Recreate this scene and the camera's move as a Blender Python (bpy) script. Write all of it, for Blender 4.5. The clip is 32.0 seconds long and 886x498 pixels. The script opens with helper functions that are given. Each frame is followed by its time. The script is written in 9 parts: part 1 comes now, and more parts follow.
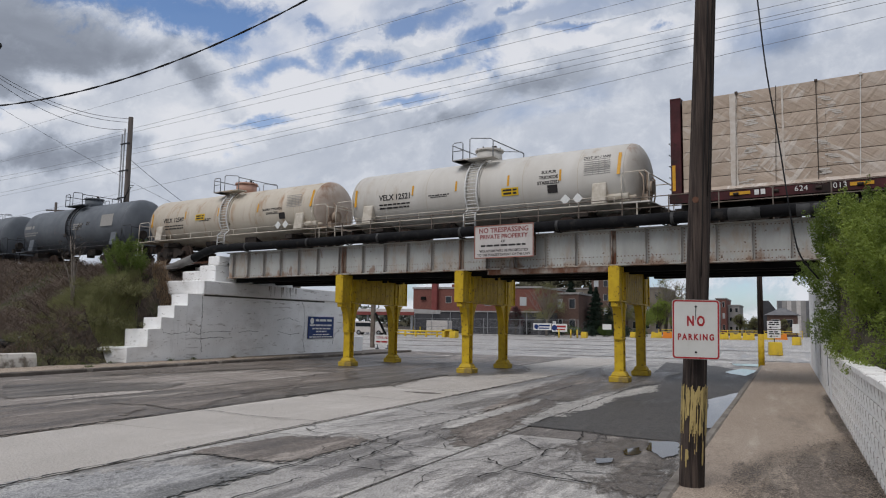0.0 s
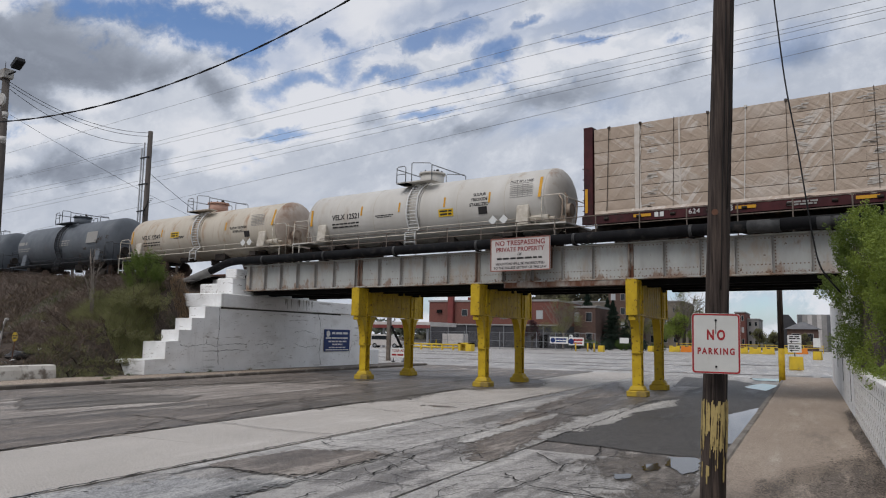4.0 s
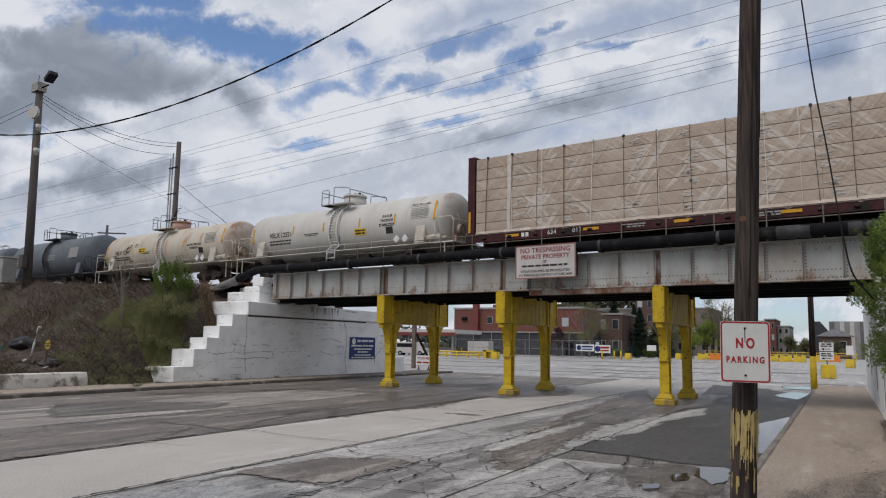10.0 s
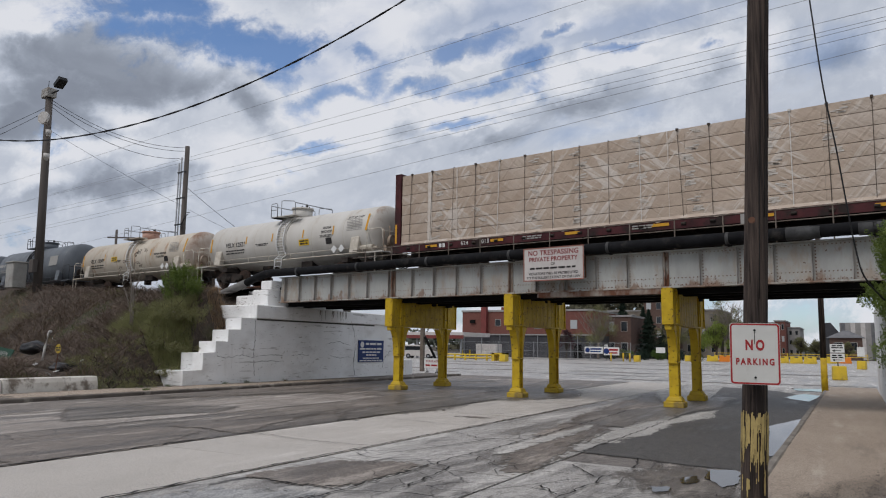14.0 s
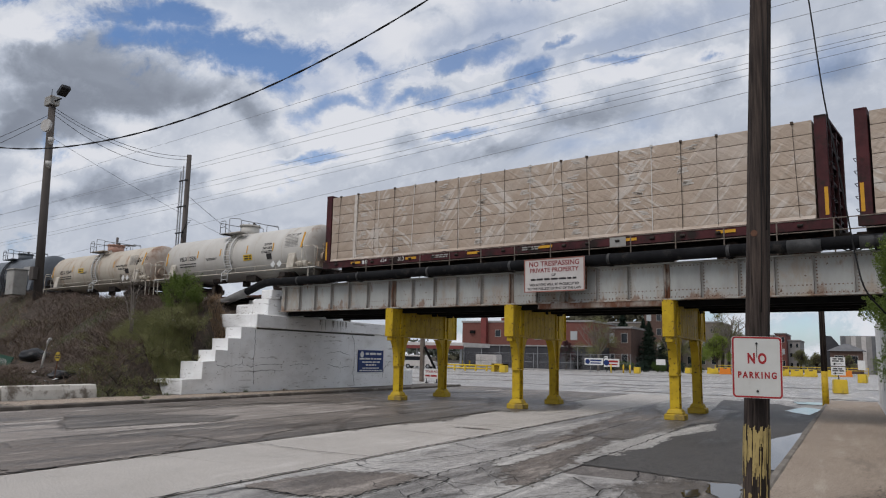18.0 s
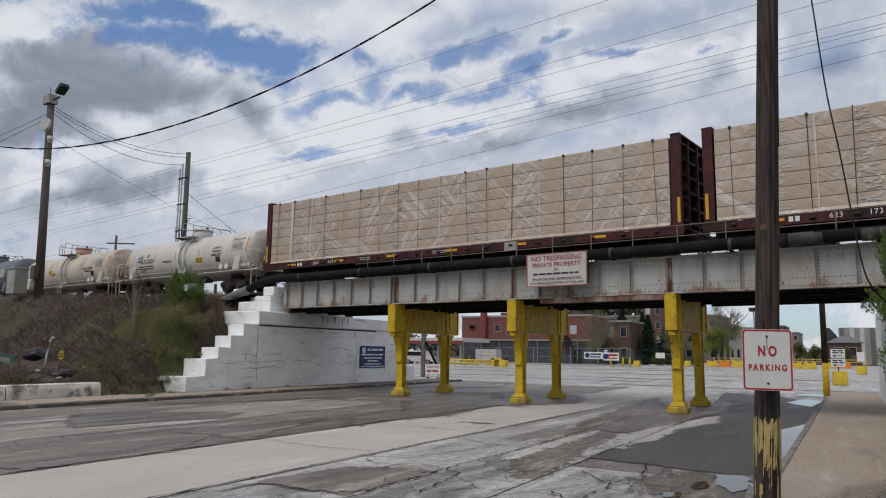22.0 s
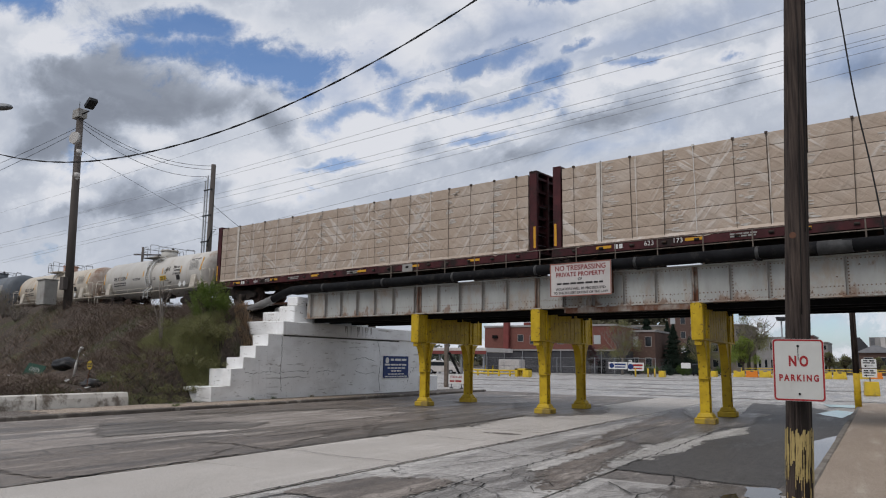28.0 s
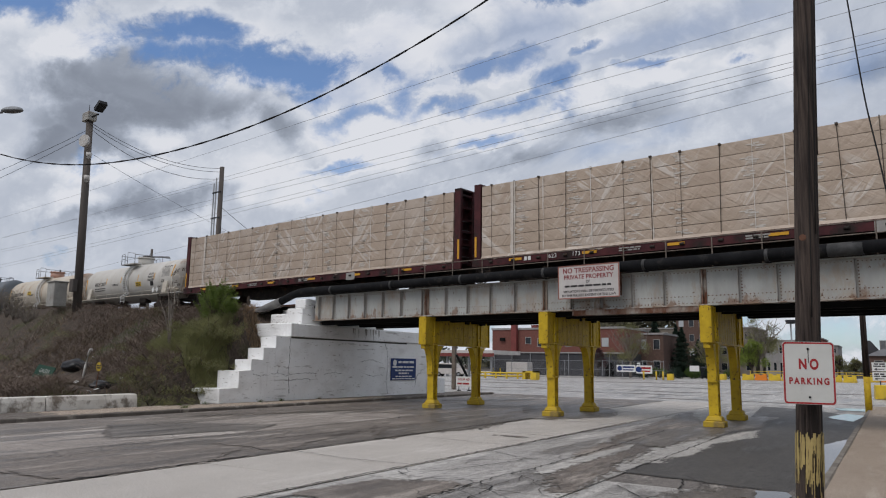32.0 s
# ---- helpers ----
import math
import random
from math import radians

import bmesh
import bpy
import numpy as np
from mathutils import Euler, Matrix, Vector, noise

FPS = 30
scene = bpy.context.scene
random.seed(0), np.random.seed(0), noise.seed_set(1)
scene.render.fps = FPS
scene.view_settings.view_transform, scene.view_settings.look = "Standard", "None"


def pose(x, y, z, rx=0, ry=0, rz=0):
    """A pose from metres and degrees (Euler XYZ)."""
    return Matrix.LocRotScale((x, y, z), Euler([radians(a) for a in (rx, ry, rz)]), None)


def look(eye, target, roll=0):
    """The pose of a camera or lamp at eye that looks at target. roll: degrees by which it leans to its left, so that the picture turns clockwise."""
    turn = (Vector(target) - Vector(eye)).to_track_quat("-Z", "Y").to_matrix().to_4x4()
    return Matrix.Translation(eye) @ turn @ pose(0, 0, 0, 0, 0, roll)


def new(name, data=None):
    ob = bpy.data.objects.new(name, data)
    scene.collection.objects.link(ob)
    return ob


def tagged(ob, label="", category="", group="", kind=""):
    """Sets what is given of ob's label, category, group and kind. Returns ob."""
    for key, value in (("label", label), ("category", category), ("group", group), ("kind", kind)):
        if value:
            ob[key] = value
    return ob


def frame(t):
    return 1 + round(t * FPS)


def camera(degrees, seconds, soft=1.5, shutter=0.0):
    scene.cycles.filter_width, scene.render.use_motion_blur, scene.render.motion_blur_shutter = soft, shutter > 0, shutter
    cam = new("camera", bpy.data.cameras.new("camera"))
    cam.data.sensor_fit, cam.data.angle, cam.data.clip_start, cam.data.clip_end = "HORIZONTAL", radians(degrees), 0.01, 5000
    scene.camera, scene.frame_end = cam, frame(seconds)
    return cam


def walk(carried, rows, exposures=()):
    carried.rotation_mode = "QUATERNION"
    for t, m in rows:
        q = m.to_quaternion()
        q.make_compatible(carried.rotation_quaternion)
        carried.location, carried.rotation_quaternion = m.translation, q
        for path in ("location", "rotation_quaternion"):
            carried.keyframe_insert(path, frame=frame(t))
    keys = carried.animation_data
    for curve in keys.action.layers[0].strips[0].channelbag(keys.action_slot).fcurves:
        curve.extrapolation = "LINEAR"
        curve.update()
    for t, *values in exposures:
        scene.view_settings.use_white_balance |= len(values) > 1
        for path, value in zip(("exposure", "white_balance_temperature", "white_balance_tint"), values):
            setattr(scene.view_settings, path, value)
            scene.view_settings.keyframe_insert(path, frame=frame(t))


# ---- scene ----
cam = camera(63.0, 32.0, soft=1.1)
PATH = [
    (0, (0.000, 0.000, 1.840), (-4.290, 8.975, 2.862), 0.86),
    (0.5, (-0.013, 0.015, 1.837), (-4.313, 8.983, 2.879), 0.95),
    (1, (-0.014, 0.016, 1.837), (-4.327, 8.975, 2.908), 1.12),
    (1.5, (-0.018, 0.020, 1.836), (-4.348, 8.966, 2.941), 1.19),
    (2, (-0.019, 0.022, 1.836), (-4.374, 8.952, 2.967), 1.25),
    (2.5, (-0.020, 0.023, 1.837), (-4.403, 8.937, 2.992), 1.24),
    (3, (-0.019, 0.023, 1.838), (-4.439, 8.917, 3.007), 1.18),
    (3.5, (-0.019, 0.024, 1.839), (-4.472, 8.899, 3.023), 1.11),
    (5.5, (-0.014, 0.029, 1.842), (-4.570, 8.846, 3.066), 0.87),
    (6, (-0.015, 0.029, 1.841), (-4.593, 8.834, 3.070), 0.88),
    (6.5, (-0.016, 0.030, 1.841), (-4.618, 8.822, 3.078), 0.93),
    (7, (-0.016, 0.028, 1.842), (-4.649, 8.802, 3.091), 1.04),
    (7.5, (-0.019, 0.026, 1.842), (-4.685, 8.780, 3.103), 1.19),
    (8, (-0.018, 0.025, 1.843), (-4.720, 8.758, 3.118), 1.28),
    (8.5, (-0.017, 0.023, 1.845), (-4.744, 8.741, 3.131), 1.30),
    (9, (-0.017, 0.017, 1.847), (-4.767, 8.721, 3.140), 1.23),
    (9.5, (-0.016, 0.015, 1.848), (-4.781, 8.711, 3.141), 1.12),
    (10, (-0.014, 0.015, 1.849), (-4.795, 8.702, 3.141), 1.01),
    (10.5, (-0.015, 0.013, 1.849), (-4.819, 8.688, 3.146), 0.90),
    (11, (-0.015, 0.011, 1.849), (-4.843, 8.672, 3.149), 0.90),
    (11.5, (-0.014, 0.011, 1.847), (-4.854, 8.663, 3.161), 0.96),
    (12, (-0.014, 0.012, 1.847), (-4.858, 8.659, 3.173), 0.99),
    (12.5, (-0.013, 0.012, 1.847), (-4.856, 8.658, 3.183), 1.02),
    (13, (-0.012, 0.010, 1.848), (-4.858, 8.654, 3.184), 0.99),
    (13.5, (-0.012, 0.010, 1.849), (-4.869, 8.649, 3.182), 0.93),
    (14, (-0.012, 0.011, 1.851), (-4.886, 8.641, 3.179), 0.82),
    (14.5, (-0.012, 0.009, 1.852), (-4.910, 8.625, 3.187), 0.72),
    (16.5, (-0.024, -0.003, 1.859), (-4.938, 8.590, 3.278), 0.80),
    (17, (-0.024, -0.003, 1.859), (-4.926, 8.594, 3.297), 1.01),
    (17.5, (-0.026, -0.001, 1.859), (-4.912, 8.602, 3.312), 1.16),
    (18, (-0.028, 0.000, 1.859), (-4.899, 8.610, 3.325), 1.24),
    (18.5, (-0.026, -0.001, 1.859), (-4.884, 8.615, 3.334), 1.28),
    (19, (-0.027, -0.006, 1.859), (-4.877, 8.612, 3.342), 1.24),
    (19.5, (-0.036, -0.016, 1.859), (-4.881, 8.607, 3.332), 1.17),
    (20, (-0.052, -0.033, 1.859), (-4.891, 8.597, 3.310), 1.03),
    (20.5, (-0.072, -0.059, 1.859), (-4.912, 8.576, 3.280), 0.89),
    (21, (-0.094, -0.085, 1.858), (-4.935, 8.554, 3.247), 0.78),
    (21.5, (-0.117, -0.110, 1.858), (-4.960, 8.529, 3.239), 0.70),
    (22, (-0.131, -0.132, 1.859), (-4.982, 8.499, 3.261), 0.74),
    (22.5, (-0.137, -0.149, 1.858), (-5.006, 8.466, 3.297), 0.79),
    (23, (-0.140, -0.156, 1.859), (-5.031, 8.440, 3.338), 0.78),
    (23.5, (-0.144, -0.160, 1.860), (-5.059, 8.417, 3.371), 0.73),
    (24, (-0.147, -0.163, 1.860), (-5.086, 8.398, 3.384), 0.63),
    (24.5, (-0.146, -0.161, 1.859), (-5.104, 8.388, 3.387), 0.56),
    (25, (-0.148, -0.160, 1.859), (-5.121, 8.380, 3.384), 0.57),
    (25.5, (-0.148, -0.162, 1.859), (-5.147, 8.363, 3.385), 0.56),
    (27.5, (-0.154, -0.151, 1.858), (-5.246, 8.317, 3.393), 0.72),
    (28, (-0.156, -0.148, 1.858), (-5.265, 8.311, 3.391), 0.74),
    (28.5, (-0.158, -0.147, 1.858), (-5.278, 8.305, 3.393), 0.71),
    (29, (-0.160, -0.145, 1.859), (-5.289, 8.300, 3.404), 0.73),
    (29.5, (-0.163, -0.143, 1.859), (-5.299, 8.294, 3.415), 0.74),
    (30, (-0.165, -0.144, 1.859), (-5.307, 8.289, 3.416), 0.83),
    (30.5, (-0.165, -0.145, 1.859), (-5.318, 8.281, 3.421), 0.90),
    (31, (-0.165, -0.147, 1.858), (-5.334, 8.270, 3.421), 0.90),
    (31.5, (-0.164, -0.147, 1.858), (-5.349, 8.260, 3.420), 0.92),
    (32, (-0.162, -0.148, 1.856), (-5.358, 8.252, 3.420), 0.86),
]
walk(cam, [(t, look(eye, target, roll)) for t, eye, target, roll in PATH], [(0, 0.02, 6400, 12.5), (32, 0.02, 6400, 12.5)])

# ---------------------------------------------------------------- light
SKY = 0.815
SUN_EL, SUN_AZ = 54.0, 194.0      # height, and compass turn from +Y towards +X
world = bpy.data.worlds.new("sky")
scene.world = world
world.use_nodes = True


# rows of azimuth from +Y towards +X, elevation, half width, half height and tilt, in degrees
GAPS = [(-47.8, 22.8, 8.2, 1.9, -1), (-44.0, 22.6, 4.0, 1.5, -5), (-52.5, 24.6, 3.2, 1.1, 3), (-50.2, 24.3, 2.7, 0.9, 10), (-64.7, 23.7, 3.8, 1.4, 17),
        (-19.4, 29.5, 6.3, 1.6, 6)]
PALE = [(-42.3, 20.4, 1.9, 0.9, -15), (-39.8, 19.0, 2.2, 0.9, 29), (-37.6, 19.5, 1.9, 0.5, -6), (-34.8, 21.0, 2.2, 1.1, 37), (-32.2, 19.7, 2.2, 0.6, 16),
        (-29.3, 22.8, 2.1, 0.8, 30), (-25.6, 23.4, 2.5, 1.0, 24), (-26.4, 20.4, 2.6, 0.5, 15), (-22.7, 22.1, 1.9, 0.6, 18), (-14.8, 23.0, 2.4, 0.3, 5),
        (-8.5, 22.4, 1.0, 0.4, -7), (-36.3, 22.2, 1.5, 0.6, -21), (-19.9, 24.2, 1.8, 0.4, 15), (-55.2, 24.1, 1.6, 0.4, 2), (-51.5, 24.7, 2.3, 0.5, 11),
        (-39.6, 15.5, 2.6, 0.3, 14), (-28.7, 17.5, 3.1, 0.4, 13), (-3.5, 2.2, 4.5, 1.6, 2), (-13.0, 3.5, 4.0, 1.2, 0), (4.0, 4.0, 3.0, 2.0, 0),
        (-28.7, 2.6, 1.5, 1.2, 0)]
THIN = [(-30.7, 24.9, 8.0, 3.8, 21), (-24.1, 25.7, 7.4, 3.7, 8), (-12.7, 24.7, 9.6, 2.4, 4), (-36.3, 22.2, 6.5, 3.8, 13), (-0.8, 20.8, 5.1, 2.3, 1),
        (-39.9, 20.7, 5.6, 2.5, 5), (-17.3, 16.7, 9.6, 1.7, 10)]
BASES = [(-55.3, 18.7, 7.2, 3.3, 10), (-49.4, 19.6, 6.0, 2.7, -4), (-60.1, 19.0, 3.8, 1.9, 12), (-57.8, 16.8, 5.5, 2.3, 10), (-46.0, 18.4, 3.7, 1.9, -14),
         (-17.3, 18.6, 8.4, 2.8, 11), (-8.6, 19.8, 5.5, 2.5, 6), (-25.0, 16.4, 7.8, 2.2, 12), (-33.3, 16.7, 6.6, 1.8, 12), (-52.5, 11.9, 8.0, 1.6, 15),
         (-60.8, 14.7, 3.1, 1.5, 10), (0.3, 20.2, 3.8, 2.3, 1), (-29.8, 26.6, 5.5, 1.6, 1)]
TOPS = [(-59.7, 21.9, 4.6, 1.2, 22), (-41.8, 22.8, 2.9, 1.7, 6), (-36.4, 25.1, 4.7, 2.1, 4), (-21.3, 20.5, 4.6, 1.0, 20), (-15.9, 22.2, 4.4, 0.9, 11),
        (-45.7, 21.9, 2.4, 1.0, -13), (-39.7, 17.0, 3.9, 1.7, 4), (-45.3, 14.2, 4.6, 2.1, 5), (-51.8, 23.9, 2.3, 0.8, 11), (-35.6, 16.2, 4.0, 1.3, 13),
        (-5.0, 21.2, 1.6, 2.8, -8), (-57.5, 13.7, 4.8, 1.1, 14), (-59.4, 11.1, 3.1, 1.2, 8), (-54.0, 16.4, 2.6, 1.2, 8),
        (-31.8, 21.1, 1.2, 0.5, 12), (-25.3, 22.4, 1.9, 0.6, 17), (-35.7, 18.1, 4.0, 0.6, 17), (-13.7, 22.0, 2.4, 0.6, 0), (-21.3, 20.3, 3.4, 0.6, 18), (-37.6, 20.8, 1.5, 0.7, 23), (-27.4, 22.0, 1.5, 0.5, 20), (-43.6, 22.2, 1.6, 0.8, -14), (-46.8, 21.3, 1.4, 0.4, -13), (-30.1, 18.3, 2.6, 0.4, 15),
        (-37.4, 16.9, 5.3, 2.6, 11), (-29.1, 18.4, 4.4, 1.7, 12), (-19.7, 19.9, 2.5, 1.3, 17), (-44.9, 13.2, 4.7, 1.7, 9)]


def sky_nodes():
    """Broken cumulus under a clear sky: open blue gaps with bright rims, thin veils, heavy grey bases."""
    nt = world.node_tree
    nt.nodes.clear()
    n, l = nt.nodes.new, nt.links.new

    def calc(op, a, b=None, c=None, clamp=False):
        m = n("ShaderNodeMath")
        m.operation, m.use_clamp = op, clamp
        for i, v in enumerate((a, b, c)):
            if v is None:
                continue
            if isinstance(v, (int, float)):
                m.inputs[i].default_value = v
            else:
                l(v, m.inputs[i])
        return m.outputs[0]

    def ramp(fac, a, b, kind="SMOOTHSTEP"):
        r = n("ShaderNodeMapRange")
        r.interpolation_type = kind
        r.inputs[1].default_value, r.inputs[2].default_value = a, b
        l(fac, r.inputs[0])
        return r.outputs[0]

    def mixc(fac, a, b, mode="MIX"):
        k = n("ShaderNodeMix")
        k.data_type, k.blend_type = "RGBA", mode
        for key, v in (("Factor", fac), ("A", a), ("B", b)):
            if isinstance(v, tuple):
                k.inputs[key].default_value = (*v, 1)
            elif isinstance(v, float):
                k.inputs[key].default_value = v
            else:
                l(v, k.inputs[key])
        return k.outputs["Result"]

    sky = n("ShaderNodeTexSky")
    sky.sky_type, sky.sun_disc = "NISHITA", False
    sky.sun_elevation, sky.sun_rotation = radians(SUN_EL), radians(SUN_AZ)
    gen = n("ShaderNodeTexCoord").outputs["Generated"]
    WIND = (Matrix.Rotation(radians(27), 3, "Z") @ Matrix.Rotation(radians(-14), 3, "Y")).to_euler()

    def cloud(scale, detail, rough, off, colour=False, distort=0.0, flat=1.6):
        m = n("ShaderNodeMapping")
        m.vector_type = "TEXTURE"
        m.inputs["Location"].default_value, m.inputs["Scale"].default_value = off, (flat, 1, 1)
        m.inputs["Rotation"].default_value = WIND
        l(gen, m.inputs[0])
        t = n("ShaderNodeTexNoise")
        t.inputs["Scale"].default_value, t.inputs["Detail"].default_value, t.inputs["Roughness"].default_value, t.inputs["Distortion"].default_value = scale, detail, rough, distort
        l(m.outputs[0], t.inputs["Vector"])
        return t.outputs["Color" if colour else "Fac"]

    # the direction, shaken a little so that no outline stays smooth
    warp = n("ShaderNodeVectorMath")
    warp.operation = "MULTIPLY_ADD"
    l(cloud(12.0, 8, 0.62, (1.0, 2.0, 3.0), True, flat=1.2), warp.inputs[0])
    warp.inputs[1].default_value, warp.inputs[2].default_value = (0.07, 0.07, 0.07), (-0.035, -0.035, -0.035)
    add = n("ShaderNodeVectorMath")
    l(gen, add.inputs[0])
    l(warp.outputs[0], add.inputs[1])
    way = add.outputs[0]

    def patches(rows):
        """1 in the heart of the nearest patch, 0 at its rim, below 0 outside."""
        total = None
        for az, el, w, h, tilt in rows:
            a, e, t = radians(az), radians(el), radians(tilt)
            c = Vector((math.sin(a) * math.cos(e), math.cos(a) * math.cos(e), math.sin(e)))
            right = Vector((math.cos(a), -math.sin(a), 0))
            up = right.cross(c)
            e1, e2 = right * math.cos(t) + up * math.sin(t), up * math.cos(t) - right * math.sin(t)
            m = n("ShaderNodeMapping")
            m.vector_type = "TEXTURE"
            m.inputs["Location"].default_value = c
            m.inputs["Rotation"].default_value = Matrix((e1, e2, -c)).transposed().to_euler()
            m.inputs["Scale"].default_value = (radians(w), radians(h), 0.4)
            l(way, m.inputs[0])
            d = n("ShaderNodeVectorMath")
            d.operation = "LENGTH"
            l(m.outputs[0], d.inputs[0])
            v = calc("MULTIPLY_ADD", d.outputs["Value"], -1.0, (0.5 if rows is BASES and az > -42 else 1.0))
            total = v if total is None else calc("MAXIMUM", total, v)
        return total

    fine = cloud(21.0, 12, 0.64, (0.4, 5.2, 2.0), distort=0.25, flat=1.3)
    mid = cloud(9.0, 9, 0.58, (5.0, 0.3, 2.5), distort=0.3)
    big = cloud(3.4, 4, 0.5, (3.1, 1.7, 0.0))
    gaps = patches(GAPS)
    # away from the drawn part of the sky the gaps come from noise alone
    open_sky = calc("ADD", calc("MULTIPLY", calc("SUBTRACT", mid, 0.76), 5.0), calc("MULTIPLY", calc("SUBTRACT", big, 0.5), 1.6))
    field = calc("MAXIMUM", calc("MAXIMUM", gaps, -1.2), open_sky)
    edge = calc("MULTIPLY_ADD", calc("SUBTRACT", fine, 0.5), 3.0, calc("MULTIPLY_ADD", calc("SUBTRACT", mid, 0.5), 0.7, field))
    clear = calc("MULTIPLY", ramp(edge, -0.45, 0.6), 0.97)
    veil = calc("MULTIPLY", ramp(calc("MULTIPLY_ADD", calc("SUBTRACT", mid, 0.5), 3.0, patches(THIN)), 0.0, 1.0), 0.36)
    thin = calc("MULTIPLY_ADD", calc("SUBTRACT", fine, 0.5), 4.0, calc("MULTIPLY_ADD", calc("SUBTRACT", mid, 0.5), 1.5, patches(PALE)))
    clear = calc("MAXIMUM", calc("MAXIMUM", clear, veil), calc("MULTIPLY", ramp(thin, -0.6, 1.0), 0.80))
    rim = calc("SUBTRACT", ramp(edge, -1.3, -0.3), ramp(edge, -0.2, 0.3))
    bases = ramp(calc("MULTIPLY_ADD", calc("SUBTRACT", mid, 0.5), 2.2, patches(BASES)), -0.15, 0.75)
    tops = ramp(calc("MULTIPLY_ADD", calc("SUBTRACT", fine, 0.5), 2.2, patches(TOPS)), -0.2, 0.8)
    body = calc("MULTIPLY_ADD", calc("SUBTRACT", fine, 0.5), 1.0, 0.385)
    body = calc("MULTIPLY_ADD", calc("SUBTRACT", mid, 0.5), 1.05, body)
    body = calc("MULTIPLY_ADD", calc("SUBTRACT", big, 0.5), 0.5, body)
    body = calc("MULTIPLY_ADD", bases, 0.50, body)
    body = calc("MULTIPLY_ADD", tops, -0.48, body)
    rim_thin = calc("SUBTRACT", ramp(thin, -1.4, -0.3), ramp(thin, -0.2, 0.3))
    body = calc("MULTIPLY_ADD", calc("MAXIMUM", rim, rim_thin), -0.26, body)
    lit = n("ShaderNodeValToRGB")
    el = lit.color_ramp.elements
    el[0].position, el[0].color = 0.0, (0.86, 0.885, 0.92, 1)
    el[1].position, el[1].color = 1.0, (0.235, 0.265, 0.32, 1)
    for at, c in ((0.22, (0.73, 0.775, 0.835)), (0.44, (0.535, 0.59, 0.675)), (0.68, (0.365, 0.41, 0.48))):
        el.new(at).color = (*c, 1)
    l(body, lit.inputs[0])
    blue = mixc(1.0, sky.outputs[0], (0.112, 0.133, 0.157), "MULTIPLY")
    mix = mixc(clear, lit.outputs[0], blue)
    bg = n("ShaderNodeBackground")
    l(mix, bg.inputs["Color"])
    bg.inputs["Strength"].default_value = SKY
    l(bg.outputs[0], n("ShaderNodeOutputWorld").inputs[0])


sky_nodes()
sun_data = bpy.data.lights.new("sun", "SUN")
sun_data.energy, sun_data.angle, sun_data.color = 1.6, radians(35), (1.0, 0.96, 0.91)
sun = new("sun", sun_data)
_el, _az = radians(SUN_EL), radians(SUN_AZ)
_to = Vector((math.sin(_az) * math.cos(_el), math.cos(_az) * math.cos(_el), math.sin(_el)))
sun.matrix_basis = look(_to * 80, (0, 0, 0))


# ---------------------------------------------------------------- materials
def material(name, a, b=None, rough=0.7, metal=0.0, scale=2.0, stain=None, stain_scale=0.6, stain_at=(0.55, 0.7), bump=0.2,
             bump_scale=30.0, stretch=(1, 1, 1), vary=0.0, coords="Object", rough_var=0.1, spec=0.22, island=0.0):
    """A surface with grain at one scale, stains at another, and fine relief."""
    m = bpy.data.materials.new(name)
    m.use_nodes = True
    nt = m.node_tree
    n, l = nt.nodes.new, nt.links.new
    bsdf = nt.nodes["Principled BSDF"]
    tc = n("ShaderNodeTexCoord")
    mp = n("ShaderNodeMapping")
    mp.inputs["Scale"].default_value = stretch
    l(tc.outputs[coords], mp.inputs[0])
    vec = mp.outputs[0]

    def tex(s, detail=6.0, r=0.6):
        t = n("ShaderNodeTexNoise")
        t.inputs["Scale"].default_value, t.inputs["Detail"].default_value, t.inputs["Roughness"].default_value = s, detail, r
        l(vec, t.inputs["Vector"])
        return t.outputs["Fac"]

    def rng(f, lo, hi, to0=0.0, to1=1.0):
        r = n("ShaderNodeMapRange")
        for i, v in enumerate((lo, hi, to0, to1)):
            r.inputs[i + 1].default_value = v
        l(f, r.inputs[0])
        return r.outputs[0]

    def mixc(f, x, y, mode="MIX"):
        k = n("ShaderNodeMix")
        k.data_type, k.blend_type = "RGBA", mode
        if isinstance(f, float):
            k.inputs["Factor"].default_value = f
        else:
            l(f, k.inputs["Factor"])
        for key, v in (("A", x), ("B", y)):
            if isinstance(v, tuple):
                k.inputs[key].default_value = (*v[:3], 1)
            else:
                l(v, k.inputs[key])
        return k.outputs["Result"]

    b = b or tuple(c * 0.72 for c in a)
    col = mixc(rng(tex(scale), 0.35, 0.65), a, b)
    if stain:
        col = mixc(rng(tex(stain_scale, 8.0, 0.65), *stain_at), col, stain)
    if vary:
        oi = n("ShaderNodeObjectInfo")
        col = mixc(rng(oi.outputs["Random"], 0, 1, 0.0, vary), col, tuple(c * 0.45 for c in a))
    if island:
        ge = n("ShaderNodeNewGeometry")
        col = mixc(rng(ge.outputs["Random Per Island"], 0, 1, 0.0, island), col, tuple(c * 0.45 for c in a))
    l(col, bsdf.inputs["Base Color"])
    l(rng(tex(scale * 3.1), 0.3, 0.7, max(rough - rough_var, 0.02), min(rough + rough_var, 1)), bsdf.inputs["Roughness"])
    bsdf.inputs["Metallic"].default_value = metal
    bsdf.inputs["Specular IOR Level"].default_value = spec
    if bump:
        bp = n("ShaderNodeBump")
        bp.inputs["Strength"].default_value, bp.inputs["Distance"].default_value = bump, 0.02
        l(tex(bump_scale, 5.0), bp.inputs["Height"])
        l(bp.outputs[0], bsdf.inputs["Normal"])
    return m


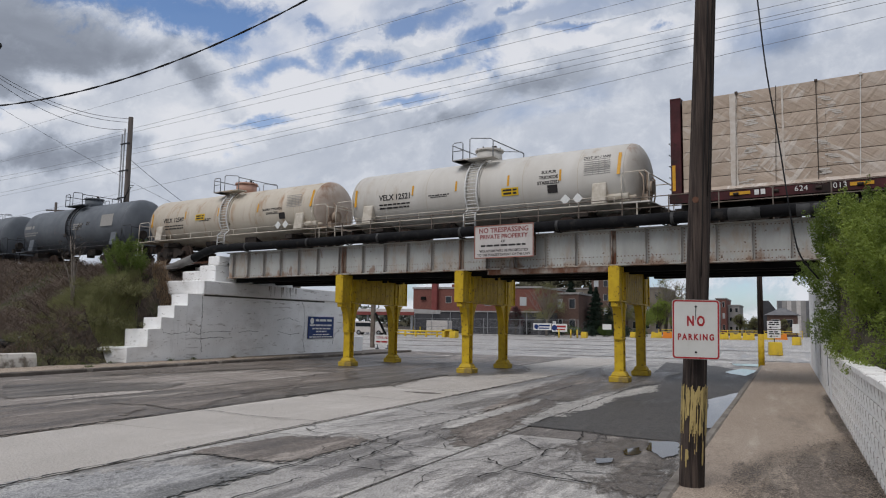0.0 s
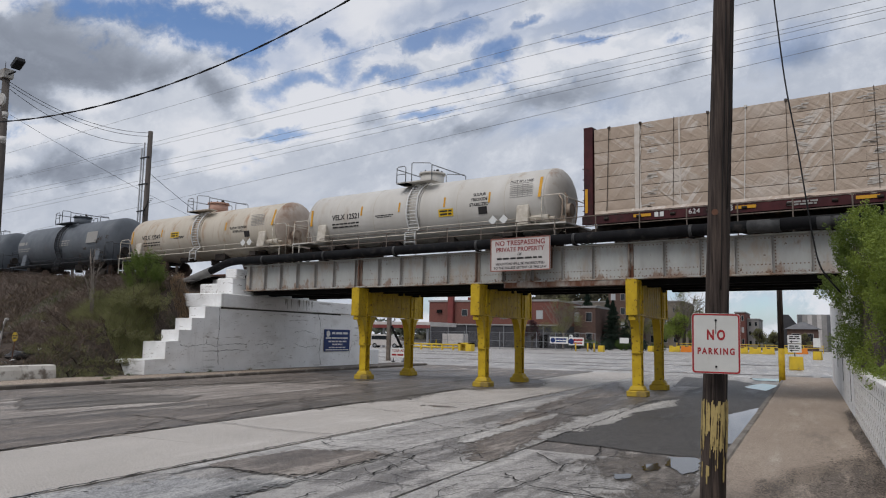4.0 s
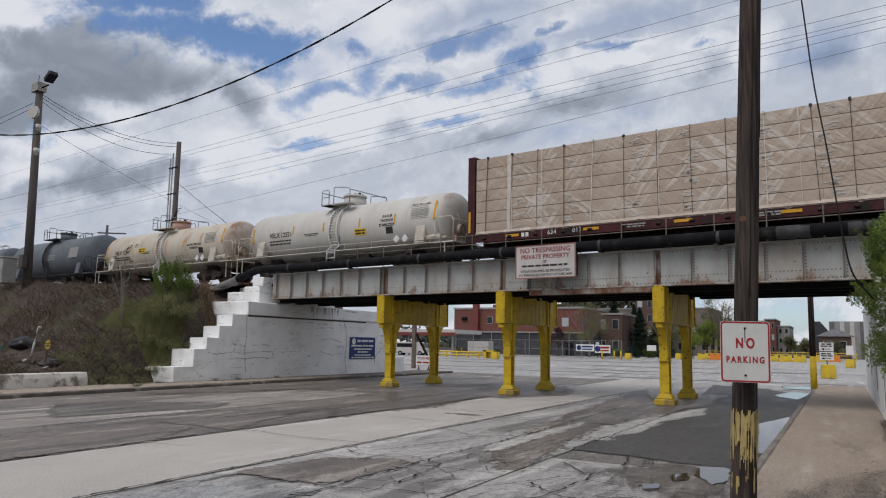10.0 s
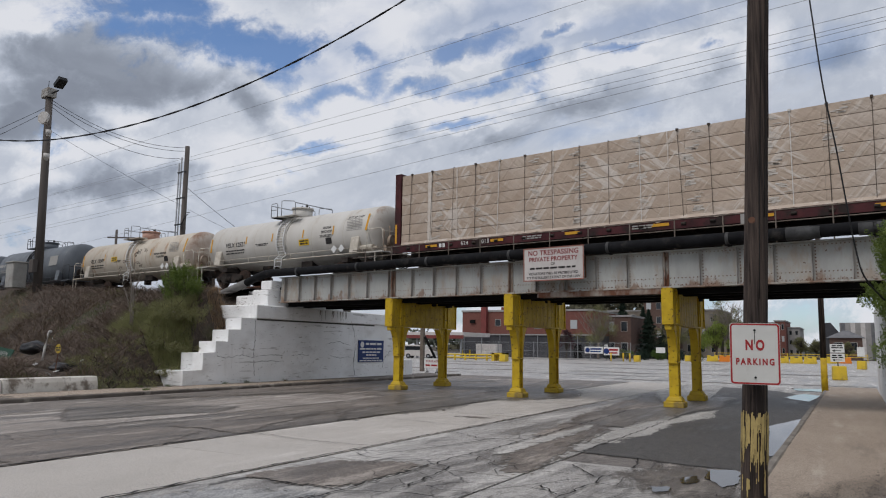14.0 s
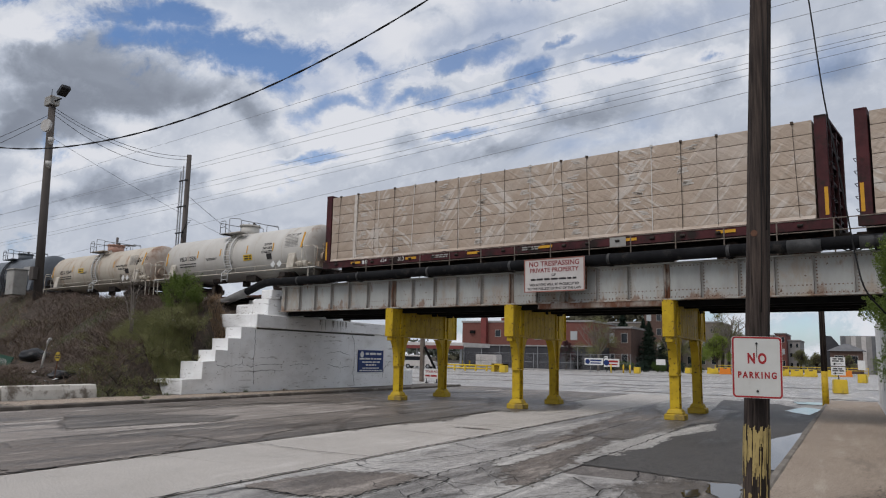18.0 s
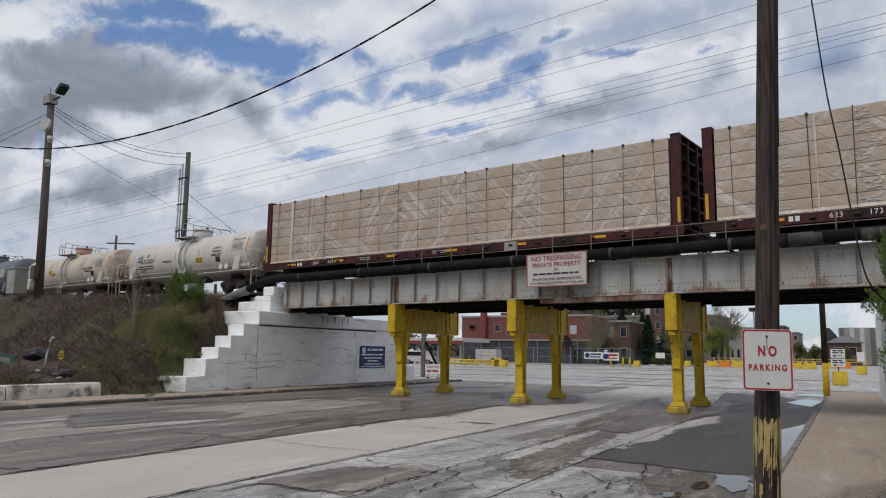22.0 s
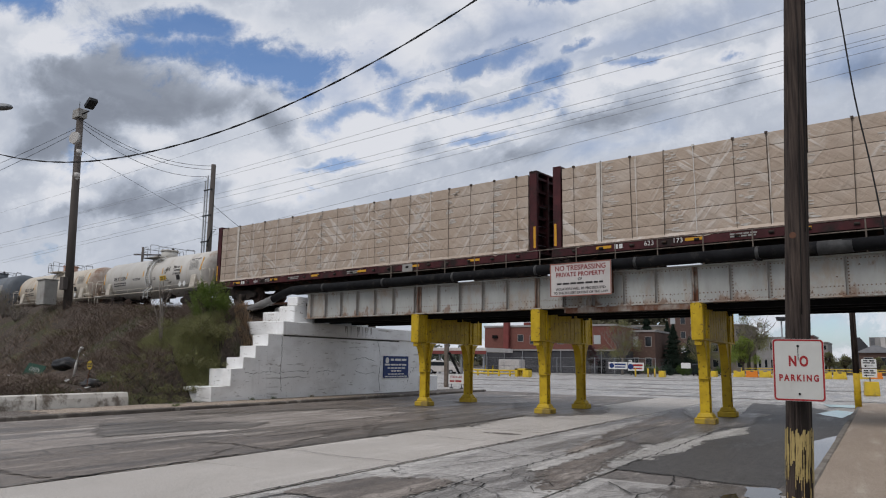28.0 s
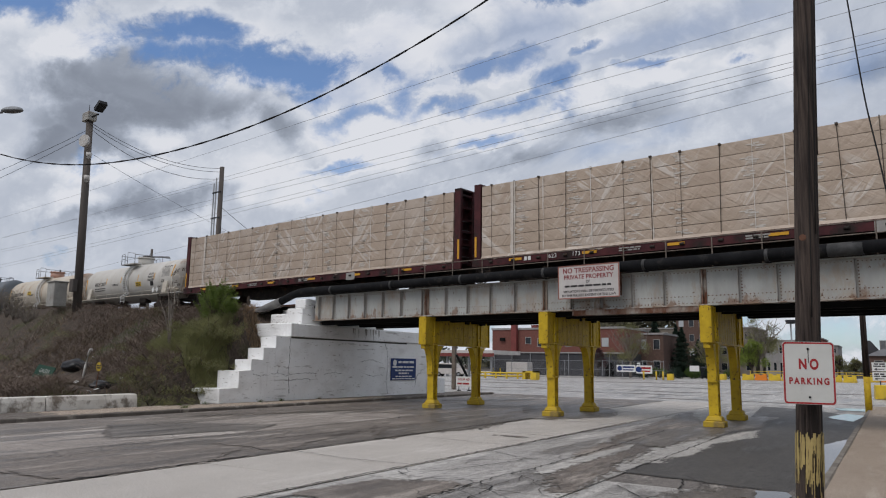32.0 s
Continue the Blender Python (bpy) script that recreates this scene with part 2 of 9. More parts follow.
def glow_free(name, colour, rough=0.5, metal=0.0):
    return material(name, colour, tuple(c * 0.88 for c in colour), rough, metal, 8.0, bump=0.03)


def road_material(name, a, b, dark, pale, dark_at, pale_at, rough=0.6, crackle=0.0, seed=0.0, mottle=0.75):
    """Road surface: long stains and worn pale areas along the traffic, fine aggregate, and hairline crazing."""
    m = bpy.data.materials.new(name)
    m.use_nodes = True
    nt = m.node_tree
    n, l = nt.nodes.new, nt.links.new
    bsdf = nt.nodes["Principled BSDF"]
    co = n("ShaderNodeTexCoord").outputs["Object"]

    def noise_at(scale, stretch, detail=8.0, r=0.62, shift=0.0):
        mp = n("ShaderNodeMapping")
        mp.inputs["Scale"].default_value, mp.inputs["Location"].default_value = stretch, (seed + shift, seed * 1.7 + shift, 0)
        l(co, mp.inputs[0])
        t = n("ShaderNodeTexNoise")
        t.inputs["Scale"].default_value, t.inputs["Detail"].default_value, t.inputs["Roughness"].default_value = scale, detail, r
        l(mp.outputs[0], t.inputs["Vector"])
        return t.outputs["Fac"]

    def rng(f, lo, hi, t0=0.0, t1=1.0):
        r = n("ShaderNodeMapRange")
        for i, v in enumerate((lo, hi, t0, t1)):
            r.inputs[i + 1].default_value = v
        l(f, r.inputs[0])
        return r.outputs[0]

    def mixc(f, x, y, mode="MIX"):
        k = n("ShaderNodeMix")
        k.data_type, k.blend_type = "RGBA", mode
        l(f, k.inputs["Factor"])
        for key, v in (("A", x), ("B", y)):
            if isinstance(v, tuple):
                k.inputs[key].default_value = (*v, 1)
            else:
                l(v, k.inputs[key])
        return k.outputs["Result"]

    col = mixc(rng(noise_at(0.9, (1, 0.5, 1)), 0.35, 0.65), a, b)
    pm = rng(noise_at(1.9, (1, 0.14, 1), 9.0, 0.68, shift=9.0), *pale_at)
    col = mixc(pm, col, pale)
    dm = rng(noise_at(1.05, (1, 0.15, 1), 10.0, 0.70, shift=4.0), *dark_at)
    col = mixc(dm, col, dark)
    mid = noise_at(8.0, (1, 0.6, 1), 8.0, 0.75, shift=6.0)
    col = mixc(rng(mid, 0.49, 0.63, 0.0, mottle), col, tuple(c * 0.5 for c in b))
    col = mixc(rng(mid, 0.44, 0.30, 0.0, mottle * 0.6), col, pale)
    fine = noise_at(42.0, (1, 1, 1), 4.0, 0.75)
    col = mixc(rng(fine, 0.50, 0.62, 0.0, 0.8), col, tuple(c * 0.34 for c in b))
    col = mixc(rng(fine, 0.46, 0.34, 0.0, 0.6), col, tuple(min(c * 1.5, 0.75) for c in pale))
    if crackle:
        for scale, shake, lo, hi, wide in ((0.40, 0.45, 0.40, 0.50, 0.0065), (1.1, 0.30, 0.57, 0.61, 0.008)):
            mp = n("ShaderNodeVectorMath")
            mp.operation = "MULTIPLY_ADD"
            t = n("ShaderNodeTexNoise")
            t.inputs["Scale"].default_value, t.inputs["Detail"].default_value, t.inputs["Roughness"].default_value = scale * 3, 7.0, 0.7
            l(co, t.inputs["Vector"])
            l(t.outputs["Color"], mp.inputs[0])
            mp.inputs[1].default_value = (shake / scale * 0.5, shake / scale * 0.5, 0.0)
            l(co, mp.inputs[2])
            vo = n("ShaderNodeTexVoronoi")
            vo.feature = "DISTANCE_TO_EDGE"
            vo.inputs["Scale"].default_value = scale
            l(mp.outputs[0], vo.inputs["Vector"])
            line = rng(vo.outputs["Distance"], wide * 0.4, wide, 0.9, 0.0)
            where = rng(noise_at(0.35, (1, 0.6, 1), 4.0, shift=2.0 + scale), lo, hi, 0.0, crackle)
            both = n("ShaderNodeMath")
            both.operation = "MULTIPLY"
            l(line, both.inputs[0])
            l(where, both.inputs[1])
            col = mixc(both.outputs[0], col, (0.03, 0.028, 0.026))
    l(col, bsdf.inputs["Base Color"])
    bsdf.inputs["Specular IOR Level"].default_value = 0.3
    l(rng(dm, 0, 1, rough, rough - 0.17), bsdf.inputs["Roughness"])
    bp = n("ShaderNodeBump")
    bp.inputs["Strength"].default_value, bp.inputs["Distance"].default_value = 0.6, 0.012
    l(fine, bp.inputs["Height"])
    l(bp.outputs[0], bsdf.inputs["Normal"])
    return m


def wrap_material():
    """Tan paper lumber under clinging clear plastic: long slanting wrinkles with pale glare painted along them."""
    m = bpy.data.materials.new("tan_lumber_under_plastic_wrap")
    m.use_nodes = True
    nt = m.node_tree
    n, l = nt.nodes.new, nt.links.new
    bsdf = nt.nodes["Principled BSDF"]
    co = n("ShaderNodeTexCoord").outputs["Object"]

    def tex(scale, detail, rough, turn=0.0, stretch=(1, 1, 1), distort=0.0):
        mp = n("ShaderNodeMapping")
        mp.vector_type = "TEXTURE"
        mp.inputs["Rotation"].default_value, mp.inputs["Scale"].default_value = (0, radians(turn), 0), tuple(1 / k for k in stretch)
        l(co, mp.inputs[0])
        t = n("ShaderNodeTexNoise")
        t.inputs["Scale"].default_value, t.inputs["Detail"].default_value, t.inputs["Roughness"].default_value, t.inputs["Distortion"].default_value = scale, detail, rough, distort
        l(mp.outputs[0], t.inputs["Vector"])
        return t.outputs["Fac"]

    def rng(f, lo, hi, a=0.0, b=1.0):
        r = n("ShaderNodeMapRange")
        for i, v in enumerate((lo, hi, a, b)):
            r.inputs[i + 1].default_value = v
        l(f, r.inputs[0])
        return r.outputs[0]

    def mul(a, b, op="MULTIPLY"):
        k = n("ShaderNodeMath")
        k.operation = op
        l(a, k.inputs[0])
        l(b, k.inputs[1])
        return k.outputs[0]

    def mixc(f, a, b):
        k = n("ShaderNodeMix")
        k.data_type = "RGBA"
        l(f, k.inputs["Factor"])
        for key, v in (("A", a), ("B", b)):
            if isinstance(v, tuple):
                k.inputs[key].default_value = (*v, 1)
            else:
                l(v, k.inputs[key])
        return k.outputs["Result"]

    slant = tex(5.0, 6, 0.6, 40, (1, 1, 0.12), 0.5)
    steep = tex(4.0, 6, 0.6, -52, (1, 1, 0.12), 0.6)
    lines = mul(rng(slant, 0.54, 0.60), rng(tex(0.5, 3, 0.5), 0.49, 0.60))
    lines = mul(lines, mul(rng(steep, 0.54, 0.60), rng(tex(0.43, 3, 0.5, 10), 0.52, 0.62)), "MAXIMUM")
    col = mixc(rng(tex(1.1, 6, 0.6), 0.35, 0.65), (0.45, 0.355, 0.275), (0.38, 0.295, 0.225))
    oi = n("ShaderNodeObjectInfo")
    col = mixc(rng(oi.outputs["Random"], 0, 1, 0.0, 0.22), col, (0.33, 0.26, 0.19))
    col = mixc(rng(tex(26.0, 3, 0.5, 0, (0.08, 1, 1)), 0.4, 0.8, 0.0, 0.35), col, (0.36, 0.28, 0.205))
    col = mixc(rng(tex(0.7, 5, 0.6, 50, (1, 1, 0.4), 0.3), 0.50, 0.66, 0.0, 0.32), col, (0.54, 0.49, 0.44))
    # glare along the wrinkles, painted as pale lines in the base colour
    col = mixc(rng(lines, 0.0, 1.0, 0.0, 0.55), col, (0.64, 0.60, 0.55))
    l(col, bsdf.inputs["Base Color"])
    bsdf.inputs["Roughness"].default_value = 0.42
    bp = n("ShaderNodeBump")
    bp.inputs["Strength"].default_value, bp.inputs["Distance"].default_value = 0.45, 0.10
    l(mul(slant, steep, "ADD"), bp.inputs["Height"])
    l(bp.outputs[0], bsdf.inputs["Normal"])
    return m


def wall_material():
    """Flaking whitewash: broad grey weathering, run-down streaks, bare flakes and the lines of old boards."""
    m = material("flaking_whitewash_on_concrete", (0.87, 0.87, 0.86), (0.77, 0.765, 0.75), 0.8, 0.0, 0.55, (0.42, 0.39, 0.35), 3.1, (0.66, 0.70), 0.5, 9)
    nt = m.node_tree
    n, l = nt.nodes.new, nt.links.new
    bsdf = nt.nodes["Principled BSDF"]
    col = bsdf.inputs["Base Color"].links[0].from_socket
    co = n("ShaderNodeTexCoord").outputs["Object"]
    for scale, stretch, lo, hi, most, tint in ((1.8, (1, 1, 0.10), 0.60, 0.74, 0.35, (0.42, 0.395, 0.36)), (0.8, (1, 0.6, 1.3), 0.51, 0.68, 0.42, (0.50, 0.48, 0.45)), (9.0, (1, 1, 1.6), 0.655, 0.68, 0.8, (0.16, 0.145, 0.125)), (0.6, (1, 1, 9.0), 0.635, 0.65, 0.5, (0.32, 0.30, 0.28)), (2.6, (1, 0.6, 3.5), 0.635, 0.655, 0.7, (0.34, 0.31, 0.275))):
        mp = n("ShaderNodeMapping")
        mp.inputs["Scale"].default_value = stretch
        l(co, mp.inputs[0])
        t = n("ShaderNodeTexNoise")
        t.inputs["Scale"].default_value, t.inputs["Detail"].default_value, t.inputs["Roughness"].default_value = scale, 8.0, 0.6
        l(mp.outputs[0], t.inputs["Vector"])
        r = n("ShaderNodeMapRange")
        for i, v in enumerate((lo, hi, 0.0, most)):
            r.inputs[i + 1].default_value = v
        l(t.outputs["Fac"], r.inputs[0])
        k = n("ShaderNodeMix")
        k.data_type = "RGBA"
        l(r.outputs[0], k.inputs["Factor"])
        l(col, k.inputs["A"])
        k.inputs["B"].default_value = (*tint, 1)
        col = k.outputs["Result"]
    l(col, bsdf.inputs["Base Color"])
    return m


def girder_material():
    """Old grey paint: faint run-down streaks, small rust freckles, and rust creeping up from the riveted bottom edge."""
    m = material("weathered_grey_girder_paint", (0.43, 0.44, 0.42), (0.325, 0.327, 0.31), 0.65, 0.0, 1.3, (0.33, 0.28, 0.225), 1.6, (0.54, 0.70), 0.25, 40, (1, 1, 0.35))
    nt = m.node_tree
    n, l = nt.nodes.new, nt.links.new
    bsdf = nt.nodes["Principled BSDF"]
    col = bsdf.inputs["Base Color"].links[0].from_socket
    co = n("ShaderNodeTexCoord").outputs["Object"]
    sep = n("ShaderNodeSeparateXYZ")
    l(co, sep.inputs[0])
    for scale, stretch, rise, lo, hi, most, tint in ((0.9, (1, 1, 0.8), 0.30, 0.56, 0.72, 0.6, (0.34, 0.25, 0.175)), (2.0, (1, 1, 0.5), 0.40, 0.63, 0.70, 0.75, (0.20, 0.115, 0.07)), (7.0, (1, 1, 0.8), 0.25, 0.655, 0.69, 0.85, (0.11, 0.055, 0.032)), (4.0, (1, 1, 0.10), 0.05, 0.62, 0.70, 0.4, (0.28, 0.20, 0.145))):
        mp = n("ShaderNodeMapping")
        mp.inputs["Scale"].default_value = stretch
        l(co, mp.inputs[0])
        t = n("ShaderNodeTexNoise")
        t.inputs["Scale"].default_value, t.inputs["Detail"].default_value, t.inputs["Roughness"].default_value = scale, 8.0, 0.62
        l(mp.outputs[0], t.inputs["Vector"])
        up = n("ShaderNodeMapRange")
        for i, v in enumerate((3.8, 4.25, rise * 0.35, 0.0)):
            up.inputs[i + 1].default_value = v
        l(sep.outputs[2], up.inputs[0])
        add = n("ShaderNodeMath")
        l(t.outputs["Fac"], add.inputs[0])
        l(up.outputs[0], add.inputs[1])
        r = n("ShaderNodeMapRange")
        for i, v in enumerate((lo, hi, 0.0, most)):
            r.inputs[i + 1].default_value = v
        l(add.outputs[0], r.inputs[0])
        k = n("ShaderNodeMix")
        k.data_type = "RGBA"
        l(r.outputs[0], k.inputs["Factor"])
        l(col, k.inputs["A"])
        k.inputs["B"].default_value = (*tint, 1)
        col = k.outputs["Result"]
    l(col, bsdf.inputs["Base Color"])
    return m


def leaf_material(name, a, b, thin=0.4):
    """Thin leaves: some of the light comes through them."""
    m = material(name, a, b, 0.5, 0.0, 3.0, bump=0, island=0.55)
    nt = m.node_tree
    bsdf, out = nt.nodes["Principled BSDF"], nt.nodes["Material Output"]
    tr = nt.nodes.new("ShaderNodeBsdfTranslucent")
    mix = nt.nodes.new("ShaderNodeMixShader")
    mix.inputs[0].default_value = thin
    nt.links.new(bsdf.inputs["Base Color"].links[0].from_socket, tr.inputs[0])
    nt.links.new(bsdf.outputs[0], mix.inputs[1])
    nt.links.new(tr.outputs[0], mix.inputs[2])
    nt.links.new(mix.outputs[0], out.inputs[0])
    return m


M = {}
M["girder"] = girder_material()
# stiffener paint: rust stains, over a darker grey that paints in shadow lines
M["girder_edge"] = material("shade_toned_girder_edge", (0.33, 0.325, 0.31), (0.23, 0.20, 0.17), 0.7, 0.0, 2.0, (0.13, 0.07, 0.04), 1.7, (0.52, 0.62), 0.2, 40)
M["rust"] = material("rusty_steel", (0.16, 0.075, 0.045), (0.07, 0.04, 0.03), 0.85, 0.0, 3.0, (0.03, 0.025, 0.02), 1.5, bump=0.4)
# near black, so the shade under the bridge deck sits in the colour
M["dark_steel"] = material("near_black_steel", (0.012, 0.011, 0.011), (0.006, 0.006, 0.006), 0.95, 0.0, 2.0, bump=0.3, spec=0.1)
M["yellow"] = material("chipped_yellow_paint", (0.58, 0.395, 0.02), (0.44, 0.29, 0.016), 0.55, 0.0, 2.5, (0.095, 0.055, 0.02), 8.0, (0.59, 0.63), 0.3, 25)
M["white_wall"] = wall_material()
M["pipe"] = material("black_pipe_coating", (0.013, 0.0135, 0.015), (0.007, 0.007, 0.008), 0.85, 0.0, 1.5, (0.035, 0.032, 0.029), 2.2, (0.56, 0.7), bump=0.9, bump_scale=12, spec=0.12)
M["tank_white"] = material("grimy_cream_tank_paint", (0.56, 0.54, 0.50), (0.49, 0.465, 0.42), 0.5, 0.0, 0.8, (0.36, 0.28, 0.20), 0.9, (0.58, 0.76), 0.05, 8, (1.2, 1, 0.25))
M["tank_cream"] = material("rusty_cream_tank_paint", (0.54, 0.49, 0.41), (0.465, 0.41, 0.33), 0.55, 0.0, 0.8, (0.34, 0.20, 0.11), 1.2, (0.54, 0.70), 0.05, 8, (1.2, 1, 0.22))
M["tank_grey"] = material("dusty_dark_grey_tank_paint", (0.14, 0.155, 0.17), (0.10, 0.11, 0.125), 0.55, 0.0, 0.8, (0.22, 0.20, 0.18), 0.4, (0.58, 0.8), 0.06, 8)
M["car_brown"] = material("oxide_brown_freight_car_paint", (0.078, 0.020, 0.022), (0.040, 0.012, 0.014), 0.65, 0.0, 1.6, (0.022, 0.015, 0.013), 1.4, (0.5, 0.62), bump=0.15)
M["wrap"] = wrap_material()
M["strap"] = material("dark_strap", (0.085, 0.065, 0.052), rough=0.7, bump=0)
M["asphalt"] = road_material("worn_asphalt", (0.185, 0.165, 0.15), (0.135, 0.12, 0.109), (0.075, 0.067, 0.06), (0.38, 0.34, 0.30), (0.50, 0.56), (0.53, 0.60), 0.62, 0.9, 3.0)
M["concrete"] = road_material("worn_concrete_slab", (0.515, 0.47, 0.42), (0.44, 0.40, 0.355), (0.25, 0.22, 0.19), (0.63, 0.585, 0.535), (0.59, 0.70), (0.55, 0.68), 0.62, 0.12, 7.0, 0.10)
M["pavement"] = road_material("dirty_tan_pavement", (0.40, 0.325, 0.255), (0.33, 0.262, 0.205), (0.20, 0.158, 0.125), (0.47, 0.40, 0.33), (0.58, 0.70), (0.57, 0.67), 0.8, 0.15, 37.0, 0.35)
M["pole_wood"] = material("weathered_pole_wood", (0.085, 0.064, 0.053), (0.026, 0.02, 0.018), 0.9, 0.0, 30.0, (0.022, 0.017, 0.015), 12.0, (0.52, 0.60), bump=1.0, bump_scale=60, stretch=(1, 1, 0.03))
M["earth"] = material("brushy_earth_bank", (0.098, 0.077, 0.061), (0.036, 0.028, 0.023), 0.95, 0.0, 6.0, (0.055, 0.062, 0.024), 0.35, (0.53, 0.66), 1.0, 18)
M["sign_white"] = glow_free("sign_white", (0.70, 0.70, 0.68), 0.45)
M["sign_maroon"] = glow_free("faded_maroon_lettering", (0.24, 0.05, 0.05), 0.6)
M["sign_red"] = glow_free("sign_red", (0.33, 0.03, 0.033), 0.45)
M["brick"] = material("red_brick_wall", (0.175, 0.072, 0.058), (0.135, 0.058, 0.048), 0.9, 0.0, 3.0, bump=0.2)
M["foliage"] = material("spring_leaves", (0.10, 0.17, 0.035), (0.055, 0.11, 0.02), 0.6, 0.0, 3.0, bump=0, island=0.6)
M["black"] = glow_free("black_plastic", (0.015, 0.015, 0.016), 0.5)
M["forecourt"] = road_material("pale_worn_forecourt", (0.46, 0.43, 0.395), (0.36, 0.335, 0.305), (0.15, 0.135, 0.12), (0.60, 0.57, 0.53), (0.53, 0.57), (0.51, 0.56), 0.45, 0.9, 23.0)
M["road_grey"] = road_material("stained_grey_road", (0.44, 0.415, 0.385), (0.335, 0.315, 0.29), (0.135, 0.122, 0.11), (0.57, 0.54, 0.50), (0.52, 0.58), (0.53, 0.60), 0.62, 0.9, 11.0)
M["road_mid"] = road_material("stained_tan_road", (0.345, 0.30, 0.262), (0.262, 0.227, 0.198), (0.115, 0.098, 0.084), (0.50, 0.45, 0.405), (0.51, 0.57), (0.53, 0.59), 0.6, 0.9, 13.0)
M["road_brown"] = road_material("dirty_brown_road", (0.235, 0.199, 0.168), (0.162, 0.137, 0.117), (0.086, 0.072, 0.061), (0.439, 0.393, 0.346), (0.49, 0.55), (0.545, 0.60), 0.58, 0.6, 17.0)
M["joint"] = material("dark_joint", (0.022, 0.02, 0.019), rough=0.9, bump=0.2)
M["patch"] = road_material("dark_asphalt_patch", (0.092, 0.086, 0.081), (0.073, 0.069, 0.064), (0.052, 0.049, 0.046), (0.125, 0.116, 0.108), (0.53, 0.62), (0.56, 0.66), 0.6, 0.0, 29.0)
M["tar"] = road_material("wet_dirt_stain", (0.205, 0.173, 0.148), (0.155, 0.13, 0.11), (0.088, 0.073, 0.062), (0.35, 0.305, 0.265), (0.48, 0.58), (0.53, 0.59), 0.6, 0.0, 31.0, 0.5)
M["tar_dark"] = road_material("damp_dirt", (0.145, 0.125, 0.108), (0.108, 0.093, 0.08), (0.07, 0.06, 0.052), (0.26, 0.23, 0.20), (0.52, 0.6), (0.53, 0.60), 0.5, 0.0, 61.0, 0.5)
M["pale"] = road_material("pale_worn_concrete", (0.46, 0.435, 0.40), (0.37, 0.35, 0.32), (0.20, 0.185, 0.17), (0.55, 0.52, 0.48), (0.56, 0.62), (0.54, 0.60), 0.65, 0.4, 71.0, 0.5)
M["pavement_dirt"] = road_material("wet_leaf_dirt", (0.20, 0.165, 0.135), (0.15, 0.122, 0.10), (0.08, 0.066, 0.055), (0.36, 0.295, 0.235), (0.50, 0.60), (0.49, 0.56), 0.75, 0.0, 43.0)
M["bluish"] = road_material("bluish_worn_road", (0.36, 0.355, 0.35), (0.29, 0.286, 0.282), (0.13, 0.127, 0.12), (0.45, 0.44, 0.42), (0.51, 0.58), (0.51, 0.58), 0.6, 0.4, 41.0)
M["verge"] = road_material("muddy_verge", (0.17, 0.145, 0.122), (0.12, 0.10, 0.085), (0.07, 0.06, 0.052), (0.27, 0.245, 0.215), (0.50, 0.58), (0.55, 0.63), 0.8, 0.0, 51.0)
M["kerb_dark"] = material("grimy_kerb", (0.15, 0.13, 0.112), (0.09, 0.078, 0.068), 0.85, 0.0, 2.0, (0.26, 0.235, 0.205), 1.5, (0.56, 0.64), 0.4, 40)
M["kerb"] = material("worn_kerb_concrete", (0.26, 0.235, 0.205), (0.17, 0.15, 0.13), 0.85, 0.0, 2.0, (0.08, 0.07, 0.06), 1.2, (0.54, 0.7), 0.4, 40)
M["rusty_girder"] = material("rust_bled_girder_paint", (0.30, 0.28, 0.25), (0.17, 0.10, 0.065), 0.75, 0.0, 2.2, (0.12, 0.05, 0.028), 1.8, (0.46, 0.6), 0.3, 40, (1, 1, 0.5))
M["yellow_worn"] = material("stained_yellow_paint", (0.52, 0.36, 0.03), (0.40, 0.28, 0.04), 0.7, 0.0, 3.0, (0.20, 0.15, 0.07), 2.5, (0.50, 0.66), 0.4, 25)
M["yellow_far"] = material("faded_yellow_paint", (0.66, 0.46, 0.04), (0.52, 0.37, 0.04), 0.6, 0.0, 2.0, (0.26, 0.20, 0.08), 1.8, (0.58, 0.7), 0.2, 20)
M["orange"] = glow_free("orange_plastic", (0.70, 0.22, 0.03), 0.5)
M["pipe_grey"] = material("dusty_grey_pipe", (0.20, 0.195, 0.185), (0.14, 0.135, 0.13), 0.75, 0.0, 2.0, bump=0.3)
M["clamp"] = material("dull_clamp", (0.075, 0.075, 0.075), (0.04, 0.04, 0.04), 0.6, 0.2, 4.0, bump=0.2)
M["sleeper"] = material("creosoted_timber", (0.05, 0.038, 0.03), (0.03, 0.024, 0.02), 0.9, 0.0, 5.0, bump=0.5, stretch=(1, 0.1, 1))
M["ballast"] = material("dark_ballast_stone", (0.12, 0.112, 0.105), (0.055, 0.05, 0.048), 0.95, 0.0, 9.0, bump=1.0, bump_scale=22)
M["rail_steel"] = material("weathered_rail_steel", (0.22, 0.19, 0.16), (0.13, 0.10, 0.08), 0.7, 0.3, 4.0, bump=0.1)
M["rail_white"] = material("dirty_cream_rail_paint", (0.56, 0.52, 0.45), (0.40, 0.35, 0.28), 0.6, 0.0, 4.0, bump=0.1)
M["rail_grey"] = material("grey_galvanised_steel", (0.30, 0.31, 0.32), (0.21, 0.22, 0.23), 0.55, 0.4, 4.0, bump=0.1)
M["rail_dark"] = material("dark_painted_steel", (0.05, 0.05, 0.055), (0.03, 0.03, 0.033), 0.6, 0.2, 4.0, bump=0.1)
M["sign_worn"] = material("aged_white_paint", (0.54, 0.515, 0.49), (0.45, 0.42, 0.40), 0.6, 0.0, 1.5, (0.38, 0.30, 0.25), 1.3, (0.62, 0.75), 0.08, 20)
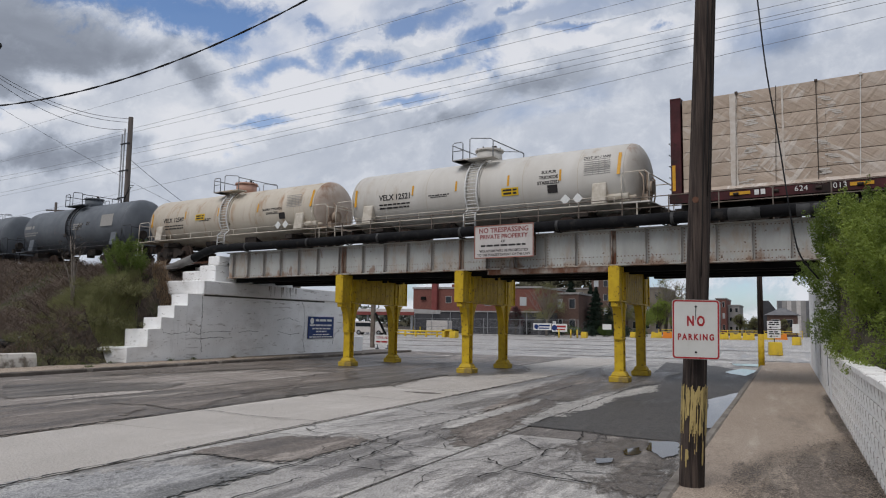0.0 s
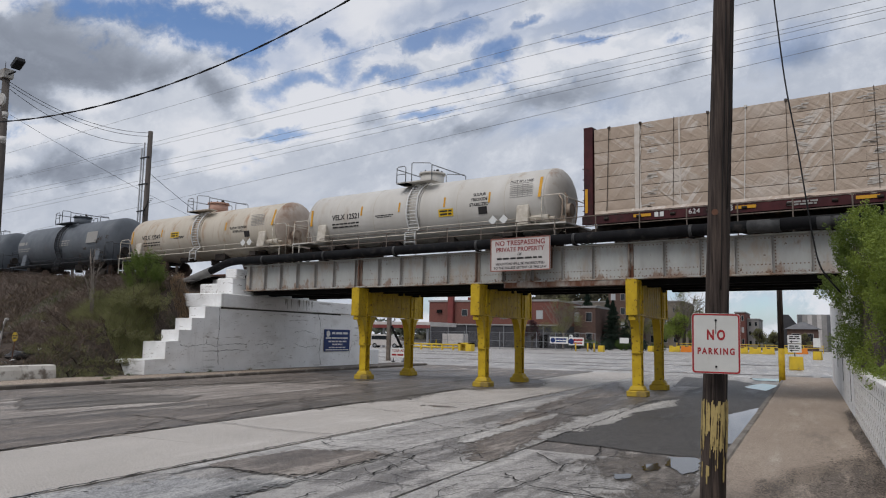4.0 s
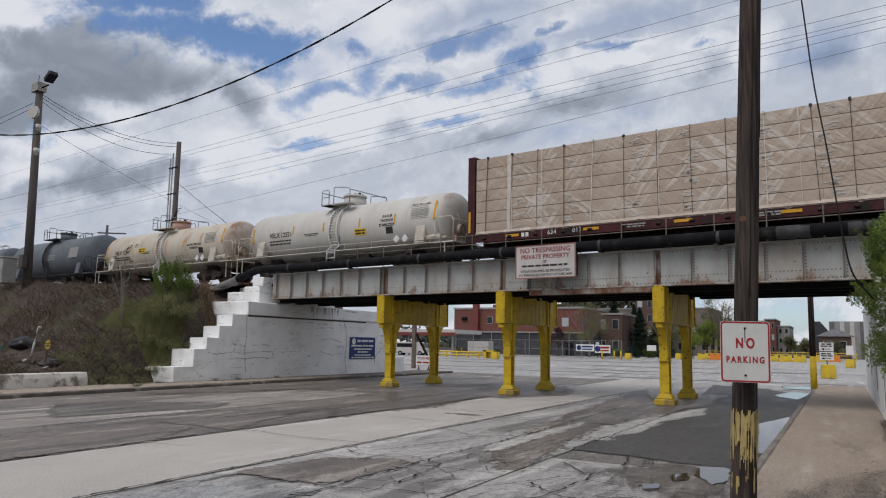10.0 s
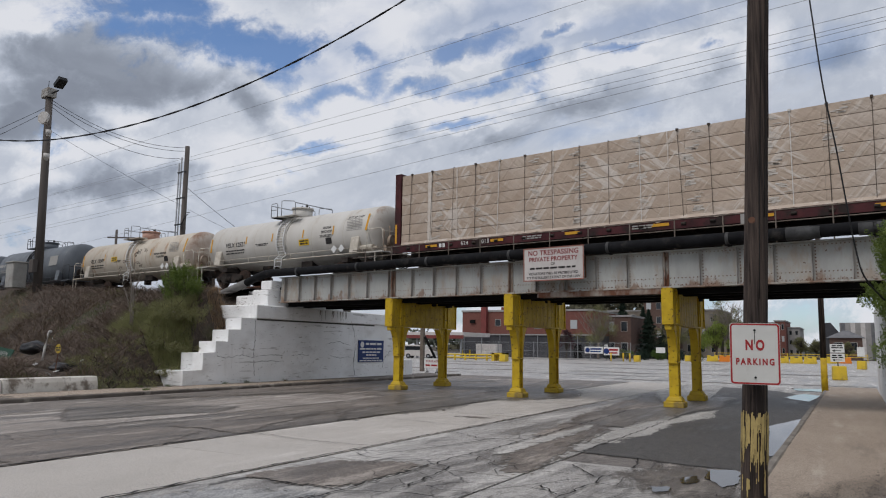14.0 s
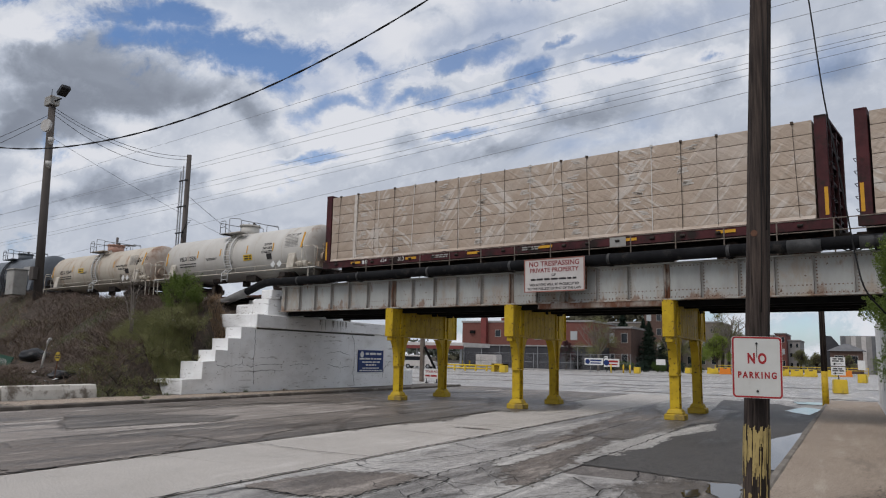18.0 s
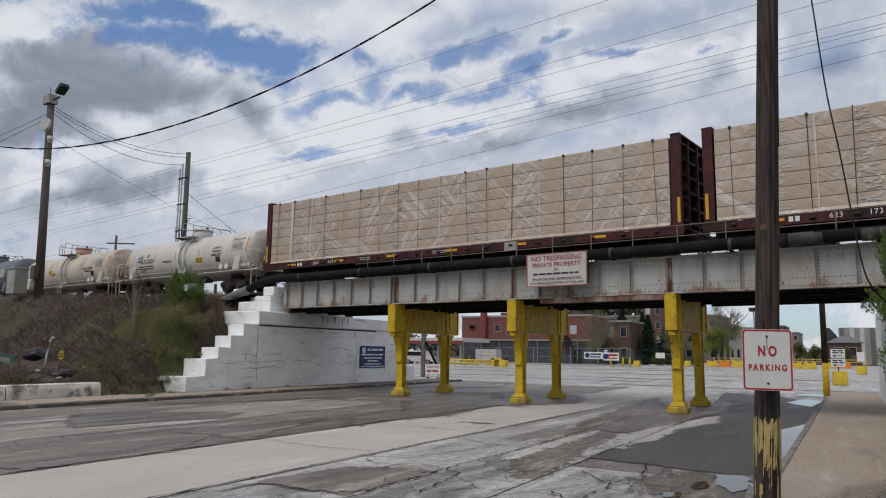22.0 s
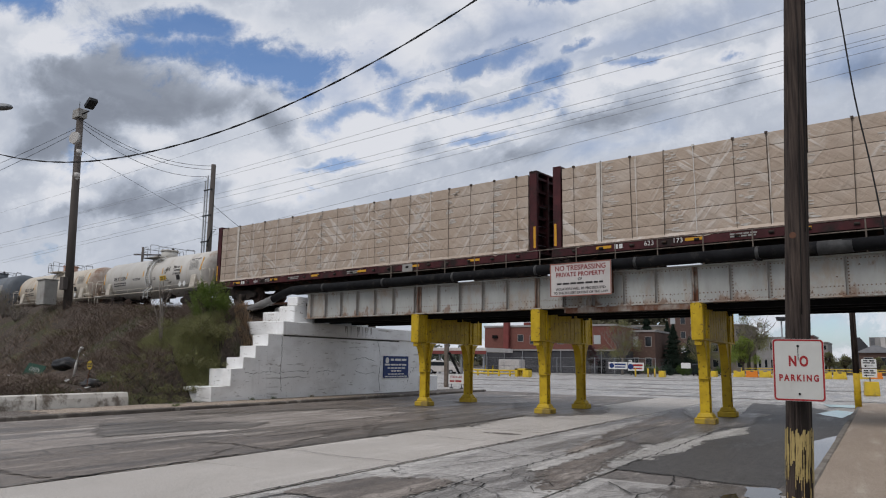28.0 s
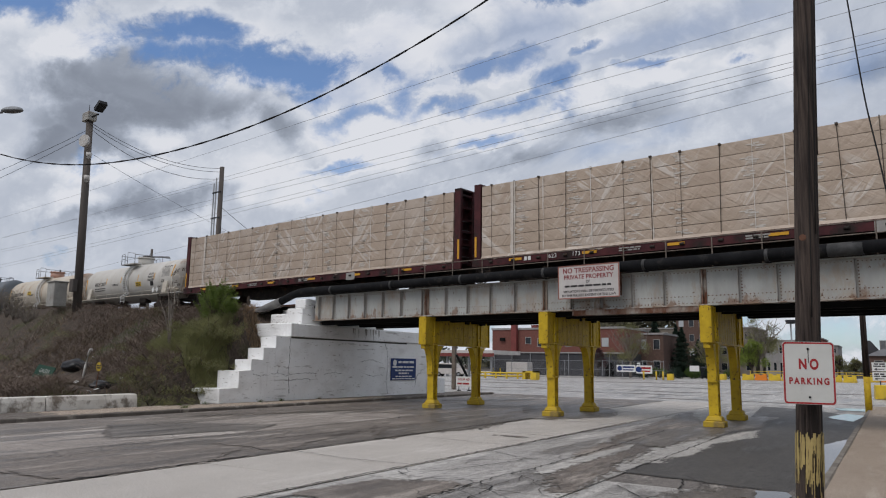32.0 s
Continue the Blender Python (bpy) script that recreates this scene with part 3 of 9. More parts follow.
M["sign_clean"] = material("reflective_white_sheet", (0.56, 0.56, 0.53), (0.50, 0.50, 0.47), 0.4, 0.0, 3.0, (0.42, 0.40, 0.36), 5.0, (0.62, 0.75), 0.03, 30)
M["sign_border"] = glow_free("faded_brown_border", (0.30, 0.13, 0.10), 0.6)
M["sign_text"] = glow_free("black_lettering", (0.035, 0.032, 0.032), 0.6)
M["sign_blue"] = glow_free("dark_blue_enamel", (0.018, 0.04, 0.15), 0.5)
M["sign_green"] = glow_free("dark_green_board", (0.012, 0.05, 0.03), 0.6)
M["print_grey"] = glow_free("faded_grey_print", (0.32, 0.31, 0.29), 0.6)
M["placard_yellow"] = glow_free("yellow_placard", (0.70, 0.45, 0.02), 0.5)
M["reflector"] = glow_free("amber_reflective_tape", (0.62, 0.32, 0.03), 0.35)
M["stain_soft"] = material("grey_water_run", (0.36, 0.34, 0.31), (0.20, 0.19, 0.17), 0.9, 0.0, 5.0, bump=0.2)
M["stain"] = material("dark_damp_stain", (0.10, 0.095, 0.085), (0.05, 0.047, 0.043), 0.9, 0.0, 6.0, bump=0.2)
M["white_block"] = material("flaking_white_block", (0.88, 0.865, 0.83), (0.79, 0.765, 0.725), 0.85, 0.0, 2.5, (0.27, 0.22, 0.18), 6.0, (0.585, 0.625), 0.9, 26, vary=0.10)
M["block_joint"] = material("recessed_mortar", (0.20, 0.165, 0.135), (0.09, 0.07, 0.055), 0.95, 0.0, 3.0, bump=0.3)
M["barrier_white"] = material("flaking_white_barrier", (0.68, 0.65, 0.59), (0.54, 0.505, 0.45), 0.85, 0.0, 1.4, (0.19, 0.16, 0.13), 1.5, (0.52, 0.63), 0.5, 18)
# head paints: rust and grime, plus a darker tone for the shaded end face
M["tank_head"] = material("rusty_shade_toned_tank_head", (0.44, 0.38, 0.325), (0.36, 0.29, 0.235), 0.6, 0.0, 1.2, (0.24, 0.14, 0.09), 0.9, (0.50, 0.66), 0.05, 8)
M["tank_head_pale"] = material("grimy_shade_toned_pale_tank_head", (0.50, 0.475, 0.435), (0.43, 0.395, 0.35), 0.6, 0.0, 1.2, (0.30, 0.22, 0.17), 0.9, (0.55, 0.70), 0.05, 8)
M["seam"] = glow_free("weld_line", (0.50, 0.45, 0.37), 0.55)
M["dome_pink"] = material("rust_pink_dome", (0.50, 0.32, 0.25), (0.36, 0.20, 0.15), 0.6, 0.0, 2.0, bump=0.1)
M["brake_cream"] = material("grimy_cream_brake_gear", (0.40, 0.33, 0.26), (0.20, 0.14, 0.10), 0.7, 0.0, 3.0, bump=0.2)
M["truck"] = material("greasy_dark_truck_steel", (0.055, 0.045, 0.038), (0.028, 0.024, 0.022), 0.8, 0.2, 3.0, (0.11, 0.06, 0.04), 2.0, (0.56, 0.7), 0.3)
M["wheel"] = material("rusty_wheel_steel", (0.10, 0.065, 0.05), (0.05, 0.037, 0.03), 0.7, 0.4, 3.0, bump=0.2)
M["strap_white"] = glow_free("white_strap", (0.62, 0.60, 0.56), 0.5)
M["wrap_print"] = material("faded_white_print", (0.58, 0.55, 0.51), (0.46, 0.41, 0.35), 0.5, 0.0, 9.0, bump=0)
M["wrap_seam"] = material("glossy_clear_seam", (0.60, 0.56, 0.51), (0.48, 0.41, 0.34), 0.3, 0.0, 3.0, bump=0.3, bump_scale=8)
M["old_yellow"] = material("peeling_old_yellow_paint", (0.40, 0.31, 0.125), (0.28, 0.21, 0.085), 0.75, 0.0, 9.0, bump=0.3)
M["pole_grey"] = material("grey_weathered_pole", (0.115, 0.10, 0.09), (0.075, 0.066, 0.06), 0.9, 0.0, 3.0, bump=0.5, bump_scale=14, stretch=(1, 1, 0.08))
M["bark"] = material("dark_bark", (0.085, 0.068, 0.055), (0.05, 0.04, 0.033), 0.95, 0.0, 5.0, bump=0.5)
M["bark_pale"] = material("pale_grey_bark", (0.22, 0.19, 0.165), (0.15, 0.13, 0.11), 0.9, 0.0, 5.0, bump=0.3)
M["leaf_dark"] = leaf_material("mid_green_leaves", (0.11, 0.17, 0.04), (0.07, 0.115, 0.028))
M["leaf_bright"] = leaf_material("bright_spring_leaves", (0.29, 0.36, 0.07), (0.17, 0.235, 0.045))
M["leaf_mid"] = leaf_material("fresh_green_leaves", (0.20, 0.265, 0.06), (0.11, 0.165, 0.038))
M["leaf_olive"] = leaf_material("olive_young_leaves", (0.26, 0.255, 0.115), (0.16, 0.16, 0.07))
M["wisp_green"] = leaf_material("feathery_weed", (0.40, 0.40, 0.19), (0.25, 0.26, 0.115))
M["wisp_dry"] = leaf_material("reddish_dry_grass", (0.46, 0.33, 0.21), (0.32, 0.22, 0.14))
M["leaf_red"] = material("dark_red_leaves", (0.07, 0.025, 0.03), (0.045, 0.018, 0.02), 0.6, 0.0, 3.0, bump=0, island=0.5)
M["needle"] = material("dark_conifer_needles", (0.025, 0.045, 0.028), (0.015, 0.03, 0.02), 0.7, 0.0, 2.0, bump=0, island=0.6)
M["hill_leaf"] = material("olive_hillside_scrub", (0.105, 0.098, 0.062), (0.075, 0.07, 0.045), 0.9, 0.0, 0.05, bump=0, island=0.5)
# greyed green: the haze of distance is mixed into this leaf colour
M["far_leaf"] = material("haze_tinted_far_leaves", (0.11, 0.12, 0.09), (0.085, 0.095, 0.075), 0.9, 0.0, 0.2, bump=0, island=0.4)
M["dead_brush"] = material("dead_brown_stalks", (0.265, 0.205, 0.165), (0.135, 0.10, 0.08), 0.9, 0.0, 2.0, bump=0, island=0.8)
M["dry_grass"] = material("tan_dry_grass", (0.24, 0.18, 0.105), (0.17, 0.125, 0.075), 0.9, 0.0, 2.0, bump=0, island=0.6)
M["grass"] = material("rough_green_grass", (0.11, 0.145, 0.045), (0.055, 0.08, 0.02), 0.8, 0.0, 2.0, bump=0, island=0.6)
M["litter"] = material("dark_leaf_litter", (0.05, 0.04, 0.032), (0.03, 0.025, 0.02), 0.9, 0.0, 9.0, bump=0.2, island=0.6)
M["bag"] = material("shiny_black_bag", (0.010, 0.010, 0.011), (0.006, 0.006, 0.007), 0.35, 0.0, 4.0, bump=0.6, bump_scale=9, spec=0.4)
M["pale_plastic"] = glow_free("pale_plastic", (0.52, 0.50, 0.47), 0.5)
M["cabinet"] = material("weathered_pale_cabinet", (0.36, 0.35, 0.32), (0.28, 0.27, 0.25), 0.6, 0.0, 1.5, (0.2, 0.16, 0.13), 1.2, (0.58, 0.72), 0.1)
M["dark_cladding"] = material("dark_grey_cladding", (0.055, 0.055, 0.06), (0.04, 0.04, 0.045), 0.7, 0.0, 0.6, bump=0.1)
M["coping_grey"] = material("grey_coping", (0.30, 0.29, 0.28), (0.24, 0.23, 0.22), 0.8, 0.0, 0.8, bump=0.1)
M["roof_grey"] = material("grey_roof", (0.16, 0.16, 0.165), (0.12, 0.12, 0.125), 0.8, 0.0, 1.0, bump=0.2)
M["duct_red"] = material("red_painted_metal", (0.19, 0.05, 0.045), (0.15, 0.042, 0.038), 0.6, 0.0, 1.0, bump=0.1)
M["brick_brown"] = material("brown_brick_wall", (0.115, 0.072, 0.058), (0.085, 0.055, 0.045), 0.9, 0.0, 2.0, bump=0.2)
M["tan_wall"] = material("tan_brick_wall", (0.20, 0.175, 0.14), (0.16, 0.14, 0.115), 0.9, 0.0, 0.5, bump=0.2)
M["window_frame"] = glow_free("pale_window_frame", (0.34, 0.33, 0.31), 0.6)
M["glass_dark"] = material("dark_window_glass", (0.02, 0.024, 0.028), None, 0.08, bump=0, spec=0.5, rough_var=0.03)
M["glass_pale"] = glow_free("pale_blind_window", (0.40, 0.42, 0.43), 0.25)
M["dark_car"] = glow_free("dark_car_paint", (0.02, 0.022, 0.026), 0.2)
M["wire_grey"] = glow_free("grey_wire", (0.20, 0.205, 0.21), 0.6)


def water():
    m = material("puddle_water", (0.045, 0.042, 0.038), (0.035, 0.033, 0.03), 0.03, 0.0, 1.0, bump=0.015, bump_scale=3, rough_var=0.02)
    m.node_tree.nodes["Principled BSDF"].inputs["IOR"].default_value = 1.33
    m.node_tree.nodes["Principled BSDF"].inputs["Specular IOR Level"].default_value = 0.5
    return m


M["water"] = water()


# ---------------------------------------------------------------- building helpers
def box(bm, x0, y0, z0, x1, y1, z1, m=None):
    v = [bm.verts.new((x, y, z)) for z in (z0, z1) for x, y in ((x0, y0), (x1, y0), (x1, y1), (x0, y1))]
    if m is not None:
        for k in v:
            k.co = m @ k.co
    for f in ((3, 2, 1, 0), (4, 5, 6, 7), (0, 1, 5, 4), (1, 2, 6, 5), (2, 3, 7, 6), (3, 0, 4, 7)):
        bm.faces.new([v[i] for i in f])
    return v


def tube(bm, a, b, r0, r1=None, seg=10, caps=True):
    a, b = Vector(a), Vector(b)
    r1 = r0 if r1 is None else r1
    q = (b - a).to_track_quat("Z", "Y")
    rings = []
    for p, r in ((a, r0), (b, r1)):
        rings.append([bm.verts.new(p + q @ Vector((r * math.cos(2 * math.pi * i / seg), r * math.sin(2 * math.pi * i / seg), 0))) for i in range(seg)])
    for i in range(seg):
        f = bm.faces.new((rings[0][i], rings[0][(i + 1) % seg], rings[1][(i + 1) % seg], rings[1][i]))
        f.smooth = seg > 6
    if caps:
        bm.faces.new(rings[0][::-1])
        bm.faces.new(rings[1])


def pipe_along(bm, pts, r, seg=8, radii=None):
    """A tube swept through the points."""
    pts = [Vector(p) for p in pts]
    rings = []
    for i, p in enumerate(pts):
        d = (pts[min(i + 1, len(pts) - 1)] - pts[max(i - 1, 0)]).normalized()
        ref = Vector((0, 0, 1)) if abs(d.z) < 0.95 else Vector((1, 0, 0))
        s = d.cross(ref).normalized()
        u = s.cross(d)
        rr = radii[i] if radii else r
        rings.append([bm.verts.new(p + (s * math.cos(2 * math.pi * k / seg) + u * math.sin(2 * math.pi * k / seg)) * rr) for k in range(seg)])
    for a, b in zip(rings, rings[1:]):
        for k in range(seg):
            bm.faces.new((a[k], a[(k + 1) % seg], b[(k + 1) % seg], b[k])).smooth = True
    bm.faces.new(rings[0][::-1])
    bm.faces.new(rings[-1])


def lathe_x(bm, profile, seg=36):
    """Turned about the X axis: profile of (x, r)."""
    rings = []
    for x, r in profile:
        rings.append([bm.verts.new((x, r * math.cos(2 * math.pi * i / seg), r * math.sin(2 * math.pi * i / seg))) for i in range(seg)])
    for a, b in zip(rings, rings[1:]):
        for i in range(seg):
            bm.faces.new((a[i], a[(i + 1) % seg], b[(i + 1) % seg], b[i])).smooth = True
    bm.faces.new(rings[0][::-1])
    bm.faces.new(rings[-1])


def prism(bm, outline, y0, y1):
    """An outline in x, z pushed along y."""
    a = [bm.verts.new((x, y0, z)) for x, z in outline]
    b = [bm.verts.new((x, y1, z)) for x, z in outline]
    n = len(a)
    for i in range(n):
        bm.faces.new((a[i], a[(i + 1) % n], b[(i + 1) % n], b[i]))
    bm.faces.new(a[::-1])
    bm.faces.new(b)


def finish(bm, name, mat, bevel=0.0):
    bmesh.ops.recalc_face_normals(bm, faces=bm.faces)
    if bevel:
        bmesh.ops.bevel(bm, geom=[e for e in bm.edges if e.calc_length() > bevel * 3 and e.is_manifold and e.calc_face_angle() > 0.6], offset=bevel, segments=1, affect="EDGES")
    me = bpy.data.meshes.new(name)
    bm.to_mesh(me)
    bm.free()
    me.materials.append(mat)
    return me


def part(name, bm, mat, parent, label="", bevel=0.0):
    me = bm if isinstance(bm, bpy.types.Mesh) else finish(bm, name, mat, bevel)
    ob = new(name, me)
    ob.parent = parent
    if label:
        ob["label"] = label
    return ob


def thing(name, m, label, category, group="", kind=""):
    ob = new(name)
    ob.empty_display_size = 0.2
    ob.matrix_basis = m
    return tagged(ob, label, category, group, kind)


def solid(name, bm, mat, m, label, category, group="", kind="", bevel=0.0):
    ob = new(name, finish(bm, name, mat, bevel))
    ob.matrix_basis = m
    return tagged(ob, label, category, group, kind)


BM = bmesh.new
SKEW = -8.23
BR = pose(0, 23.446, 0, 0, 0, SKEW)       # the bridge's own frame: x along the track, y away from the road's near end
W0 = Matrix.Identity(4)
RAIL = 4.85                               # height of the rail's top
TY = 1.82                                 # centre of the track


def from_bridge(x, y, z=0.0):
    return BR @ Vector((x, y, z))


def to_bridge(p):
    return BR.inverted() @ Vector(p)


# ---------------------------------------------------------------- ground and road
def bank_height(x, y):
    """Height of the ground at a place, in metres."""
    b = to_bridge((x, y, 0))
    h = 0.0
    if x < -22.0:
        # the railway bank west of the wing wall, with a low shelf of earth at its foot
        run = min(max((b.y + 10.8) / 9.2, 0), 1)
        back = min(max((10.0 - b.y) / 4.5, 0), 1)
        side = min(max((-24.8 - x) / 1.4, 0), 1) if b.y < -1.6 else min(max((-24.3 - x) / 0.3, 0), 1)
        s = run * run * (3 - 2 * run) * 0.5 + run * 0.5
        h = 4.5 * s * back * side
        far = min(max((-34 - b.x) / 14, 0), 1)
        h += far * 1.35 * run * math.exp(-((b.y + 3.2) / 1.9) ** 2)
        shelf = min(max((-25.2 - x) / 3.0, 0), 1) * min(max((b.y + 16) / 5, 0), 1) * back
        h = max(h, 0.75 * shelf)
        # the bank drops behind the bearing blocks at the girder's end
        if b.y > -2.4 and b.x > -29.0:
            f = min(max((-27.0 - b.x) / 1.2, 0), 1)
            h = min(h, 3.45 + 1.05 * f + max(0.0, b.y - 0.25) * 8)
        rough = min(1, h) * (0.30 * noise.noise((x * 0.45, y * 0.45, 0.0)) + 0.16 * noise.noise((x * 1.3, y * 1.3, 5.0)))
        h += rough if b.y < -2.2 else rough * 0.15
    elif x > 0.9:
        run = min(max((b.y + 14) / 12.5, 0), 1)
        back = min(max((10.0 - b.y) / 4.5, 0), 1)
        h = max(1.02 if b.y < 0 else 0.0, 4.5 * run * back) * min((x - 0.9) / 0.25, 1)
    return h


def ground_sheet():
    bm = BM()
    xs = [-1500, -700, -400, -220, -150] + [-120 + 4 * i for i in range(18)] + [-50 + 0.6 * i for i in range(44)]
    xs += [-24.3, -24.2, -23.9, -23.2, -22.2, -20, -12, -6, -1.4, 0.9, 1.15, 1.5, 2, 3, 4, 6, 9, 12, 16, 22, 30, 45, 70, 120, 220, 420, 900]
    ys = [-300, -120, -60, -30, -12, -4, 2, 6, 9] + [10 + 0.55 * i for i in range(70)] + [50, 54, 60, 70, 85, 110, 150, 220, 350, 600, 1200, 2500]
    xs = sorted(set(xs))
    grid = [[bm.verts.new((x, y, bank_height(x, y) - 0.02)) for x in xs] for y in ys]
    for a, b in zip(grid, grid[1:]):
        for i in range(len(xs) - 1):
            bm.faces.new((a[i], a[i + 1], b[i + 1], b[i])).smooth = True
    return solid("ground", bm, M["earth"], W0, "brown brushy earth with patchy grass", "ground", kind="structure")


ground_sheet()


def slab(name, x0, x1, y0, y1, z, mat, label, category="road", depth=0.2):
    bm = BM()
    box(bm, x0, y0, z - depth, x1, y1, z)
    return solid(name, bm, mat, W0, label, category, kind="structure")


slab("forecourt", -110, 70, 41, 175, -0.004, M["forecourt"], "wide worn concrete forecourt beyond the bridge", "pavement")
slab("pavement", -1.14, 0.86, -20, 41, 0.12, M["pavement"], "dirty tan concrete pavement beside the road", "pavement")
slab("pavement_west", -24.2, -21.72, -20, 41, 0.10, M["verge"], "muddy concrete verge along the road", "pavement")


def kerb(name, x0, x1, y0, y1, z, step, label):
    k = thing(name, W0, label, "kerb", kind="structure")
    y = y0
    while y < y1:
        ln = step + random.uniform(-0.3, 0.3)
        bm = BM()
        dz = random.uniform(-0.012, 0.012)
        box(bm, x0 + random.uniform(-0.012, 0.012), y, -0.1, x1, min(y + ln - 0.02, y1), z + dz)
        part("kerb_stone", bm, M["kerb" if x0 > -10 else "kerb_dark"], k, bevel=0.025)
        y += ln
    return k


kerb("kerb", -1.27, -1.13, -10, 41, 0.135, 3.0, "worn concrete kerb along the pavement")
kerb("kerb_west", -21.92, -21.70, 2, 41, 0.115, 3.0, "low worn kerb along the road")

# ---------------------------------------------------------------- road: slabs between joints, patches, cracks, puddles
LANES = [(-21.9, -18.3, "road_brown"), (-18.3, -14.7, "road_mid"), (-14.7, -11.03, "road_brown"), (-11.0, -7.83, "concrete"),
         (-7.8, -4.35, "road_grey"), (-4.32, -1.28, "asphalt")]


def road_surface():
    r = thing("road", W0, "worn road of stained concrete slabs and dark asphalt patches", "road", kind="structure")
    bm = BM()
    box(bm, -21.9, -30, -0.3, -1.27, 41, -0.035)
    part("bed", bm, M["joint"], r)
    for k, (x0, x1, mat) in enumerate(LANES):
        y = -12.0 - random.uniform(0, 5)
        while y < 41:
            ln = random.uniform(5.5, 9.5)
            y1 = min(y + ln, 41)
            bm = BM()
            v = box(bm, x0 + 0.012, y, -0.3, x1 - 0.012, y1 - 0.022, 0)
            for q in v[4:]:
                q.co.z = random.uniform(-0.006, 0.004)
                q.co.x += random.uniform(-0.008, 0.008)
            use = mat
            if mat == "asphalt" and not (10.8 < y < 29):
                use = "road_grey"
            part("road_slab", bm, M[use], r)
            y = y1
    return r


road_surface()


def road_patch(corners, mat, label, z, seed, rough=0.2, name="road_patch", cell=0.05, grit=0.45):
    """A worn patch whose edge breaks up into crumbs: small cells kept where they lie inside the uneven outline."""
    pts = np.array(corners)
    lo, hi = pts.min(0) - rough, pts.max(0) + rough
    gx, gy = np.meshgrid(np.arange(lo[0], hi[0], cell), np.arange(lo[1], hi[1], cell * 1.5))
    x, y = gx.ravel(), gy.ravel()
    inside = np.zeros(len(x), bool)
    near = np.full(len(x), 1e9)
    for (x0, y0), (x1, y1) in zip(corners, corners[1:] + corners[:1]):
        if y0 != y1:
            inside ^= ((y0 > y) != (y1 > y)) & (x < (x1 - x0) * (y - y0) / (y1 - y0) + x0)
        t = np.clip(((x - x0) * (x1 - x0) + (y - y0) * (y1 - y0)) / ((x1 - x0) ** 2 + (y1 - y0) ** 2), 0, 1)
        near = np.minimum(near, np.hypot(x - x0 - t * (x1 - x0), y - y0 - t * (y1 - y0)))
    depth = np.where(inside, near, -near)
    use = np.flatnonzero(depth > -rough * 1.6)
    crumb = random.Random(int(seed * 10))
    verts, faces = [], []
    for i in use:
        px, py = float(x[i]), float(y[i])
        if depth[i] < rough * 2.0:
            k = 0.8 * noise.noise((px * 0.9, py * 0.4, seed)) + 0.6 * noise.noise((px * 2.6, py * 1.2, seed + 3)) + 0.5 * noise.noise((px * 8, py * 4, seed + 7)) + crumb.uniform(-grit, grit)
            if depth[i] + k * rough < 0:
                continue
        n = len(verts)
        verts += [(px, py, z), (px + cell, py, z), (px + cell, py + cell * 1.5, z), (px, py + cell * 1.5, z)]
        faces.append((n, n + 1, n + 2, n + 3))
    me = bpy.data.meshes.new(name)
    me.from_pydata(verts, [], faces)
    me.materials.append(M[mat])
    return tagged(new(name, me), label, "road patch", kind="structure")


road_patch([(-4.4, 12.79), (-3.38, 12.63), (-2.38, 12.3), (-1.64, 12.32), (-1.29, 14.13), (-1.29, 22.26), (-1.29, 32.33), (-3.22, 37.16), (-5.84, 38.99), (-4.39, 24.65), (-4.38, 20.19), (-4.59, 17.84), (-4.41, 14.28)],
           "patch", "large patch of dark newer asphalt beside the kerb", 0.0075, 1.0, 0.07, cell=0.04, grit=0.3)
road_patch([(-7.54, 31.85), (-7.21, 25.5), (-6.58, 18.69), (-5.94, 14.75), (-5.49, 12.39), (-4.81, 10.05), (-4.36, 10.13), (-4.55, 12.17), (-4.89, 15.83), (-5.41, 19.49), (-5.79, 25.52)], "tar", "long dark dirty strip worn along the lane", 0.0085, 2.0, 0.22)
road_patch([(-15.24, 21.59), (-14.19, 24.96), (-11.22, 25.97), (-10.9, 20.37), (-11.48, 18.69), (-10.9, 14.9), (-12.5, 16.0)], "tar", "brown dirty stain across the road", 0.0065, 5.0, 0.3)
road_patch([(0.72, 13.6), (0.60, 17.0), (0.74, 21.0), (0.85, 21.0), (0.85, 13.6)], "pavement_dirt", "dark leaf dirt along the wall's foot", 0.1255, 7.0, 0.05, "pavement_dirt")
road_patch([(-0.45, 9.65), (-0.06, 11.2), (0.67, 12.6), (0.8, 10.4), (0.83, 7.6), (-0.2, 7.4), (-0.3, 8.8)], "pavement_dirt", "dark leaf mould trodden into the pavement", 0.1268, 17.0, 0.28, "pavement_dirt", 0.014, 1.2)
road_patch([(-9.3, 17.3), (-8.75, 17.55), (-8.3, 17.3), (-8.8, 17.05)], "tar", "small dark oily stain on the concrete", 0.0065, 8.0, 0.1)
road_patch([(-4.6, 14.2), (-4.9, 18.0), (-5.1, 21.0), (-4.6, 20.8), (-4.3, 17.0), (-4.2, 14.4)], "pale", "pale worn strip of bare concrete", 0.0109, 11.0, 0.3)
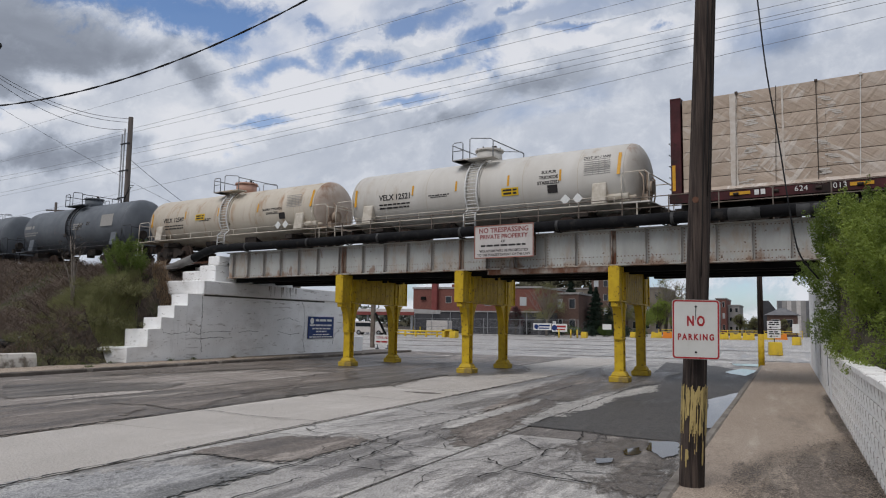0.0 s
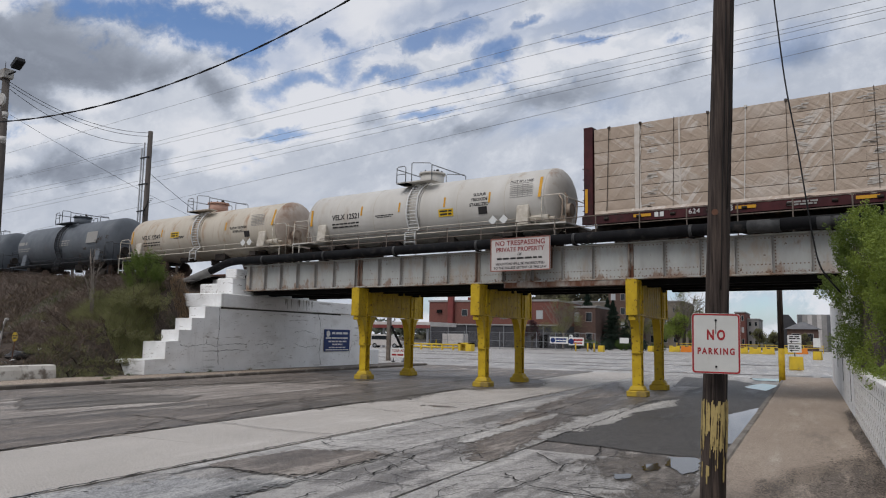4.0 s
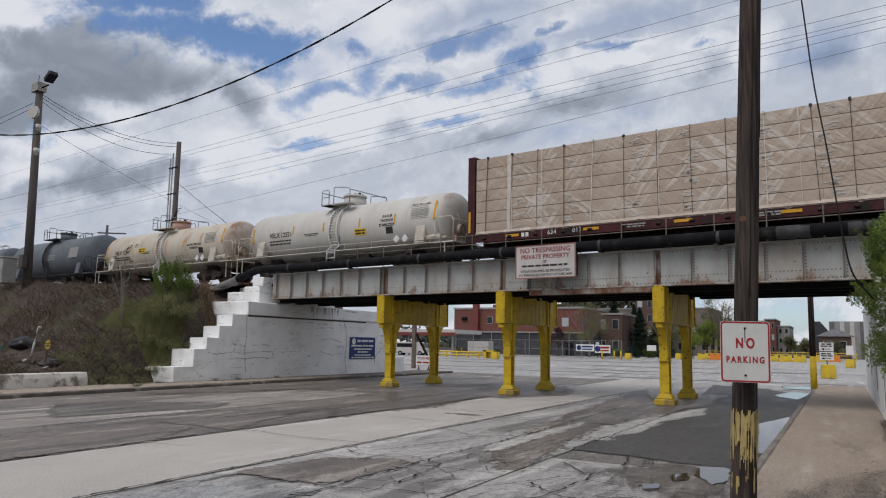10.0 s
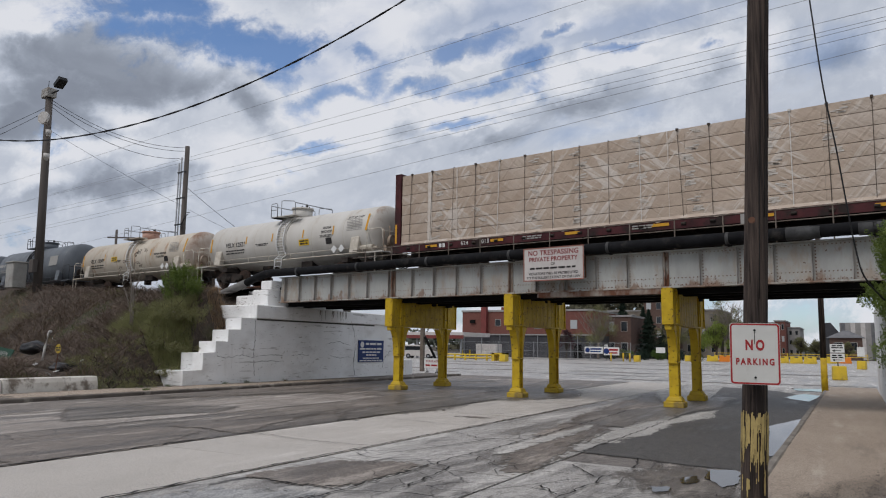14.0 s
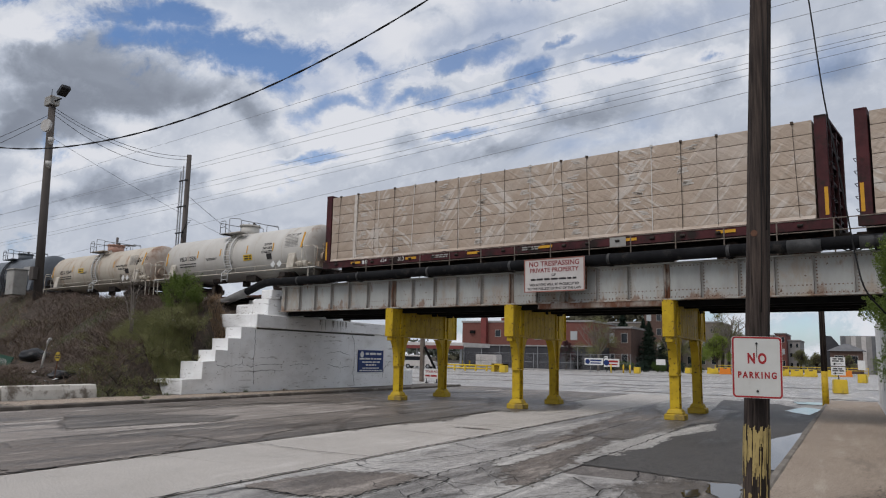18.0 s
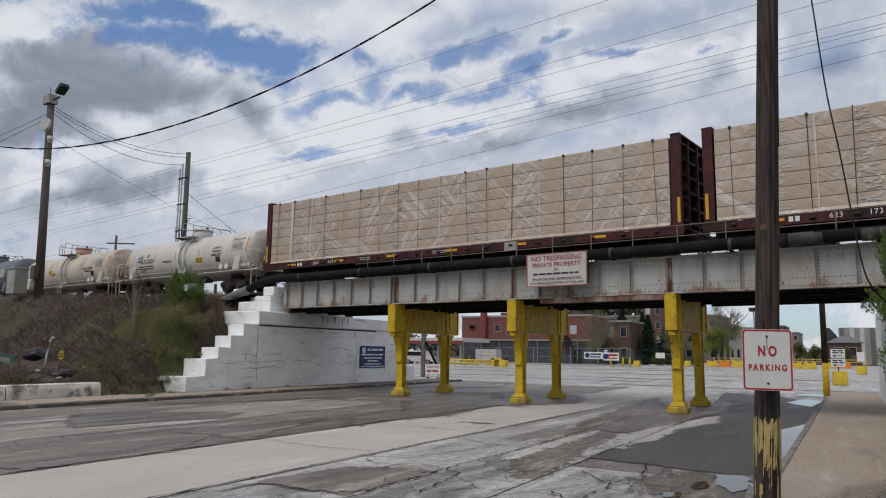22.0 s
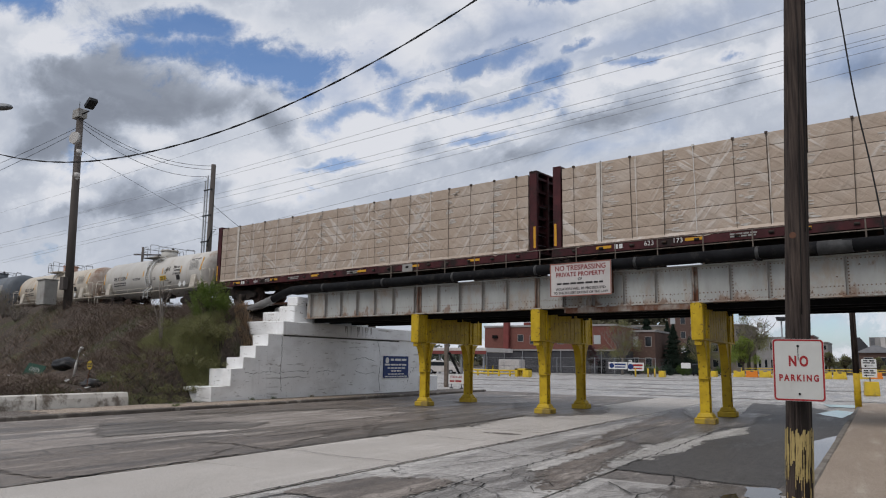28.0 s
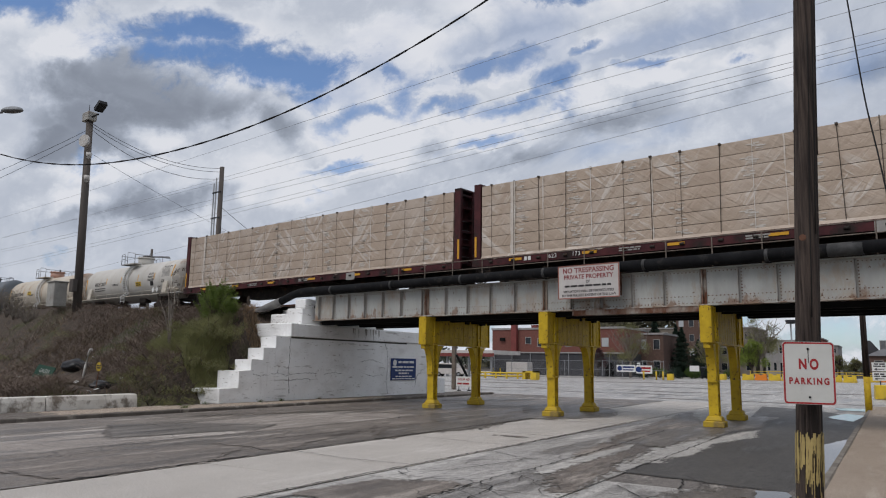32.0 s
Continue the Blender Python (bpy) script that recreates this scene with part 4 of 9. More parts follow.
for i, rim in enumerate([
        [(-1.91, 19.68), (-1.62, 21.08), (-1.28, 22.84), (-1.28, 19.4), (-1.28, 16.44), (-1.28, 14.27), (-1.5, 14.02), (-1.7, 16.8)],
        [(-2.52, 32.15), (-1.99, 35.19), (-1.29, 34.29), (-1.54, 30.02), (-2.25, 31.19)], [(-2.8, 40.06), (-1.46, 40.46), (-1.29, 39.72), (-1.43, 37.75), (-2.43, 37.9)],
        [(-2.11, 12.07), (-1.71, 12.2), (-1.59, 11.92), (-1.53, 11.16), (-1.65, 10.52), (-1.95, 11.22)], [(-2.47, 10.11), (-2.26, 10.28), (-2.19, 9.95), (-2.35, 9.81)], [(-2.25, 11.11), (-2.12, 11.28), (-2.05, 10.8), (-2.14, 10.66)]]):
    ob = road_patch(rim, "water", "", 0.021, 30.0 + i, 0.10 if i > 2 else 0.07, "puddle", 0.022 if i > 2 else 0.035, 0.0)
    tagged(ob, "shallow rain puddle reflecting the sky beside the kerb", "puddle")
    ob["kind"] = ""
road_patch([(-21.3, 22.5), (-16, 22.2), (-11.5, 23.0), (-9.0, 26.0), (-10.5, 31), (-16, 30), (-21.3, 29)], "tar", "darker road surface under the bridge", 0.0078, 15.0, 0.28)


road_patch([(-3.03, 10.91), (-2.36, 11.89), (-1.44, 10.82), (-1.29, 8.4), (-1.62, 7.97), (-2.2, 8.33), (-2.2, 9.67)], "tar_dark", "dark damp dirt in a hollow by the kerb", 0.0095, 4.0, 0.55, cell=0.018)
for k, (mat, rough, label, rim) in enumerate((
        ("tar", 0.22, "dark brown dirt dried on the road", [(-13.9, 9.2), (-13.5, 11.0), (-12.1, 10.9), (-11.4, 9.8), (-11.05, 10.3), (-11.05, 8.7), (-11.05, 6.5), (-13.9, 6.5)]),
        ("tar", 0.20, "dark brown dirt dried on the road", [(-13.4, 11.3), (-13.2, 12.5), (-13.3, 14.6), (-13.5, 17.7), (-12.6, 16.6), (-12.4, 14.7), (-11.8, 12.7), (-11.05, 11.4), (-11.1, 11.2), (-12.3, 11.4)]),
        ("tar_dark", 0.25, "dark dirt dried along the verge", [(-19.0, 12.6), (-18.0, 14.4), (-15.9, 16.0), (-15.0, 14.3), (-15.6, 12.5), (-15.8, 10.4)]),
        ("tar_dark", 0.25, "dark dirty streak beside the concrete slabs", [(-12.9, 17.5), (-11.7, 19.7), (-12.0, 25.3), (-11.1, 22.6), (-11.05, 18.0), (-11.05, 14.4), (-11.6, 15.3)]),
        ("pale", 0.16, "pale strip of bare concrete beside the dark patch", [(-4.5, 15.5), (-4.5, 18.3), (-4.1, 23.2), (-3.7, 24.1), (-3.5, 21.4), (-4.0, 18.7), (-4.1, 15.7), (-4.3, 15.0)]),
        ("pale", 0.14, "pale strip of bare concrete along the lane", [(-5.8, 12.3), (-5.75, 14.7), (-5.7, 17.5), (-5.35, 16.6), (-5.35, 14.1), (-5.4, 12.1), (-5.4, 11.4)]),
        ("tar_dark", 0.25, "dark patch round the foot of the bent", [(-6.6, 20.8), (-5.6, 24.1), (-4.8, 31.0), (-4.0, 30.5), (-4.0, 24.6), (-4.7, 20.5), (-4.9, 17.3), (-5.7, 17.5), (-6.3, 17.1)]),
        ("bluish", 0.22, "bluish coarse worn road surface", [(-7.75, 5.5), (-7.2, 6.9), (-6.1, 7.5), (-5.8, 7.4), (-5.8, 4.0), (-7.75, 4.0)]),
        ("tar", 0.20, "brownish worn surface between two cracks", [(-7.5, 7.9), (-7.3, 9.6), (-6.4, 10.0), (-5.9, 9.9), (-5.9, 7.8), (-6.1, 7.7), (-7.3, 7.8)]))):
    road_patch(rim, mat, label, 0.0115 + 0.0006 * k, 90.0 + k, rough, cell=0.04)


for k, (mat, label, rim) in enumerate((
        ("tar_dark", "dark damp run of dirt across the lane", [(-14.8, 23.1), (-13.4, 24.6), (-12.4, 24.4), (-11.2, 21.4), (-10.6, 18.4), (-10.9, 17.0), (-12.2, 19.0)]),
        ("tar_dark", "dark ground round the foot of the bent", [(-15.0, 31.0), (-12.2, 32.4), (-10.4, 29.5), (-9.6, 25.6), (-10.4, 23.2), (-11.6, 23.6), (-12.6, 26.5)]),
        ("tar_dark", "dark ground round the foot of the bent", [(-19.4, 27.4), (-17.6, 29.8), (-15.8, 27.6), (-15.6, 24.9), (-17.2, 24.3)]),
        ("tar", "brown dirty run along the lane", [(-20.6, 21.0), (-18.2, 27.0), (-17.4, 26.6), (-18.6, 21.6), (-19.8, 16.8), (-20.6, 17.2)]),
        ("tar_dark", "dark patch under the bridge", [(-22.0, 28.0), (-20.4, 35.0), (-17.0, 37.0), (-16.6, 35.2), (-19.4, 32.0), (-20.6, 28.0)]),
        ("pavement", "pale trodden dirt on the verge", [(-24.1, 13.2), (-22.2, 13.0), (-22.05, 22.0), (-22.1, 31.0), (-23.4, 31.0), (-23.4, 22.0), (-24.0, 17.5)]))):
    road_patch(rim, mat, label, 0.1045 if mat == "pavement" else 0.0125 + 0.0006 * k, 120.0 + k, 0.35, cell=0.06, grit=0.8)


def crack(points, width, seed):
    """A thin dark crack wandering over the slabs."""
    bm = BM()
    rnd = random.Random(seed)
    pts = []
    for (x0, y0), (x1, y1) in zip(points, points[1:]):
        n = max(2, int(math.hypot(x1 - x0, y1 - y0) / 0.13))
        for i in range(n):
            f = i / n
            pts.append((x0 + (x1 - x0) * f + rnd.uniform(-0.035, 0.035), y0 + (y1 - y0) * f + rnd.uniform(-0.045, 0.045)))
    left, right = [], []
    for i, (x, y) in enumerate(pts):
        a, b = pts[max(i - 1, 0)], pts[min(i + 1, len(pts) - 1)]
        d = Vector((b[1] - a[1], a[0] - b[0])).normalized() * width * rnd.uniform(0.35, 1.0)
        left.append(bm.verts.new((x + d.x, y + d.y, 0.0195)))
        right.append(bm.verts.new((x - d.x, y - d.y, 0.0195)))
    for i in range(len(pts) - 1):
        bm.faces.new((left[i], left[i + 1], right[i + 1], right[i]))
    return solid("road_crack", bm, M["joint"], W0, "dark ragged crack in the road surface", "crack", "cracks in the road", "structure")


for i, pts in enumerate([
        [(-7.8, 2), (-7.82, 9), (-7.8, 16), (-7.8, 24)], [(-11.0, 6.0), (-11.05, 14), (-11.0, 24)], [(-4.4, 12.8), (-3.38, 12.63), (-2.38, 12.3), (-1.64, 12.32)], [(-3.2, 8.8), (-2.5, 8.6), (-2.3, 8.6), (-2.0, 8.5)],
        [(-7.75, 7.5), (-7.1, 7.7), (-6.3, 7.7), (-5.7, 7.7), (-5.1, 8.0), (-4.3, 8.0)], [(-7.5, 10.4), (-7.0, 10.1), (-5.9, 10.3), (-5.5, 10.0), (-5.3, 8.9), (-5.2, 8.1)],
        [(-5.8, 4.5), (-5.8, 7.4), (-5.8, 9.0), (-5.9, 10.8), (-5.8, 12.3), (-5.85, 16), (-6.0, 22)], [(-5.3, 5.0), (-5.2, 7.3)], [(-11, 11.5), (-9.1, 11.2), (-7.8, 11.3)], [(-7.8, 10.7), (-7.0, 10.9), (-6.7, 12.0), (-6.4, 13.7)],
        [(-11, 15.6), (-9.4, 15.5), (-7.8, 15.3)], [(-3.4, 8.2), (-3.3, 9.0), (-3.2, 10.1), (-3.3, 10.5), (-3.1, 10.7)], [(-4.2, 10.5), (-3.7, 10.5), (-3.1, 10.7)], [(-4.0, 11.3), (-3.3, 10.4)],
        [(-3.3, 12.6), (-3.1, 11.8), (-3.1, 11.3)], [(-3.2, 10.0), (-2.5, 9.8)], [(-3.8, 9.4), (-3.5, 9.1), (-3.2, 8.9)], [(-14.5, 9.6), (-14.5, 10.6), (-13.3, 10.9)], [(-13.2, 12.5), (-13.9, 14.6), (-13.5, 17.7)],
        [(-7.8, 14.2), (-6.8, 13.5), (-5.6, 13.4), (-4.6, 13.9)], [(-4.35, 12.9), (-4.3, 15), (-4.3, 21)], [(-14.7, 10), (-14.6, 18), (-14.75, 30)], [(-11, 18.6), (-9.6, 18.4), (-7.8, 18.7)]]):
    crack(pts, 0.032 if i in (0, 1, 3) else 0.018, 40 + i)
# open joints and long cracks in the farther lanes
for i, pts in enumerate([
        [(-11, 23.2), (-9.5, 23.0), (-7.8, 23.3)], [(-11, 29.6), (-7.8, 29.4)], [(-16.6, 12), (-16.4, 18), (-16.7, 26)], [(-13.0, 13), (-12.7, 20), (-13.1, 29)],
        [(-18.3, 12), (-18.25, 22), (-18.3, 32)], [(-20.1, 14), (-19.8, 22), (-20.2, 29)], [(-21.9, 20.2), (-18.3, 20.5), (-14.7, 20.1)], [(-18.3, 25.8), (-14.7, 26.1), (-11, 25.7)], [(-14.7, 22.4), (-12.6, 22.9), (-11, 22.5)]]):
    crack(pts, 0.02, 220 + i)
# broad dark runs and pale worn bands across the forecourt
rnd_f = random.Random(5)
for i, (x0, x1, y, deep, mat) in enumerate(((-24.5, -16.5, 40.0, 2.6, "tar"), (-17, -11.5, 37.6, 1.6, "tar_dark"), (-34, -24, 46.0, 1.8, "tar"), (-24, -9, 49.5, 1.4, "tar_dark"), (-36, -21, 53.5, 2.4, "tar"), (-31, -17, 58.5, 2.0, "pale"),
                                            (-20, -3, 56.0, 1.8, "tar"), (-44, -27, 66.0, 3.0, "tar"), (-23, -8, 68.0, 2.4, "tar_dark"), (-46, -31, 77.0, 3.4, "tar_dark"), (-33, -14, 84.0, 3.5, "tar"), (-14, 1, 43.5, 1.2, "tar"),
                                            (-13, 0, 74.0, 2.6, "pale"), (-26, -12, 97.0, 4.0, "tar"), (-8, 2, 63.0, 1.8, "tar"))):
    n = 7
    mid = [(x0 + (x1 - x0) * k / n, y + rnd_f.uniform(-0.5, 0.5) * deep + 0.05 * (x1 - x0) * k / n) for k in range(n + 1)]
    half = [deep * 0.5 * math.sin(math.pi * (k + 0.35) / (n + 0.7)) * rnd_f.uniform(0.6, 1.0) for k in range(n + 1)]
    road_patch([(px, py - h) for (px, py), h in zip(mid, half)] + [(px, py + h) for (px, py), h in zip(mid[::-1], half[::-1])], mat,
               "pale worn band across the forecourt" if mat == "pale" else "dark dirty band across the forecourt", 0.003 + 0.0007 * i, 300.0 + i, 0.45, cell=0.16)
# a net of finer cracks where the surface breaks up
rnd_c = random.Random(71)
for i in range(34):
    x, y = rnd_c.uniform(-6.2, -1.9), rnd_c.uniform(7.6, 12.6)
    a = rnd_c.choice((0.3, 1.5, 2.4, 4.4)) + rnd_c.uniform(-0.5, 0.5)
    pts = [(x, y)]
    for k in range(rnd_c.randint(2, 4)):
        a += rnd_c.uniform(-0.8, 0.8)
        x, y = min(x + 0.32 * math.cos(a), -1.6), y + 0.42 * math.sin(a)
        pts.append((x, y))
    crack(pts, 0.0075, 140 + i)


# ---------------------------------------------------------------- bridge
def girder():
    g = thing("bridge_girder", BR, "weathered grey riveted steel plate girder with rust stains", "girder", kind="structure")
    spans = [(-24.2, -16.95), (-16.93, -11.12), (-11.10, -5.20), (-5.18, 6.0)]
    for i, (a, b) in enumerate(spans):
        bm = BM()
        box(bm, a, -0.30, 3.80, b, -0.26, 4.97)
        part("web_plate", bm, M["girder"], g, "rust-streaked grey web plate")
    for n, z in (("top_flange", 4.97), ("bottom_flange", 3.80)):
        bm = BM()
        box(bm, -24.2, -0.46, z, 6.0, -0.08, z + 0.045)
        part(n, bm, M["girder"], g)
    bm = BM()
    box(bm, -9.9, -0.44, 3.62, -5.3, -0.10, 3.80)
    part("cover_plate", bm, M["rusty_girder"], g, "rust-stained lower cover plate")
    bm = BM()
    box(bm, -0.035, -0.43, 3.85, -0.015, -0.30, 4.965)
    box(bm, -0.035, -0.315, 3.85, 0.035, -0.301, 4.965)
    me = finish(bm, "stiffener", M["girder_edge"])
    ribs = [-23.8, -22.78, -21.72, -20.65, -19.52, -18.4, -17.15, -15.86, -14.72, -13.58, -12.42, -11.14, -9.96, -8.79, -7.61, -6.47, -5.22, -4.05, -2.92, -1.88, -0.84, 0.2, 1.25, 2.3, 3.35, 4.4, 5.5]
    for x in ribs:
        s = part("stiffener", me, None, g)
        s.location.x = x
    for x in (-16.94, -11.11, -5.19):
        bm = BM()
        box(bm, x - 0.11, -0.345, 3.85, x + 0.11, -0.316, 4.96)
        box(bm, x - 0.02, -0.46, 3.85, x + 0.02, -0.34, 4.96)
        part("splice", bm, M["rusty_girder"], g, "rusty riveted splice over a bent")
    bm = BM()
    riv = []
    for i, (x, x1) in enumerate(zip(ribs, ribs[1:])):
        riv += [(x + 0.06, -0.317, 3.93 + k * 0.098) for k in range(11)]
        for k in range(1, 9):
            at = x + 0.06 + (x1 - x - 0.06) * k / 9
            riv += [(at, -0.302, 3.90), (at, -0.302, 4.90)]
            if i > 4:
                riv += [(at, -0.302, 4.12)]
    for x, y, z in riv:
        v = [bm.verts.new((x + dx, y, z + dz)) for dx, dz in ((-0.018, -0.018), (0.018, -0.018), (0.018, 0.018), (-0.018, 0.018))]
        t = bm.verts.new((x, y - 0.016, z))
        for k in range(4):
            bm.faces.new((v[k], v[(k + 1) % 4], t))
    ob = part("rivets", bm, M["rusty_girder"], g)
    ob["kind"] = "stuff"
    # deck, beams and stringers get their deep shade from the near-black steel colour
    r = thing("bridge_deck", BR, "near-black bridge deck and rear girder with shade painted into the colour", "bridge deck", kind="structure")
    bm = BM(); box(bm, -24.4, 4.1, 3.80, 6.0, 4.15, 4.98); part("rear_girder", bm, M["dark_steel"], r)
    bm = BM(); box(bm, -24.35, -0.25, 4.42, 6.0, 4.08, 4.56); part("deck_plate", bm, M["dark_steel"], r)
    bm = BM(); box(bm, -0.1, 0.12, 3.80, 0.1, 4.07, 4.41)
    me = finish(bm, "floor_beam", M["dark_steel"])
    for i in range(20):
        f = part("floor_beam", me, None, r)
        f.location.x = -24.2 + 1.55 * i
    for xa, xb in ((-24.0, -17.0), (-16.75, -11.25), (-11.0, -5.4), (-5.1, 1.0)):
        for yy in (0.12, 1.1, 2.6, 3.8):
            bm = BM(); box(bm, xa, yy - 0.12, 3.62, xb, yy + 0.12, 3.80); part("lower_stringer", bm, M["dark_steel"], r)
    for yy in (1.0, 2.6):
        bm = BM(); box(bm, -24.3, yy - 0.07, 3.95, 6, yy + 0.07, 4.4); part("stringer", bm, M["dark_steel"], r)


girder()


def track():
    t = thing("railway_track", BR, "steel rails on dark timber sleepers", "railway track", kind="structure")
    for yy in (TY - 0.72, TY + 0.72):
        bm = BM()
        box(bm, -160, yy - 0.035, RAIL - 0.05, 45, yy + 0.035, RAIL)
        box(bm, -160, yy - 0.009, RAIL - 0.13, 45, yy + 0.009, RAIL - 0.05)
        box(bm, -160, yy - 0.07, RAIL - 0.15, 45, yy + 0.07, RAIL - 0.13)
        part("rail", bm, M["rust"], t)
    bm = BM(); box(bm, -0.11, TY - 1.3, RAIL - 0.30, 0.11, TY + 1.3, RAIL - 0.151)
    me = finish(bm, "sleeper", M["sleeper"])
    for i in range(150):
        s = part("sleeper", me, None, t)
        s.location.x = -78 + 0.56 * i
    bm = BM()
    for x0, x1 in ((-160, -27.2), (6.2, 60)):
        prism_pts = ((TY - 3.0, 4.3), (TY - 1.7, RAIL - 0.2), (TY + 1.7, RAIL - 0.2), (TY + 3.0, 4.3))
        a = [bm.verts.new((x0, y, z)) for y, z in prism_pts]
        b = [bm.verts.new((x1, y, z)) for y, z in prism_pts]
        for i in range(3):
            bm.faces.new((a[i], a[i + 1], b[i + 1], b[i]))
    solid("ballast", bm, M["ballast"], BR, "dark grey crushed stone track ballast", "ballast", kind="stuff")


track()


def bent(x, y):
    b = thing("bridge_bent", Matrix.Translation((x, y, 0)), "chipped yellow steel bent of two flared legs and cap beam", "bridge support", "bents under the bridge")
    bm = BM()
    box(bm, -0.13, -0.74, 2.66, 0.13, 4.75, 3.76)
    part("cap_beam", bm, M["yellow"], b)
    for z in (2.62, 3.72):
        bm = BM(); box(bm, -0.17, -0.74, z, 0.17, 4.75, z + 0.05); part("cap_flange", bm, M["yellow"], b)
    bm = BM()
    box(bm, -0.18, -0.80, 2.62, 0.18, -0.742, 3.78)
    for k in range(9):
        for sx in (-0.135, 0.135):
            box(bm, sx - 0.02, -0.815, 2.70 + k * 0.122, sx + 0.02, -0.80, 2.74 + k * 0.122)
    part("end_plate", bm, M["yellow"], b, "bright chipped riveted end plate", bevel=0.006)
    bm = BM(); box(bm, -0.11, -0.74, 2.45, 0.11, -0.46, 2.62); part("bracket_block", bm, M["yellow"], b, bevel=0.015)
    bm = BM()
    for s in (-1, 1):
        box(bm, s * 0.13 if s > 0 else -0.139, -0.012, 2.67, s * 0.139 if s > 0 else -0.13, 0.012, 3.72)
    me = finish(bm, "cap_rib", M["yellow"])
    for k in range(13):
        if abs(-0.48 + 0.41 * k - 0.04) > 0.2 and abs(-0.48 + 0.41 * k - 3.80) > 0.2:
            o = part("cap_rib", me, None, b)
            o.location.y = -0.48 + 0.41 * k
    bm = BM(); box(bm, -0.18, 4.752, 2.62, 0.18, 4.80, 3.78); part("end_plate", bm, M["yellow"], b, bevel=0.006)
    for yy in (0.04, 3.80):
        bm = BM()
        box(bm, -0.32, yy - 0.29, 0, 0.32, yy + 0.29, 0.20)
        v = box(bm, -0.27, yy - 0.25, 0.20, 0.27, yy + 0.25, 0.36)
        for q in v[4:]:
            q.co.x *= 0.72
            q.co.y = yy + (q.co.y - yy) * 0.75
        part("base_block", bm, M["yellow_worn"], b, "stained yellow concrete foot", bevel=0.03)
        bm = BM()
        box(bm, -0.05, yy - 0.128, 0.30, 0.05, yy + 0.128, 2.62)
        leg = part("leg", bm, M["yellow"], b)
        for s in (-1, 1):
            bm = BM(); box(bm, -0.15, yy + s * 0.15 - 0.02, 0.30, 0.15, yy + s * 0.15 + 0.02, 2.62); part("leg_flange", bm, M["yellow"], leg, bevel=0.006)
        # the column goes on up both sides of the cap, an angle at each edge
        for s in (-1, 1):
            bm = BM()
            x0, x1 = sorted((s * 0.131, s * 0.165))
            for u in (-0.15, 0.15):
                box(bm, x0, yy + u - 0.028, 2.67, x1 + (0.02 if s > 0 else 0), yy + u + 0.028, 3.72)
            box(bm, x0, yy - 0.12, 2.67, x1 - (0.02 if s > 0 else -0.01), yy + 0.12, 3.72)
            part("cap_column", bm, M["yellow"], b, bevel=0.004)
        # flared bracket plates towards both ends of the cap
        for s in (-1, 1):
            bm = BM()
            out = [(0.17, 1.40), (0.24, 1.40), (0.24, 1.55)]
            for k in range(9):
                a = k / 8 * math.pi / 2
                out.append((0.24 + 0.50 * (1 - math.cos(a)), 1.55 + 1.05 * math.sin(a)))
            out += [(0.17, 2.60)]
            va = [bm.verts.new((-0.135, yy + s * u, w)) for u, w in out]
            vb = [bm.verts.new((0.135, yy + s * u, w)) for u, w in out]
            n = len(out)
            for k in range(n):
                bm.faces.new((va[k], va[(k + 1) % n], vb[(k + 1) % n], vb[k]))
            bm.faces.new(va); bm.faces.new(vb[::-1])
            part("flared_bracket", bm, M["yellow"], b)
        bm = BM(); box(bm, -0.165, yy - 0.185, 1.40, 0.165, yy + 0.185, 1.45); part("collar", bm, M["yellow"], b, bevel=0.006)
    return b


for bx, by in ((-16.7, 25.86), (-10.91, 25.02), (-5.06, 24.18)):
    bent(bx, by)


def pipeline():
    p = thing("pipeline", BR, "thick black coated pipe running along the bridge girder", "pipe")
    y, z = -0.66, 5.215
    pts = [(-31.5, y, 3.55), (-28.8, y, 4.22), (-27.6, y, 4.53), (-26.4, y, 4.83), (-25.5, y, 5.10), (-25.0, y, 5.20), (-24.4, y, 5.235), (-22.0, y, z)]
    bm = BM(); pipe_along(bm, pts[:4], 0.205, 16); part("buried_section", bm, M["pipe_grey"], p, "grey dusty pipe section going into the bank")
    bm = BM(); pipe_along(bm, pts[3:] + [(-14, y, z + 0.01), (-6, y, z), (2, y, z + 0.02), (14, y, z)], 0.187, 16); part("main_section", bm, M["pipe"], p)
    for k in range(8):
        x = -22.6 + 3.9 * k
        bm = BM(); tube(bm, (x - 0.05, y, z), (x + 0.05, y, z), 0.198, seg=16)
        part("clamp", bm, M["clamp"], p, "dull grey clamp band")
        bm = BM(); box(bm, x - 0.06, y - 0.10, 4.99, x + 0.06, -0.10, 5.02); part("bracket", bm, M["dark_steel"], p)
    for x in (-1.45, 0.4):
        bm = BM(); tube(bm, (x, y, z), (x + 0.9, y, z), 0.198, seg=16); part("sleeve", bm, M["clamp"], p, "dull grey repair sleeve")


pipeline()


def bridge_rail():
    r = thing("bridge_handrail", BR, "thin weathered steel pipe handrail along the bridge", "handrail")
    for zz in (6.03, 5.68):
        bm = BM(); tube(bm, (-19.5, -0.22, zz), (12, -0.22, zz), 0.018, seg=6); part("rail", bm, M["rail_steel"], r)
    bm = BM(); tube(bm, (0, -0.22, 5.01), (0, -0.22, 6.05), 0.022, seg=6)
    me = finish(bm, "post", M["rail_steel"])
    for i in range(21):
        o = part("post", me, None, r)
        o.location.x = -18.73 + 1.537 * i


bridge_rail()


